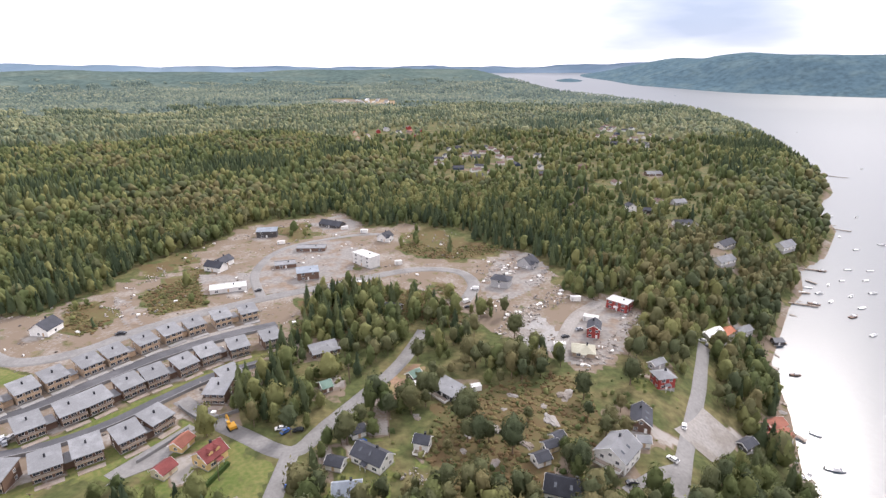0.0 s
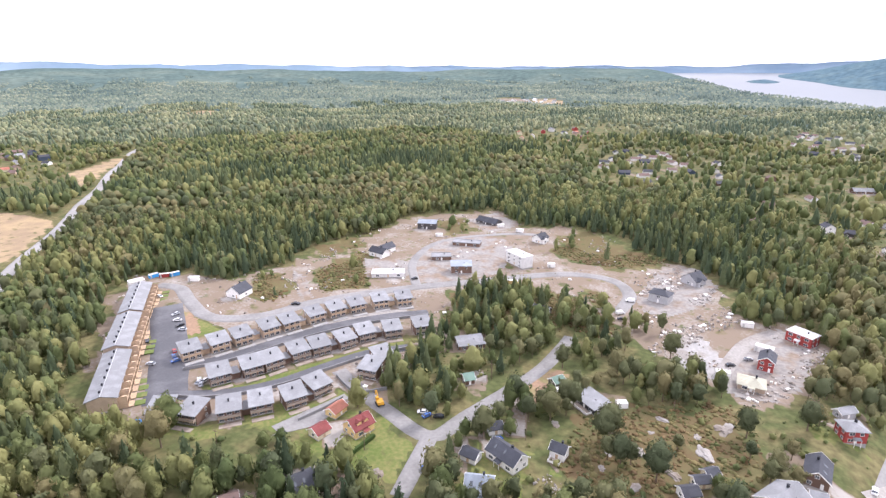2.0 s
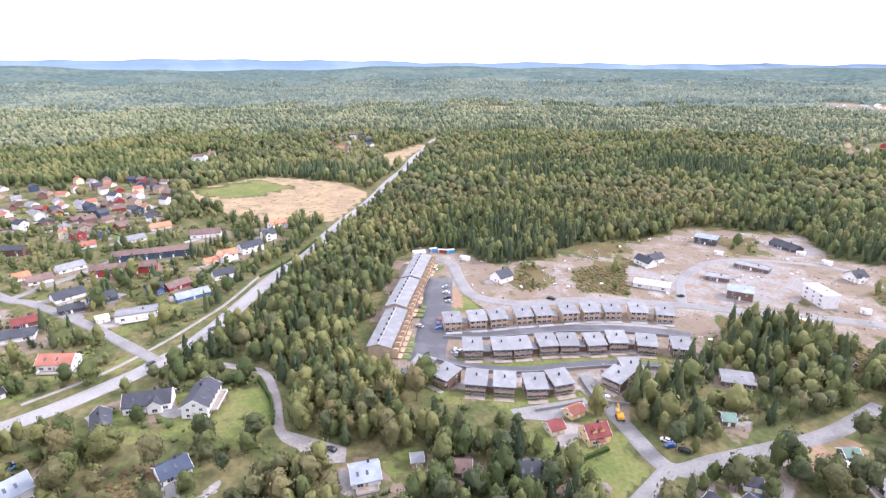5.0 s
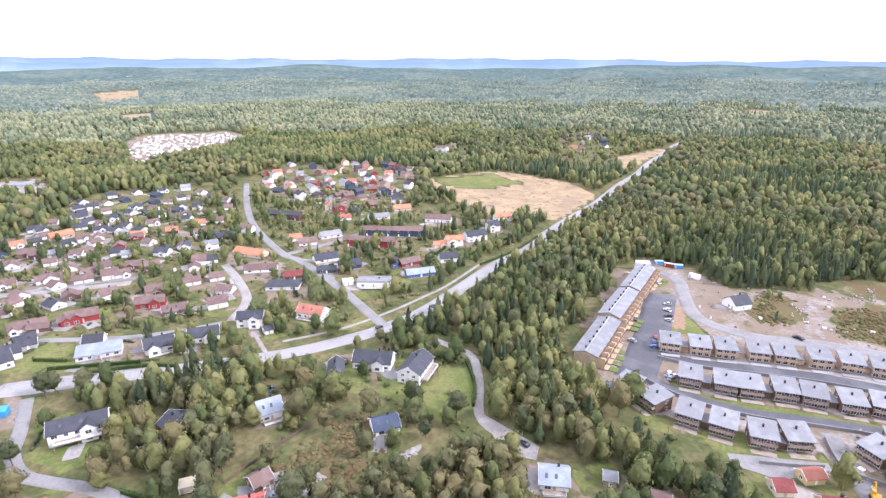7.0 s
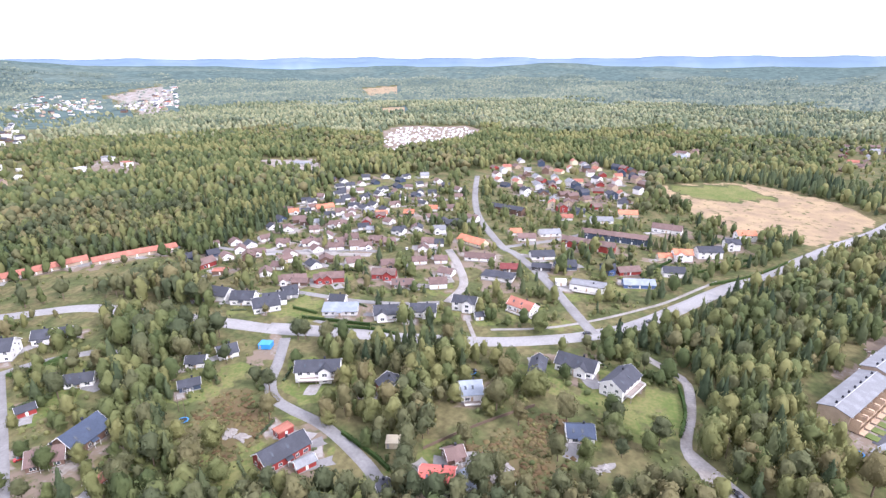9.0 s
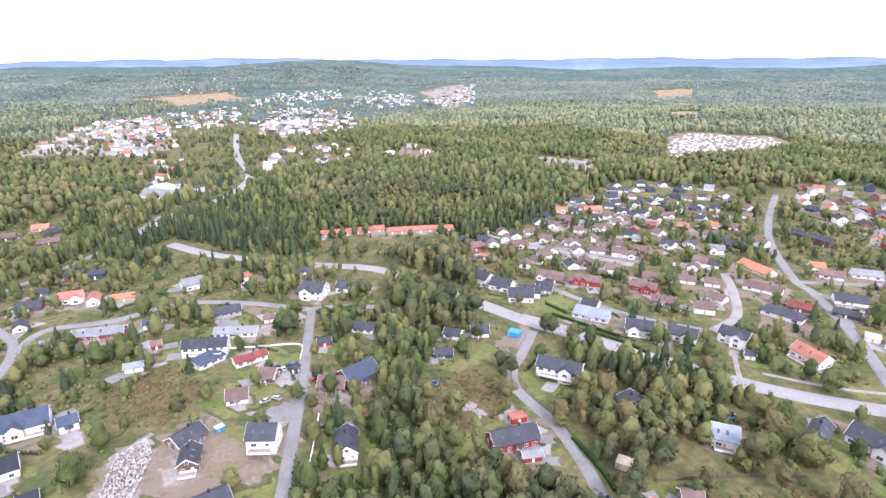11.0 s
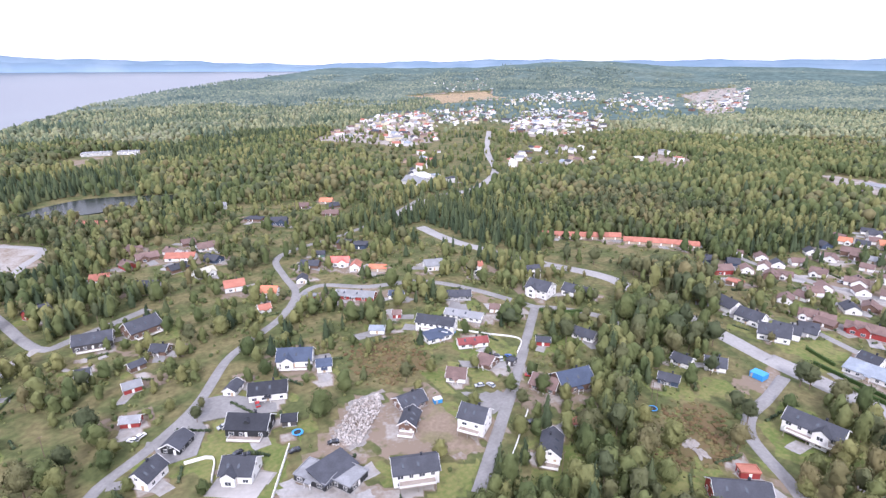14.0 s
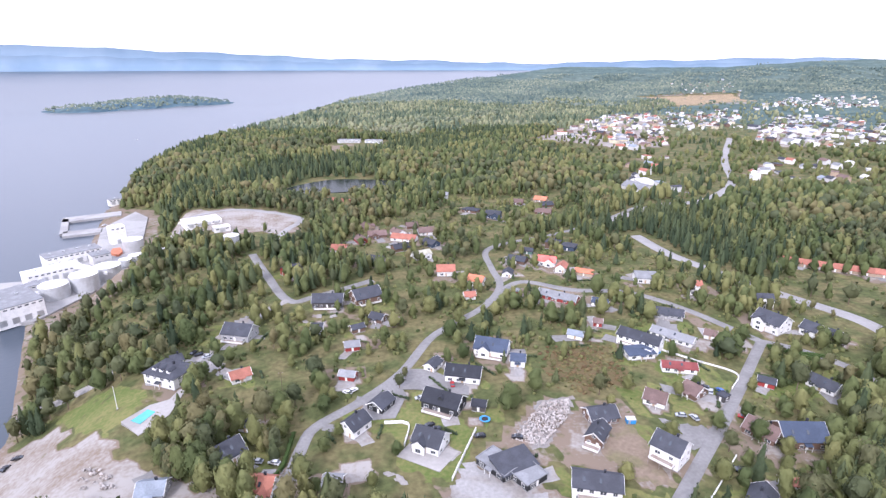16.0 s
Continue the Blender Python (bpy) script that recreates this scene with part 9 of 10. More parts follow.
for group, gap, size, palette, poly in DISTRICTS:
    px = [p[0] for p in poly]
    py = [p[1] for p in poly]
    ang = math.atan2(sum(py), sum(px)) + 0.4
    cx0, cy0 = sum(px) / len(px), sum(py) / len(py)
    far_off = math.hypot(cx0, cy0) > 610
    loose = gap * 0.38 if far_off else 4.0
    span = int(max(max(px) - min(px), max(py) - min(py)) / gap) + 2
    for a in range(-span, span + 1):
        for b in range(-span, span + 1):
            u, v = a * gap + pick.uniform(-loose, loose), b * gap * 0.9 + pick.uniform(-loose, loose) + (a % 2) * gap * 0.3
            hx, hy = cx0 + u * math.cos(ang) - v * math.sin(ang), cy0 + u * math.sin(ang) + v * math.cos(ang)
            if not inside(np.array([hx]), np.array([hy]), poly)[0] or math.hypot(hx, hy) > 4300:
                continue
            if far_off and pick.random() < 0.14:
                continue
            if any(abs(hx - q[0]) < 12 and abs(hy - q[1]) < 12 for q in PLACED):
                continue
            wall, tile = pick.choice(PALETTE[palette])
            kind = pick.choice(("flat", "gable", "gable")) if palette in ("town", "shed") else "gable"
            turn = round(math.degrees(ang) + pick.choice((0, 90, 0, 15)) + (pick.uniform(-25, 25) if far_off else 0), 0)
            L, w = pick.choice((size, size * 1.25)), 8.5 if size < 14 else size * 0.7
            st = pick.choice((1, 2)) if palette in ("town", "mixed") else 1
            if math.hypot(hx, hy) > 610:
                clear_disc(hx, hy, L * 0.5 + 5)
                clear_disc(hx * 0.983, hy * 0.983, L * 0.5 + 7)
                PLACED.append((hx, hy, L / 2))
                FAR_HOUSES.append((hx, hy, turn, (L, w, 2.8 * st, kind == "flat"), wall, tile))
            else:
                ob = house(hx, hy, turn, L, w, st, kind, wall, tile, fine=False, name="house", category="house")
                ob["group"] = group
far_houses()
lot_rng = random.Random(2)
boxes = []
for a in range(-60, 61):
    for b in range(-60, 61):
        cx0, cy0 = sum(p[0] for p in LOT) / len(LOT), sum(p[1] for p in LOT) / len(LOT)
        x, y = cx0 + a * 5.2 + lot_rng.uniform(-2, 2) + b * 1.7, cy0 + b * 9.0 + lot_rng.uniform(-3, 3)
        if lot_rng.random() < 0.7 or not inside(np.array([x]), np.array([y]), LOT)[0]:
            continue
        boxes.append((x, y, float(height(x, y)), 2.0, 4.4, lot_rng.uniform(1.4, 2.4), lot_rng.uniform(-40, 40)))
flat_stuff("parked_caravans", boxes, CAR_PAINT["white"], "rows of white vehicles on a far gravel lot", "vehicles")
tv = [(54.0, -645.1), (34.8, -673.3), (-9.9, -699.1), (-68.1, -682.2), (-99.3, -660.8), (-79.1, -641.9), (-25.5, -626.4), (16.6, -624.3)]
slab("tarn", [(p.x, p.y) for p in ribbon_points(tv + tv[:1], 12)][:-1], 0.0, 1.0, M_TARN, "dark still forest tarn", "water", kind="structure", z=-2.6)
# drives, yards and hedges of the gardens, joined
drive_rng = random.Random(21)
hedge_spots = []
for material, label, share in ((M_PALE_GRAVEL, "pale gravel drives and yards beside houses", 0.5), (M_ASPHALT, "grey asphalt drives and yards beside houses", 0.3)):
    verts, faces = [], []
    for hx, hy, hr in PLACED:
        if math.hypot(hx, hy) > 700 or (hx > -330 and hy > 100) or drive_rng.random() > share:
            continue
        a = drive_rng.uniform(0, 2 * math.pi)
        w, l = drive_rng.uniform(2.2, 3.6), drive_rng.uniform(4.0, 7.5)
        ox, oy = hx + math.cos(a) * (hr + 1.5), hy + math.sin(a) * (hr + 1.5)
        if any(q[:2] != (hx, hy) and math.hypot(ox - q[0], oy - q[1]) < q[2] + 2.5 for q in PLACED):
            continue
        base = len(verts)
        for u in (-1.0, -0.33, 0.33, 1.0):
            for v in (-1.0, 0.0, 1.0):
                k = 1 + drive_rng.uniform(-0.14, 0.14)
                px, py = ox + (u * l * math.cos(a) - v * w * math.sin(a)) * k, oy + (u * l * math.sin(a) + v * w * math.cos(a)) * k
                verts.append((px, py, float(height(px, py)) + 0.1))
        faces += [(base + i * 3 + j, base + i * 3 + 3 + j, base + i * 3 + 4 + j, base + i * 3 + 1 + j) for i in range(3) for j in range(2)]
        clear_disc(ox, oy, 5)
        if drive_rng.random() < 0.75:
            b = a + drive_rng.choice((1.57, -1.57, 3.14))
            cx1, cy1 = hx + math.cos(b) * (hr + 5), hy + math.sin(b) * (hr + 5)
            n = drive_rng.randint(6, 15)
            hedge_spots += [(cx1 - math.sin(b) * 1.15 * (m - n / 2), cy1 + math.cos(b) * 1.15 * (m - n / 2)) for m in range(n)]
    tagged(new("garden_drives", mesh_from("garden_drives", verts, faces, material, True)), label, "paving", kind="structure")

# ---- ground ----
NA = 520
rings = [30.0]
while rings[-1] < 4940:
    rings.append(rings[-1] * 1.019 + 0.02)
ra, aa = np.meshgrid(np.array(rings), np.linspace(0, 2 * np.pi, NA, endpoint=False), indexing="ij")
gx, gy = (ra * np.cos(aa)).ravel(), (ra * np.sin(aa)).ravel()
gz = height(gx, gy)
NR = len(rings)
i, j = np.meshgrid(np.arange(NR - 1), np.arange(NA), indexing="ij")
quads = np.stack([i * NA + j, (i + 1) * NA + j, (i + 1) * NA + (j + 1) % NA, i * NA + (j + 1) % NA], -1).reshape(-1, 4)
gverts = np.c_[gx, gy, gz]
ground_mesh = mesh_from("ground", gverts, quads, M_GROUND, True)
cover = np.zeros((len(gx), 4), np.float32)
cover[:, 3] = 1
jx = gx + 3.5 * np.sin(gy / 5.3 + 1) + 2.5 * np.sin(gx / 2.9 + gy / 4.1)
jy = gy + 3.5 * np.sin(gx / 4.7) + 2.5 * np.sin(gy / 3.3 - gx / 6.1)
PALE = [(0, BARE[k]) for k in (3, 4, 5, 8, 9, 17, 18, 19)]
for k, polys in ((1, LAWNS), (0, BARE), (2, FIELDS)):
    for poly in polys:
        hit = inside(jx, jy, poly) if k == 0 else inside(gx, gy, poly)
        cover[hit, :3] = 0
        cover[hit, k] = 0.62 if (k, poly) not in PALE else 0.75
lot = random.Random(8)
for hx, hy, hr in PLACED:
    if math.hypot(hx, hy) > 900:
        continue
    k = lot.choice((1, 1, 1, 0, 0) if math.hypot(hx, hy) < 330 else (1, 0, 0))
    ox, oy = hx + lot.uniform(-6, 6), hy + lot.uniform(-6, 6)
    hit = (np.abs(gx - ox) < hr + lot.uniform(3, 9)) & (np.abs(gy - oy) < hr + lot.uniform(3, 9)) & (cover[:, :3].max(1) < 0.1)
    cover[hit, k] = 0.56
    ox, oy = hx + lot.uniform(-9, 9), hy + lot.uniform(-9, 9)
    hit = np.hypot(gx - ox, gy - oy) < lot.uniform(3, 7)
    cover[hit, :3] = 0
    cover[hit, 0] = 0.8
for poly in HEATH:
    hit = inside(jx, jy, poly)
    cover[hit, :3] = 0
    cover[hit, 3] = 0.4
for poly in GREENS:
    hit = inside(gx, gy, poly)
    cover[hit, :3] = 0
    cover[hit, 1] = 0.7
shore_d = (np.interp(gy, CY, CX) - gx) * 0.85
beach = ((shore_d < 4) | ((gz < SEA + 2.4) & (shore_d > 0) & (gy > -740) & (gy < -340))) & (np.hypot(gx, gy) < 2400)
cover[beach, 0], cover[beach, 1] = 0.6, 0
layer = ground_mesh.color_attributes.new("cover", "FLOAT_COLOR", "POINT")
layer.data.foreach_set("color", cover.ravel())
# the middle, right under the camera
centre = mesh_from("ground_centre", np.r_[np.c_[30 * np.cos(np.linspace(0, 2 * np.pi, NA, endpoint=False)), 30 * np.sin(np.linspace(0, 2 * np.pi, NA, endpoint=False)), height(30 * np.cos(np.linspace(0, 2 * np.pi, NA, endpoint=False)), 30 * np.sin(np.linspace(0, 2 * np.pi, NA, endpoint=False)))], [[0, 0, float(height(0, 0))]]], [(k, (k + 1) % NA, NA) for k in range(NA)], M_GROUND)
gb = bmesh.new()
gb.from_mesh(ground_mesh)
gb.from_mesh(centre)
gb.to_mesh(ground_mesh)
for v in range(len(gx), len(ground_mesh.vertices)):
    ground_mesh.color_attributes["cover"].data[v].color = (0, 0.5, 0, 1)
gb.free()
ground_mesh.materials.append(M_HAZED_CANOPY)
ground_mesh.materials.append(M_HAZED_SHORE)
poly_n = len(ground_mesh.polygons)
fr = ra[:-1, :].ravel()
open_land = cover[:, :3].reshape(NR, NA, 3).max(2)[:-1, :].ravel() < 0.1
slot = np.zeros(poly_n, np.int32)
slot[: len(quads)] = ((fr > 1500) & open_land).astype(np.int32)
ax_, ay_ = gx.reshape(NR, NA)[:-1, :].ravel(), gy.reshape(NR, NA)[:-1, :].ravel()
# the opposite shore and far islands get the haze-tinted colour
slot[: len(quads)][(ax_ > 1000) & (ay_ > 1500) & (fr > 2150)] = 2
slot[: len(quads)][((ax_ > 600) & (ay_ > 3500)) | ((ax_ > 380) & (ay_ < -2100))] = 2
ground_mesh.polygons.foreach_set("material_index", slot)
ground = tagged(new("ground", ground_mesh), "rolling ground with dry grass, heath, gravel and lawns", "ground", kind="structure")

# ---- water ----


def sea_mat():
    m = bpy.data.materials.new("fjord_water")
    m.use_nodes = True
    n, l = m.node_tree.nodes, m.node_tree.links
    b = n["Principled BSDF"]
    b.inputs["Base Color"].default_value = (0.034, 0.05, 0.07, 1)
    b.inputs["Roughness"].default_value = 0.31
    b.inputs["IOR"].default_value = 1.33
    b.inputs["Specular IOR Level"].default_value = 0.9
    geo = n.new("ShaderNodeNewGeometry")
    w1 = n.new("ShaderNodeTexNoise")
    w1.inputs["Scale"].default_value, w1.inputs["Detail"].default_value = 0.3, 6
    l.new(geo.outputs["Position"], w1.inputs["Vector"])
    bp = n.new("ShaderNodeBump")
    bp.inputs["Strength"].default_value, bp.inputs["Distance"].default_value = 0.13, 0.5
    l.new(w1.outputs["Fac"], bp.inputs["Height"])
    l.new(bp.outputs[0], b.inputs["Normal"])
    return m


M_SEA = sea_mat()
sr = np.concatenate([np.arange(60, 2400, 130.0), np.arange(2400, 4941, 63.5)])
rr, tt = np.meshgrid(sr, np.linspace(0, 2 * np.pi, 240, endpoint=False), indexing="ij")
sx, sy = (rr * np.cos(tt)).ravel(), (rr * np.sin(tt)).ravel()
i, j = np.meshgrid(np.arange(len(sr) - 1), np.arange(240), indexing="ij")
sq = np.stack([i * 240 + j, (i + 1) * 240 + j, (i + 1) * 240 + (j + 1) % 240, i * 240 + (j + 1) % 240], -1).reshape(-1, 4)
cx = sx[sq].mean(1)
cy = sy[sq].mean(1)
keep = cx > np.interp(cy, CY, CX) - 330
water = tagged(new("water", mesh_from("water", np.c_[sx, sy, SEA + lift(np.hypot(sx, sy))], sq[keep], M_SEA, True)), "calm grey fjord with faint ripples", "water", kind="structure")


# ---- far hills round the horizon, haze painted as blue ----
az_deg = np.linspace(-60, 300, 361)
crest = np.interp(az_deg, (-60, -41, -30, -8, 5, 20, 30, 45, 62, 80, 100, 120, 140, 150, 157, 165, 175, 185, 192, 200, 207, 220, 300), (215, 215, 190, 139, 140, 141, 152, 160, 186, 178, 186, 172, 180, 165, 140, 158, 172, 205, 225, 258, 250, 230, 215))
crest = crest + 5 * np.sin(az_deg * 0.9) + 4 * np.sin(az_deg * 0.37 + 1) + 2.5 * np.sin(az_deg * 2.1)
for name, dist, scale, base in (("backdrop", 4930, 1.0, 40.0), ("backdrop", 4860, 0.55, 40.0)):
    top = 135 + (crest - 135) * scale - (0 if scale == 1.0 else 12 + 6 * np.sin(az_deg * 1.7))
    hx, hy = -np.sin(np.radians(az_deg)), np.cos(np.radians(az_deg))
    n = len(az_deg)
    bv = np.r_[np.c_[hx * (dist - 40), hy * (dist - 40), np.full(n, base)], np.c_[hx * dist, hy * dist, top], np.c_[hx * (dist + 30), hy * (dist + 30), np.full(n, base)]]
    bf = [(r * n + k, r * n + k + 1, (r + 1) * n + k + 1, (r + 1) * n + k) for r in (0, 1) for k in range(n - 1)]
    tagged(new(name, mesh_from(name, bv, bf, M_HAZE_HILL, True)), "hills on the horizon, painted pale haze-blue", "hills", kind="structure")

# ---- trees ----
rng = np.random.default_rng(11)
PROFILE = {
    "spruce": [(0.0, 0.0), (0.40, 0.06), (0.50, 0.16), (0.40, 0.34), (0.31, 0.52), (0.21, 0.70), (0.11, 0.86), (0.0, 1.0)],
    "birch": [(0.0, 0.06), (0.34, 0.12), (0.47, 0.28), (0.50, 0.46), (0.46, 0.64), (0.37, 0.80), (0.22, 0.93), (0.0, 1.0)],
    "pine": [(0.0, 0.26), (0.28, 0.32), (0.46, 0.46), (0.50, 0.62), (0.47, 0.76), (0.38, 0.88), (0.22, 0.96), (0.0, 1.0)],
}


def crown_shape(kind, sides, tiers):
    """A closed, uneven crown one metre high and wide: points, triangles and normals."""
    pr, pz = np.array(PROFILE[kind]).T
    v = []
    lean = rng.uniform(-0.05, 0.05, 2)
    for k in range(tiers):
        z = pz[0] + 0.03 + (0.93 - pz[0]) * (k + 0.15) / max(1, tiers - 0.4)
        if tiers == 1 and kind != "spruce":
            z = 0.55
        r = np.interp(z, pz, pr)
        off = rng.uniform(0, 6.28)
        for m in range(sides):
            q = r * rng.uniform(0.55, 1.26) * (1.12 if (m + k) % 2 else 0.88)
            t = 2 * np.pi * m / sides + off * 0.15 + rng.uniform(-0.25, 0.25)
            v.append((q * np.cos(t) + lean[0] * z, q * np.sin(t) + lean[1] * z, z + rng.uniform(-0.08, 0.08) * (1 if k else 0.4)))
    v.append((lean[0], lean[1], 1.0))
    f = []
    for k in range(tiers - 1):
        for m in range(sides):
            p, q = k * sides + m, k * sides + (m + 1) % sides
            f += [(p, q, p + sides), (q, q + sides, p + sides)]
    top = (tiers - 1) * sides
    f += [(top + m, top + (m + 1) % sides, len(v) - 1) for m in range(sides)]
    v, f = np.array(v), np.array(f)
    nrm = np.zeros_like(v)
    fn = np.cross(v[f[:, 1]] - v[f[:, 0]], v[f[:, 2]] - v[f[:, 0]])
    for c in range(3):
        np.add.at(nrm, f[:, c], fn)
    return v, f, nrm / (np.linalg.norm(nrm, axis=1)[:, None] + 1e-9)


def leafy_crown(kind, sides, tiers, sprays, size):
    """The crown with sprays of leaves standing out of it, each lit as a part of the rounded whole."""
    v, f, nrm = crown_shape(kind, sides, tiers)
    if not sprays:
        return v, f, nrm
    full = v
    area = np.linalg.norm(np.cross(v[f[:, 1]] - v[f[:, 0]], v[f[:, 2]] - v[f[:, 0]]), axis=1)
    pick = rng.choice(len(f), sprays, p=area / area.sum())
    w = rng.dirichlet((1, 1, 1), sprays)
    c = (full[f[pick]] * w[:, :, None]).sum(1)
    out = (nrm[f[pick]] * w[:, :, None]).sum(1)
    out /= np.linalg.norm(out, axis=1)[:, None]
    u = np.cross(out, rng.normal(0, 1, (sprays, 3)))
    u /= np.linalg.norm(u, axis=1)[:, None]
    t = np.cross(out, u)
    s = size * rng.uniform(0.6, 1.5, (sprays, 1))
    bough = 0.5 + 0.5 * np.sin(3 * np.arctan2(c[:, 1:2], c[:, 0:1]) + 11 * c[:, 2:3] + rng.uniform(0, 6.28))
    c = c + out * s * (1.9 * bough - 0.7 + rng.uniform(-0.4, 0.4, (sprays, 1)))
    v = v * np.array([0.8, 0.8, 0.9]) + np.array([0, 0, 0.05])
    tilt = out * s * rng.uniform(-0.2, 1.3, (sprays, 1))
    tri = np.stack([c - u * s - t * s * 0.6, c + u * s - t * s * rng.uniform(0.3, 0.8, (sprays, 1)), c + t * s + u * s * rng.uniform(-0.5, 0.5, (sprays, 1)) + tilt], 1)
    flip = (np.cross(tri[:, 1] - tri[:, 0], tri[:, 2] - tri[:, 0]) * out).sum(1) < 0
    tri[flip] = tri[flip][:, ::-1]
    soft = np.repeat(out[:, None, :] + rng.normal(0, 0.42, (sprays, 1, 3)) * [[[1, 1, 0.6]]], 3, 1)
    soft /= np.linalg.norm(soft, axis=2)[:, :, None]
    return np.r_[v, tri.reshape(-1, 3)], np.r_[f, np.arange(3 * sprays).reshape(-1, 3) + len(v)], np.r_[nrm, soft.reshape(-1, 3)]


def plant_all(name, spots, protos, material, label, soft_shade=True):
    """Joins many trees into one mesh. spots: x, y, z, wide, high, turn. Each tree carries a tone of its own."""
    V, Fc, Nm, tone, base = [], [], [], [], 0
    pick = rng.integers(0, len(protos), len(spots))
    for k, proto in enumerate(protos):
        pv, pf = proto[:2]
        s = spots[pick == k]
        if not len(s):
            continue
        c, sn = np.cos(s[:, 5])[:, None], np.sin(s[:, 5])[:, None]
        x = (pv[None, :, 0] * c - pv[None, :, 1] * sn) * s[:, 3:4] + s[:, 0:1]
        y = (pv[None, :, 0] * sn + pv[None, :, 1] * c) * s[:, 3:4] + s[:, 1:2]
        z = pv[None, :, 2] * s[:, 4:5] + s[:, 2:3] - 0.3
        V.append(np.stack([x, y, z], -1).reshape(-1, 3))
        if len(proto) > 2:
            pn = proto[2]
            wide, high = s[:, 3:4], s[:, 4:5]
            nx, ny = (pn[None, :, 0] * c - pn[None, :, 1] * sn) / wide, (pn[None, :, 0] * sn + pn[None, :, 1] * c) / wide
            n3 = np.stack([nx, ny, pn[None, :, 2] / high], -1).reshape(-1, 3)
            Nm.append(n3 / np.linalg.norm(n3, axis=1)[:, None])
        tone.append(np.repeat(rng.random(len(s)), len(pv)))
        Fc.append((pf[None] + (np.arange(len(s)) * len(pv))[:, None, None]).reshape(-1, pf.shape[1]) + base)
        base += len(s) * len(pv)
    if not V:
        return None
    me = mesh_from(name, np.concatenate(V), np.concatenate(Fc), material, soft_shade)
    me.attributes.new("tone", "FLOAT", "POINT").data.foreach_set("value", np.concatenate(tone).astype(np.float32))
    if Nm:
        me.normals_split_custom_set_from_vertices(np.concatenate(Nm).astype(np.float32))
    return tagged(new(name, me), label, "forest", kind="stuff")


HOUSE_CELLS = np.array([(int(h[0] // 7) + a) * 9000 + int(h[1] // 7) + b for h in FAR_HOUSES for a in (-1, 0, 1) for b in (-1, 0, 1)])


def scatter(r0, r1, pitch, jitter=0.45):
    """Jittered grid in a ring, on land, by the density map."""
    n = int(2 * r1 * 1.12 / pitch)
    x, y = np.meshgrid(np.arange(n) * pitch - r1 * 1.12, np.arange(n) * pitch - r1 * 1.12, indexing="ij")
    x = (x + rng.uniform(-jitter, jitter, x.shape) * pitch).ravel()
    y = (y + rng.uniform(-jitter, jitter, y.shape) * pitch).ravel()
    r = np.hypot(x, y)
    r = r * (1 + 0.07 * np.sin(x / 83) * np.cos(y / 71) + 0.03 * np.sin(x / 23 + y / 31))
    az = np.degrees(np.arctan2(-x, y))
    seen = ((az > -44) | (az < -142)) | (r < 260)
    k = (r >= r0) & (r < r1) & seen
    x, y, r = x[k], y[k], r[k]
    d = np.ones(len(x))
    near = (np.abs(x) < HALF - 5) & (np.abs(y) < HALF - 5)
    d[near] = density[((x[near] + HALF) / CELL).astype(int), ((y[near] + HALF) / CELL).astype(int)]
    for value, poly in FAR_CLEARINGS:
        d[inside(x, y, poly) & (r > 700)] = value * 1.2 if value >= 0.2 else value
    d[np.isin((x // 7).astype(int) * 9000 + (y // 7).astype(int), HOUSE_CELLS)] = 0
    clump = np.sin(x / 9.3 + 2 * np.sin(y / 17)) * np.cos(y / 8.1 + x / 37) + 0.5 * np.sin(x / 4.7 - y / 5.9)
    d = np.where((d > 0.15) & (d < 0.7), np.clip(d * np.where(clump > 0.2, 1.55, 0.28), 0, 1), d)
    z = height(x, y)
    ok = (rng.random(len(x)) < d) & (z - lift(np.hypot(x, y)) > SEA + 1.7)
    x, y, z = x[ok], y[ok], z[ok]
    return x, y, z, d[ok]


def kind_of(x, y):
    """Spruce, birch or pine, in stands; wide regions lean pale or dark for sun and shade."""
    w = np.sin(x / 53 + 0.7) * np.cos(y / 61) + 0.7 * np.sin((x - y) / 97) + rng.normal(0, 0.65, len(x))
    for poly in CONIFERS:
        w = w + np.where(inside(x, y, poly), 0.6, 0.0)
    # light broadleaf kinds chosen for the west to stand in for sun on it
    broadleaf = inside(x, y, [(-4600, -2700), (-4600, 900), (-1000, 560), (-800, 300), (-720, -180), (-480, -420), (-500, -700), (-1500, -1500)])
    # conifers favoured here: darker woods, standing in for shade as well
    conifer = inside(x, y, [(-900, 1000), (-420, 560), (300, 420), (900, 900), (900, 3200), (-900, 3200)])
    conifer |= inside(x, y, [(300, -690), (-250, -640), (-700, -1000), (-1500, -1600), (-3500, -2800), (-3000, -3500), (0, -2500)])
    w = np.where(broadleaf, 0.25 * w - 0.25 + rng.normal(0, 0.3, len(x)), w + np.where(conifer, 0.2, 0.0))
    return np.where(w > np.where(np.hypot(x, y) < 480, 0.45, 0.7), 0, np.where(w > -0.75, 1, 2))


KINDS = ("spruce", "birch", "pine")
LEAVES = (M_SPRUCE, M_BIRCH, M_PINE)
SLIM = {0: 0.39, 1: 0.53, 2: 0.5}


def size_spots(x, y, z, d, kind):
    n = len(x)
    high = {0: 15.5, 1: 13.0, 2: 13.5}[kind] * rng.uniform(0.55, 1.2, n)
    high = np.where(d < 0.7, high * rng.uniform(0.5, 1.0, n), high)
    for poly in CONIFERS:
        high = np.where(inside(x, y, poly), high * 1.22, high)
    wide = high * SLIM[kind] * rng.uniform(0.8, 1.3, n)
    wide = np.where(d < 0.7, wide * 1.12, wide)
    return np.c_[x, y, z, wide, high, rng.uniform(0, 6.28, n)]


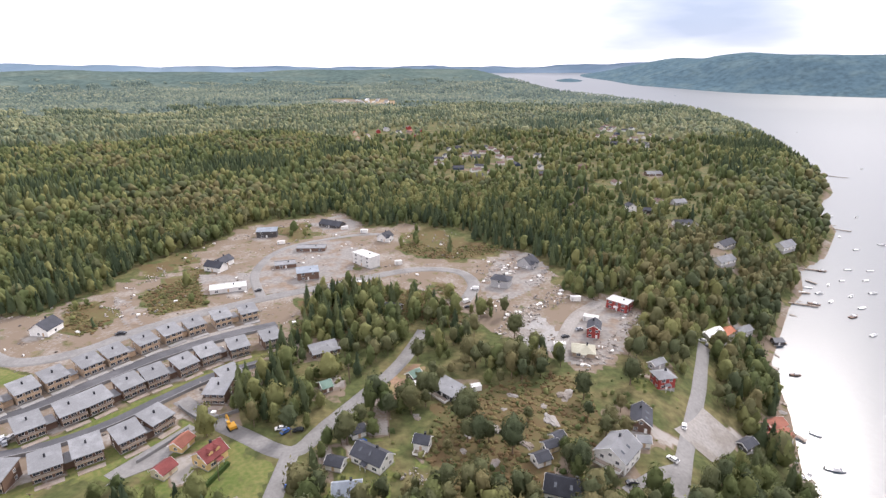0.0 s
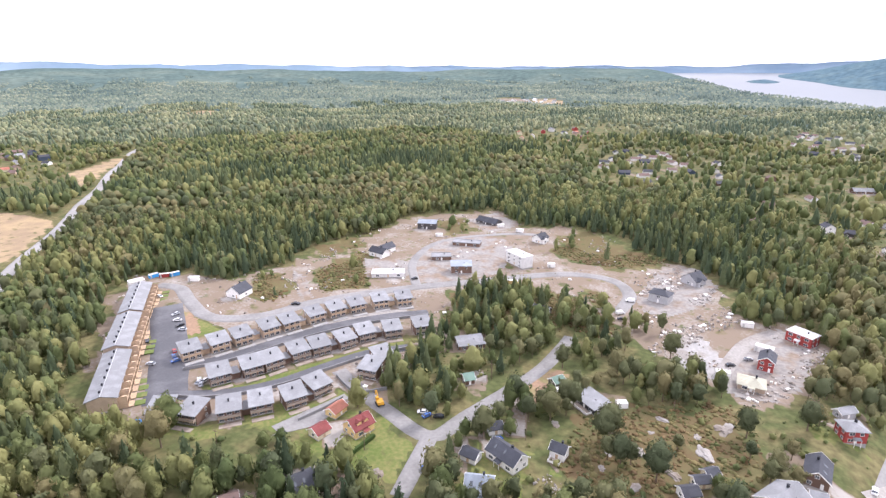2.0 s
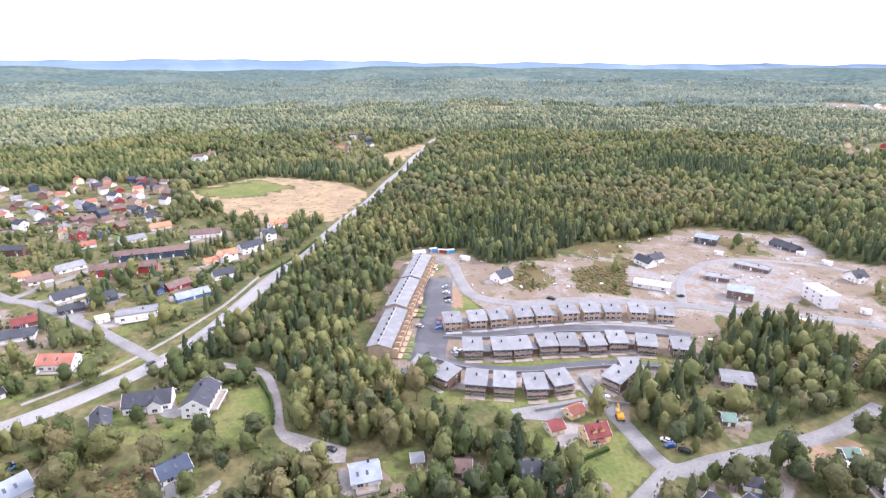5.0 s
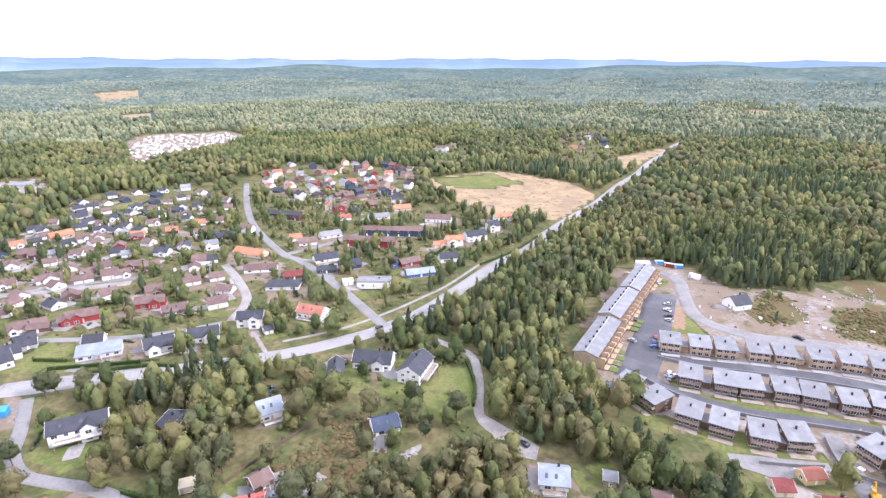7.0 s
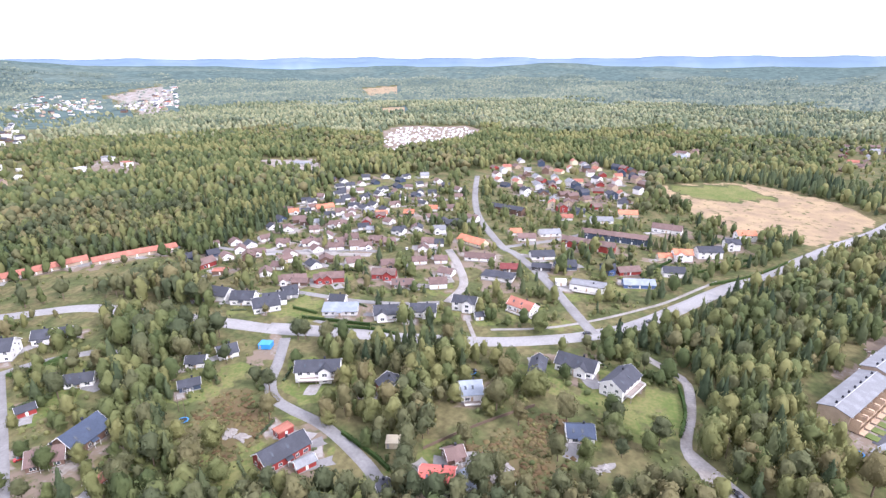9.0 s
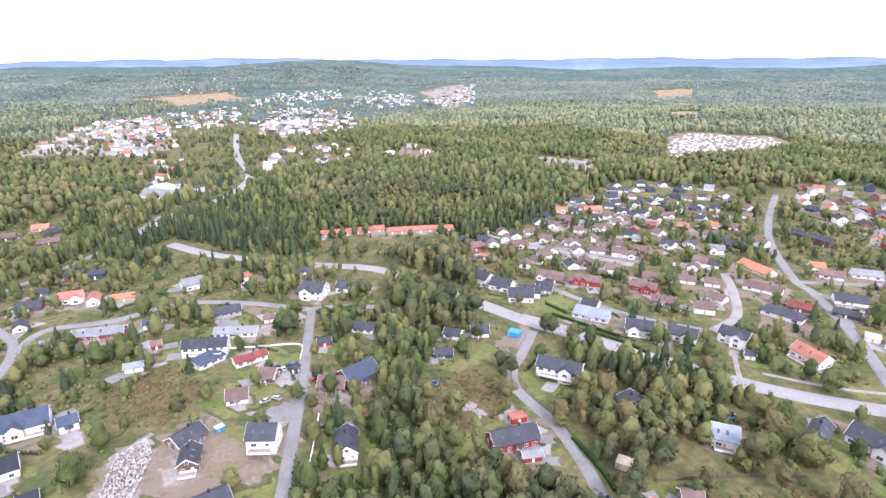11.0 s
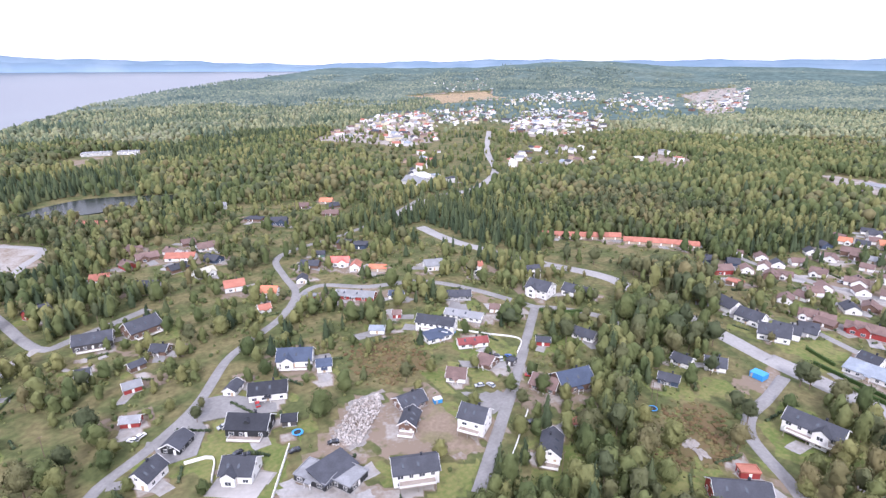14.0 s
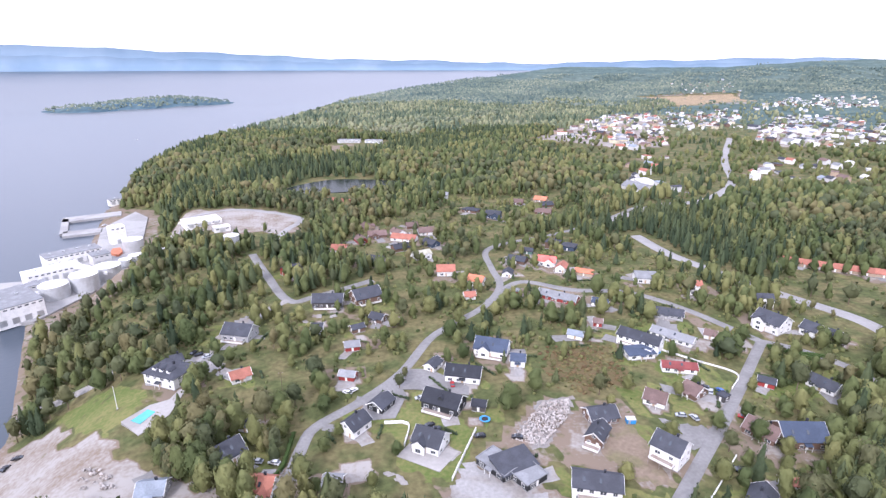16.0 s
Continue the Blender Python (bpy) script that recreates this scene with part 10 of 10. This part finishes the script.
def limbs(bm, h, kind):
    """A tapered trunk with a few limbs, for a tree h metres high."""
    cyl(bm, 0, 0, -0.5, h * 0.55, 0.018 * h + 0.04, 0.012 * h, n=7)
    cyl(bm, 0, 0, h * 0.55, h * 0.93, 0.012 * h, 0.003 * h, n=6)
    for k in range(5 if kind != "spruce" else 0):
        a, z0 = k * 2.4, h * (0.3 + 0.11 * k) if kind == "birch" else h * (0.48 + 0.08 * k)
        q = Vector((math.cos(a), math.sin(a), 0.7)) * h * 0.2
        p0 = Vector((0, 0, z0))
        side = Vector((-math.sin(a), math.cos(a), 0)) * 0.008 * h
        up = Vector((0, 0, 0.008 * h))
        v = [bm.verts.new(p) for p in (p0 + side, p0 - side, p0 + up, p0 + q + side * 0.3, p0 + q - side * 0.3, p0 + q + up * 0.3)]
        for f in ((0, 1, 4, 3), (1, 2, 5, 4), (2, 0, 3, 5)):
            bm.faces.new([v[m] for m in f])


TREE_PROTO = {}
for k, kind in enumerate(KINDS):
    for n in range(4):
        h = {0: 14.0, 1: 10.5, 2: 12.5}[k] * (0.8 + 0.15 * n)
        w = h * {0: 0.42, 1: 0.74, 2: 0.6}[k]
        cv, cf, cn = leafy_crown(kind, 8, 6, 620, 0.03)
        crown = mesh_from("crown", cv * np.array([w, w, h]), cf, LONE_LEAVES[k], True)
        cn = cn / np.array([w, w, h])
        crown.normals_split_custom_set_from_vertices((cn / np.linalg.norm(cn, axis=1)[:, None]).astype(np.float32))
        bm = bmesh.new()
        limbs(bm, h, kind)
        trunk_me = bpy.data.meshes.new("trunk")
        bmesh.ops.recalc_face_normals(bm, faces=bm.faces)
        bm.to_mesh(trunk_me)
        bm.free()
        trunk_me.materials.append(M_BARK)
        TREE_PROTO[k, n] = (trunk_me, crown)
TREE_NAMES = (("spruce_tree", "dark green spruce with drooping tiered boughs"), ("birch_tree", "light green broadleaf tree with uneven crown"), ("pine_tree", "olive-green pine with bare lower trunk"))


def garden_tree(x, y, kk, high):
    """One tree of the given height at its own spot."""
    clear_disc(x, y, 3.5)
    e = anchor(TREE_NAMES[kk][0], x, y, (x * 37 + y * 17) % 360, TREE_NAMES[kk][1], "tree", "garden trees")
    n = int(abs(x + y)) % 4
    s = high / ({0: 14.0, 1: 10.5, 2: 12.5}[kk] * (0.8 + 0.15 * n))
    for nm, me in zip(("trunk", "crown"), TREE_PROTO[kk, n]):
        part(nm, me, None, e, at=Matrix.Scale(s, 4))
    return e


garden_tree(21.9, -195.3, 1, 10)
garden_tree(7.5, -198.0, 1, 9)
garden_tree(-24.7, -209.0, 2, 8)
garden_tree(7.7, -173.3, 1, 7)
garden_tree(2.3, -182.1, 1, 6)
garden_tree(-58.4, -228.4, 1, 9)
garden_tree(30.0, -178.0, 1, 7)
garden_tree(26.7, -187.2, 1, 8)
garden_tree(42.3, -203.4, 0, 12)
garden_tree(16.4, -163.1, 2, 9)
garden_tree(10.6, -153.7, 1, 6)
garden_tree(-8.1, -152.4, 1, 6)
garden_tree(-108.7, -177.5, 1, 6)
garden_tree(-122.1, -187.5, 1, 8)
garden_tree(-151.2, -181.4, 1, 7)
garden_tree(-141.3, -179.0, 1, 7)
garden_tree(-108.0, -186.1, 2, 11)
garden_tree(-142.4, -155.1, 1, 9)
garden_tree(-158.4, -159.1, 1, 8)
garden_tree(-137.6, -142.6, 2, 10)
garden_tree(-152.5, -146.0, 1, 10)
garden_tree(-125.8, -130.3, 1, 9)
garden_tree(-174.0, -155.8, 1, 8)
garden_tree(-194.8, -172.2, 2, 14)
garden_tree(-199.6, -213.1, 1, 11)
garden_tree(-244.1, -209.9, 1, 8)
garden_tree(-175.4, -176.3, 1, 6)
garden_tree(-28.5, -217.0, 2, 6)
garden_tree(-36.2, -280.4, 2, 13)
garden_tree(-57.2, -255.9, 1, 9)
garden_tree(-65.6, -267.6, 1, 10)
garden_tree(-52.0, -283.5, 1, 12)
garden_tree(-142.4, -103.1, 1, 11)
garden_tree(-161.4, -108.6, 1, 12)
garden_tree(-250.1, -85.0, 2, 13)
garden_tree(-204.1, -84.2, 2, 12)
garden_tree(-183.7, -35.6, 1, 12)
garden_tree(-181.0, -52.9, 1, 9)
garden_tree(-231.4, -9.6, 2, 14)
garden_tree(-225.1, -28.2, 2, 13)
garden_tree(-225.7, -45.7, 0, 15)
garden_tree(-176.9, -96.5, 1, 5)
garden_tree(-237.6, 78.3, 1, 12)
garden_tree(-251.0, -81.5, 2, 12)
garden_tree(-246.2, -69.0, 2, 13)
garden_tree(-186.1, -39.9, 1, 9)
garden_tree(-182.5, -53.3, 2, 12)
garden_tree(-186.7, 61.1, 2, 10)
garden_tree(-173.8, 73.0, 2, 13)
garden_tree(-265.6, 40.4, 1, 14)
garden_tree(-247.5, -8.1, 2, 13)
garden_tree(-224.2, -0.6, 0, 13)
garden_tree(-210.4, 22.9, 1, 9)
garden_tree(-163.8, 33.9, 2, 12)
garden_tree(-154.4, 41.7, 1, 8)
garden_tree(-149.2, 63.3, 2, 11)
garden_tree(-176.0, 62.2, 1, 5)
garden_tree(-154.2, 12.3, 2, 11)
garden_tree(-114.1, 145.6, 1, 7)
garden_tree(-27.4, 179.3, 1, 8)
garden_tree(-21.8, 190.1, 2, 12)
garden_tree(37.0, 258.2, 2, 15)
garden_tree(49.1, 234.9, 0, 9)
garden_tree(-1.4, 252.2, 0, 15)
garden_tree(6.1, 264.8, 0, 16)
garden_tree(12.3, 235.1, 2, 14)
garden_tree(44.8, 169.3, 1, 7)
garden_tree(49.6, 163.2, 1, 6)
garden_tree(-12.3, 235.1, 2, 13)
garden_tree(-46.8, 246.4, 0, 14)
garden_tree(-59.6, 286.1, 0, 14)


def lone_trees(x, y, z, d, kd, garden):
    """The nearest trees of gardens and clearings stand as trees of their own. Returns which of the rest stay in the woods."""
    r = np.hypot(x, y)
    rank = r + np.where(garden, 0, 400)
    nearest = np.argsort(rank)[:140]
    for k in nearest:
        n = int(rng.integers(0, 4))
        kk = int(kd[k])
        if kk == 0 and rng.random() < 0.55:
            kk = 1 + int(rng.random() < 0.4)
        e = anchor(TREE_NAMES[kk][0], float(x[k]), float(y[k]), float(rng.uniform(0, 360)), TREE_NAMES[kk][1], "tree", "garden trees", z=float(z[k]))
        s = float(rng.uniform(0.6, 1.15))
        for nm, me in zip(("trunk", "crown"), TREE_PROTO[kk, n]):
            part(nm, me, None, e, at=Matrix.Scale(s, 4))
    keep = np.ones(len(x), bool)
    keep[nearest] = False
    return keep


# near woods, then thinner ones with distance
for r0, r1, pitch, make in ((40, 225, 5.3, 0), (225, 335, 5.3, 1), (335, 600, 5.8, 2), (600, 1180, 8.2, 3), (1180, 2100, 13.0, 4), (2100, 3500, 17.5, 5)):
    x, y, z, d = scatter(r0, r1, pitch)
    kd = kind_of(x, y)
    kd[(kd == 0) & (d < 0.75) & (rng.random(len(x)) < 0.6)] = 1
    if make == 0:
        garden = density[((x + HALF) / CELL).astype(int), ((y + HALF) / CELL).astype(int)] < 0.6
        keep = lone_trees(x, y, z, d, kd, garden)
        x, y, z, d, kd = x[keep], y[keep], z[keep], d[keep], kd[keep]
    for k, kind in enumerate(KINDS):
        m = kd == k
        spots = size_spots(x[m], y[m], z[m], d[m], k)
        sides, tiers, sprays, size = ((6, 5, 190, 0.044), (6, 5, 92, 0.05), (5, 4, 24, 0.082), (4, 3, 0, 0), (4, 2, 0, 0), (4, 1, 0, 0))[make]
        protos = [leafy_crown(kind, sides, tiers, sprays, size) for _ in range(7)]
        spots[:, 3] *= (1.0, 1.0, 1.0, 1.2, 1.55, 2.1)[make]
        if make == 5:
            across = (spots[:, 0] > 1000) & (spots[:, 1] > 1500)
            spots = spots[~across]
        names = ("spruce_wood", "birch_wood", "pine_wood")
        plant_all(names[k], spots, protos, (LEAVES[k], LEAVES[k], LEAVES[k], LEAVES[k], M_HAZED[k], M_HAZIER[k])[make], ("dense dark green spruce wood", "light green birch and aspen wood, toned for sun where far", "open olive-green pine wood")[k])
        if make < 3:
            trunk = np.array([(0.016 * np.cos(a), 0.016 * np.sin(a), h) for h in (0.0, 0.62) for a in (0, 2.09, 4.19)])
            tf = np.array([(0, 1, 4, 3), (1, 2, 5, 4), (2, 0, 3, 5)])
            spots2 = spots.copy()
            spots2[:, 3] = spots2[:, 4]
            plant_all("tree_trunks", spots2, [(trunk, tf)], M_BARK, "brown trunks of the near trees", False)

# bushes and young trees in gardens and clearings
x, y, z, d = scatter(90, 640, 2.75)
bd = density[((x + HALF) / CELL).astype(int), ((y + HALF) / CELL).astype(int)]
m = (bd > 0.04) & (bd < 0.6)
x, y, z = x[m], y[m], z[m]
hi = rng.uniform(0.7, 1.95, len(x)) ** 1.7
plant_all("bushes", np.c_[x, y, z, hi * rng.uniform(1.0, 1.7, len(x)), hi, rng.uniform(0, 6.28, len(x))], [leafy_crown("birch", 4, 2, 5, 0.16) for _ in range(7)], M_BIRCH, "low green garden bushes and saplings")

# garden hedges, shrub by shrub
hs = np.array(hedge_spots)
clear = np.ones(len(hs), bool)
for hx, hy, hr in PLACED:
    clear &= np.hypot(hs[:, 0] - hx, hs[:, 1] - hy) > hr * 0.9 + 1.2
for line, width in ROAD_LINES:
    for px, py in line:
        clear &= np.hypot(hs[:, 0] - px, hs[:, 1] - py) > width / 2 + 0.8
hs = hs[clear]
hi = rng.uniform(1.2, 2.0, len(hs))
plant_all("garden_hedges", np.c_[hs, height(hs[:, 0], hs[:, 1]), rng.uniform(1.7, 2.4, len(hs)), hi, rng.uniform(0, 6.28, len(hs))], [leafy_crown("birch", 5, 2, 6, 0.16) for _ in range(6)], M_SPRUCE, "dark green garden hedges between houses")

# heather and dry tufts on the open heath
hx_, hy_ = [], []
for poly in HEATH:
    q = np.array(poly)
    n = int((q[:, 0].max() - q[:, 0].min()) * (q[:, 1].max() - q[:, 1].min()) / 1.5)
    tx, ty = rng.uniform(q[:, 0].min(), q[:, 0].max(), n), rng.uniform(q[:, 1].min(), q[:, 1].max(), n)
    k = inside(tx + rng.normal(0, 3.5, n), ty + rng.normal(0, 3.5, n), poly)
    hx_.append(tx[k])
    hy_.append(ty[k])
x, y = np.concatenate(hx_), np.concatenate(hy_)
k = (np.hypot(x, y) < 420) & (density[((x + HALF) / CELL).astype(int), ((y + HALF) / CELL).astype(int)] > 0)
x, y = x[k], y[k]
z = height(x, y)
hi = rng.uniform(0.45, 1.1, len(x)) ** 2
third = rng.random(len(x))
for lo, up, name, material, label in ((0, 0.45, "heather", M_HEATHER, "rust-brown heather tufts on rocky ground"), (0.45, 1.0, "juniper", M_HEATH_GREEN, "low olive juniper and grass tufts")):
    m = (third >= lo) & (third < up)
    plant_all(name, np.c_[x[m], y[m], z[m], hi[m] * rng.uniform(1.6, 3.4, m.sum()), hi[m], rng.uniform(0, 6.28, m.sum())], [leafy_crown("birch", 4, 2, 0, 0.2) for _ in range(7)], material, label)

# stones, planks and packages strewn over the building ground
sx_, sy_ = [], []
for poly in BARE[:2]:
    q = np.array(poly)
    tx, ty = rng.uniform(q[:, 0].min(), q[:, 0].max(), 9000), rng.uniform(q[:, 1].min(), q[:, 1].max(), 9000)
    heaps = np.sin(tx / 11 + 1) * np.cos(ty / 13) + 0.6 * np.sin(tx / 5.1 - ty / 6.3)
    k = inside(tx, ty, poly) & (heaps > 0.35)
    for line, width in ROAD_LINES:
        for px, py in line[::3]:
            k &= np.hypot(tx - px, ty - py) > width / 2 + 2.5
    sx_.append(tx[k])
    sy_.append(ty[k])
x, y = np.concatenate(sx_), np.concatenate(sy_)
for hx, hy, hr in PLACED:
    k = np.hypot(x - hx, y - hy) > hr + 0.5
    x, y = x[k], y[k]
z = height(x, y)
hi = rng.uniform(0.3, 1.15, len(x)) ** 2.0
plant_all("site_debris", np.c_[x, y, z, hi * rng.uniform(1.0, 2.2, len(x)), hi, rng.uniform(0, 6.28, len(x))], [crown_shape("birch", 5, 2)[:2] for _ in range(8)], M_DEBRIS, "scattered pale stones and building debris", False)
boxes = [(float(x[k]), float(y[k]), float(z[k]), *rng.uniform(0.5, 2.3, 2), float(rng.uniform(0.3, 1.0)), float(rng.uniform(0, 180))) for k in rng.integers(0, len(x), 110)]
flat_stuff("building_packages", boxes, M_TRIM, "white wrapped building packages on rough ground", "packages")
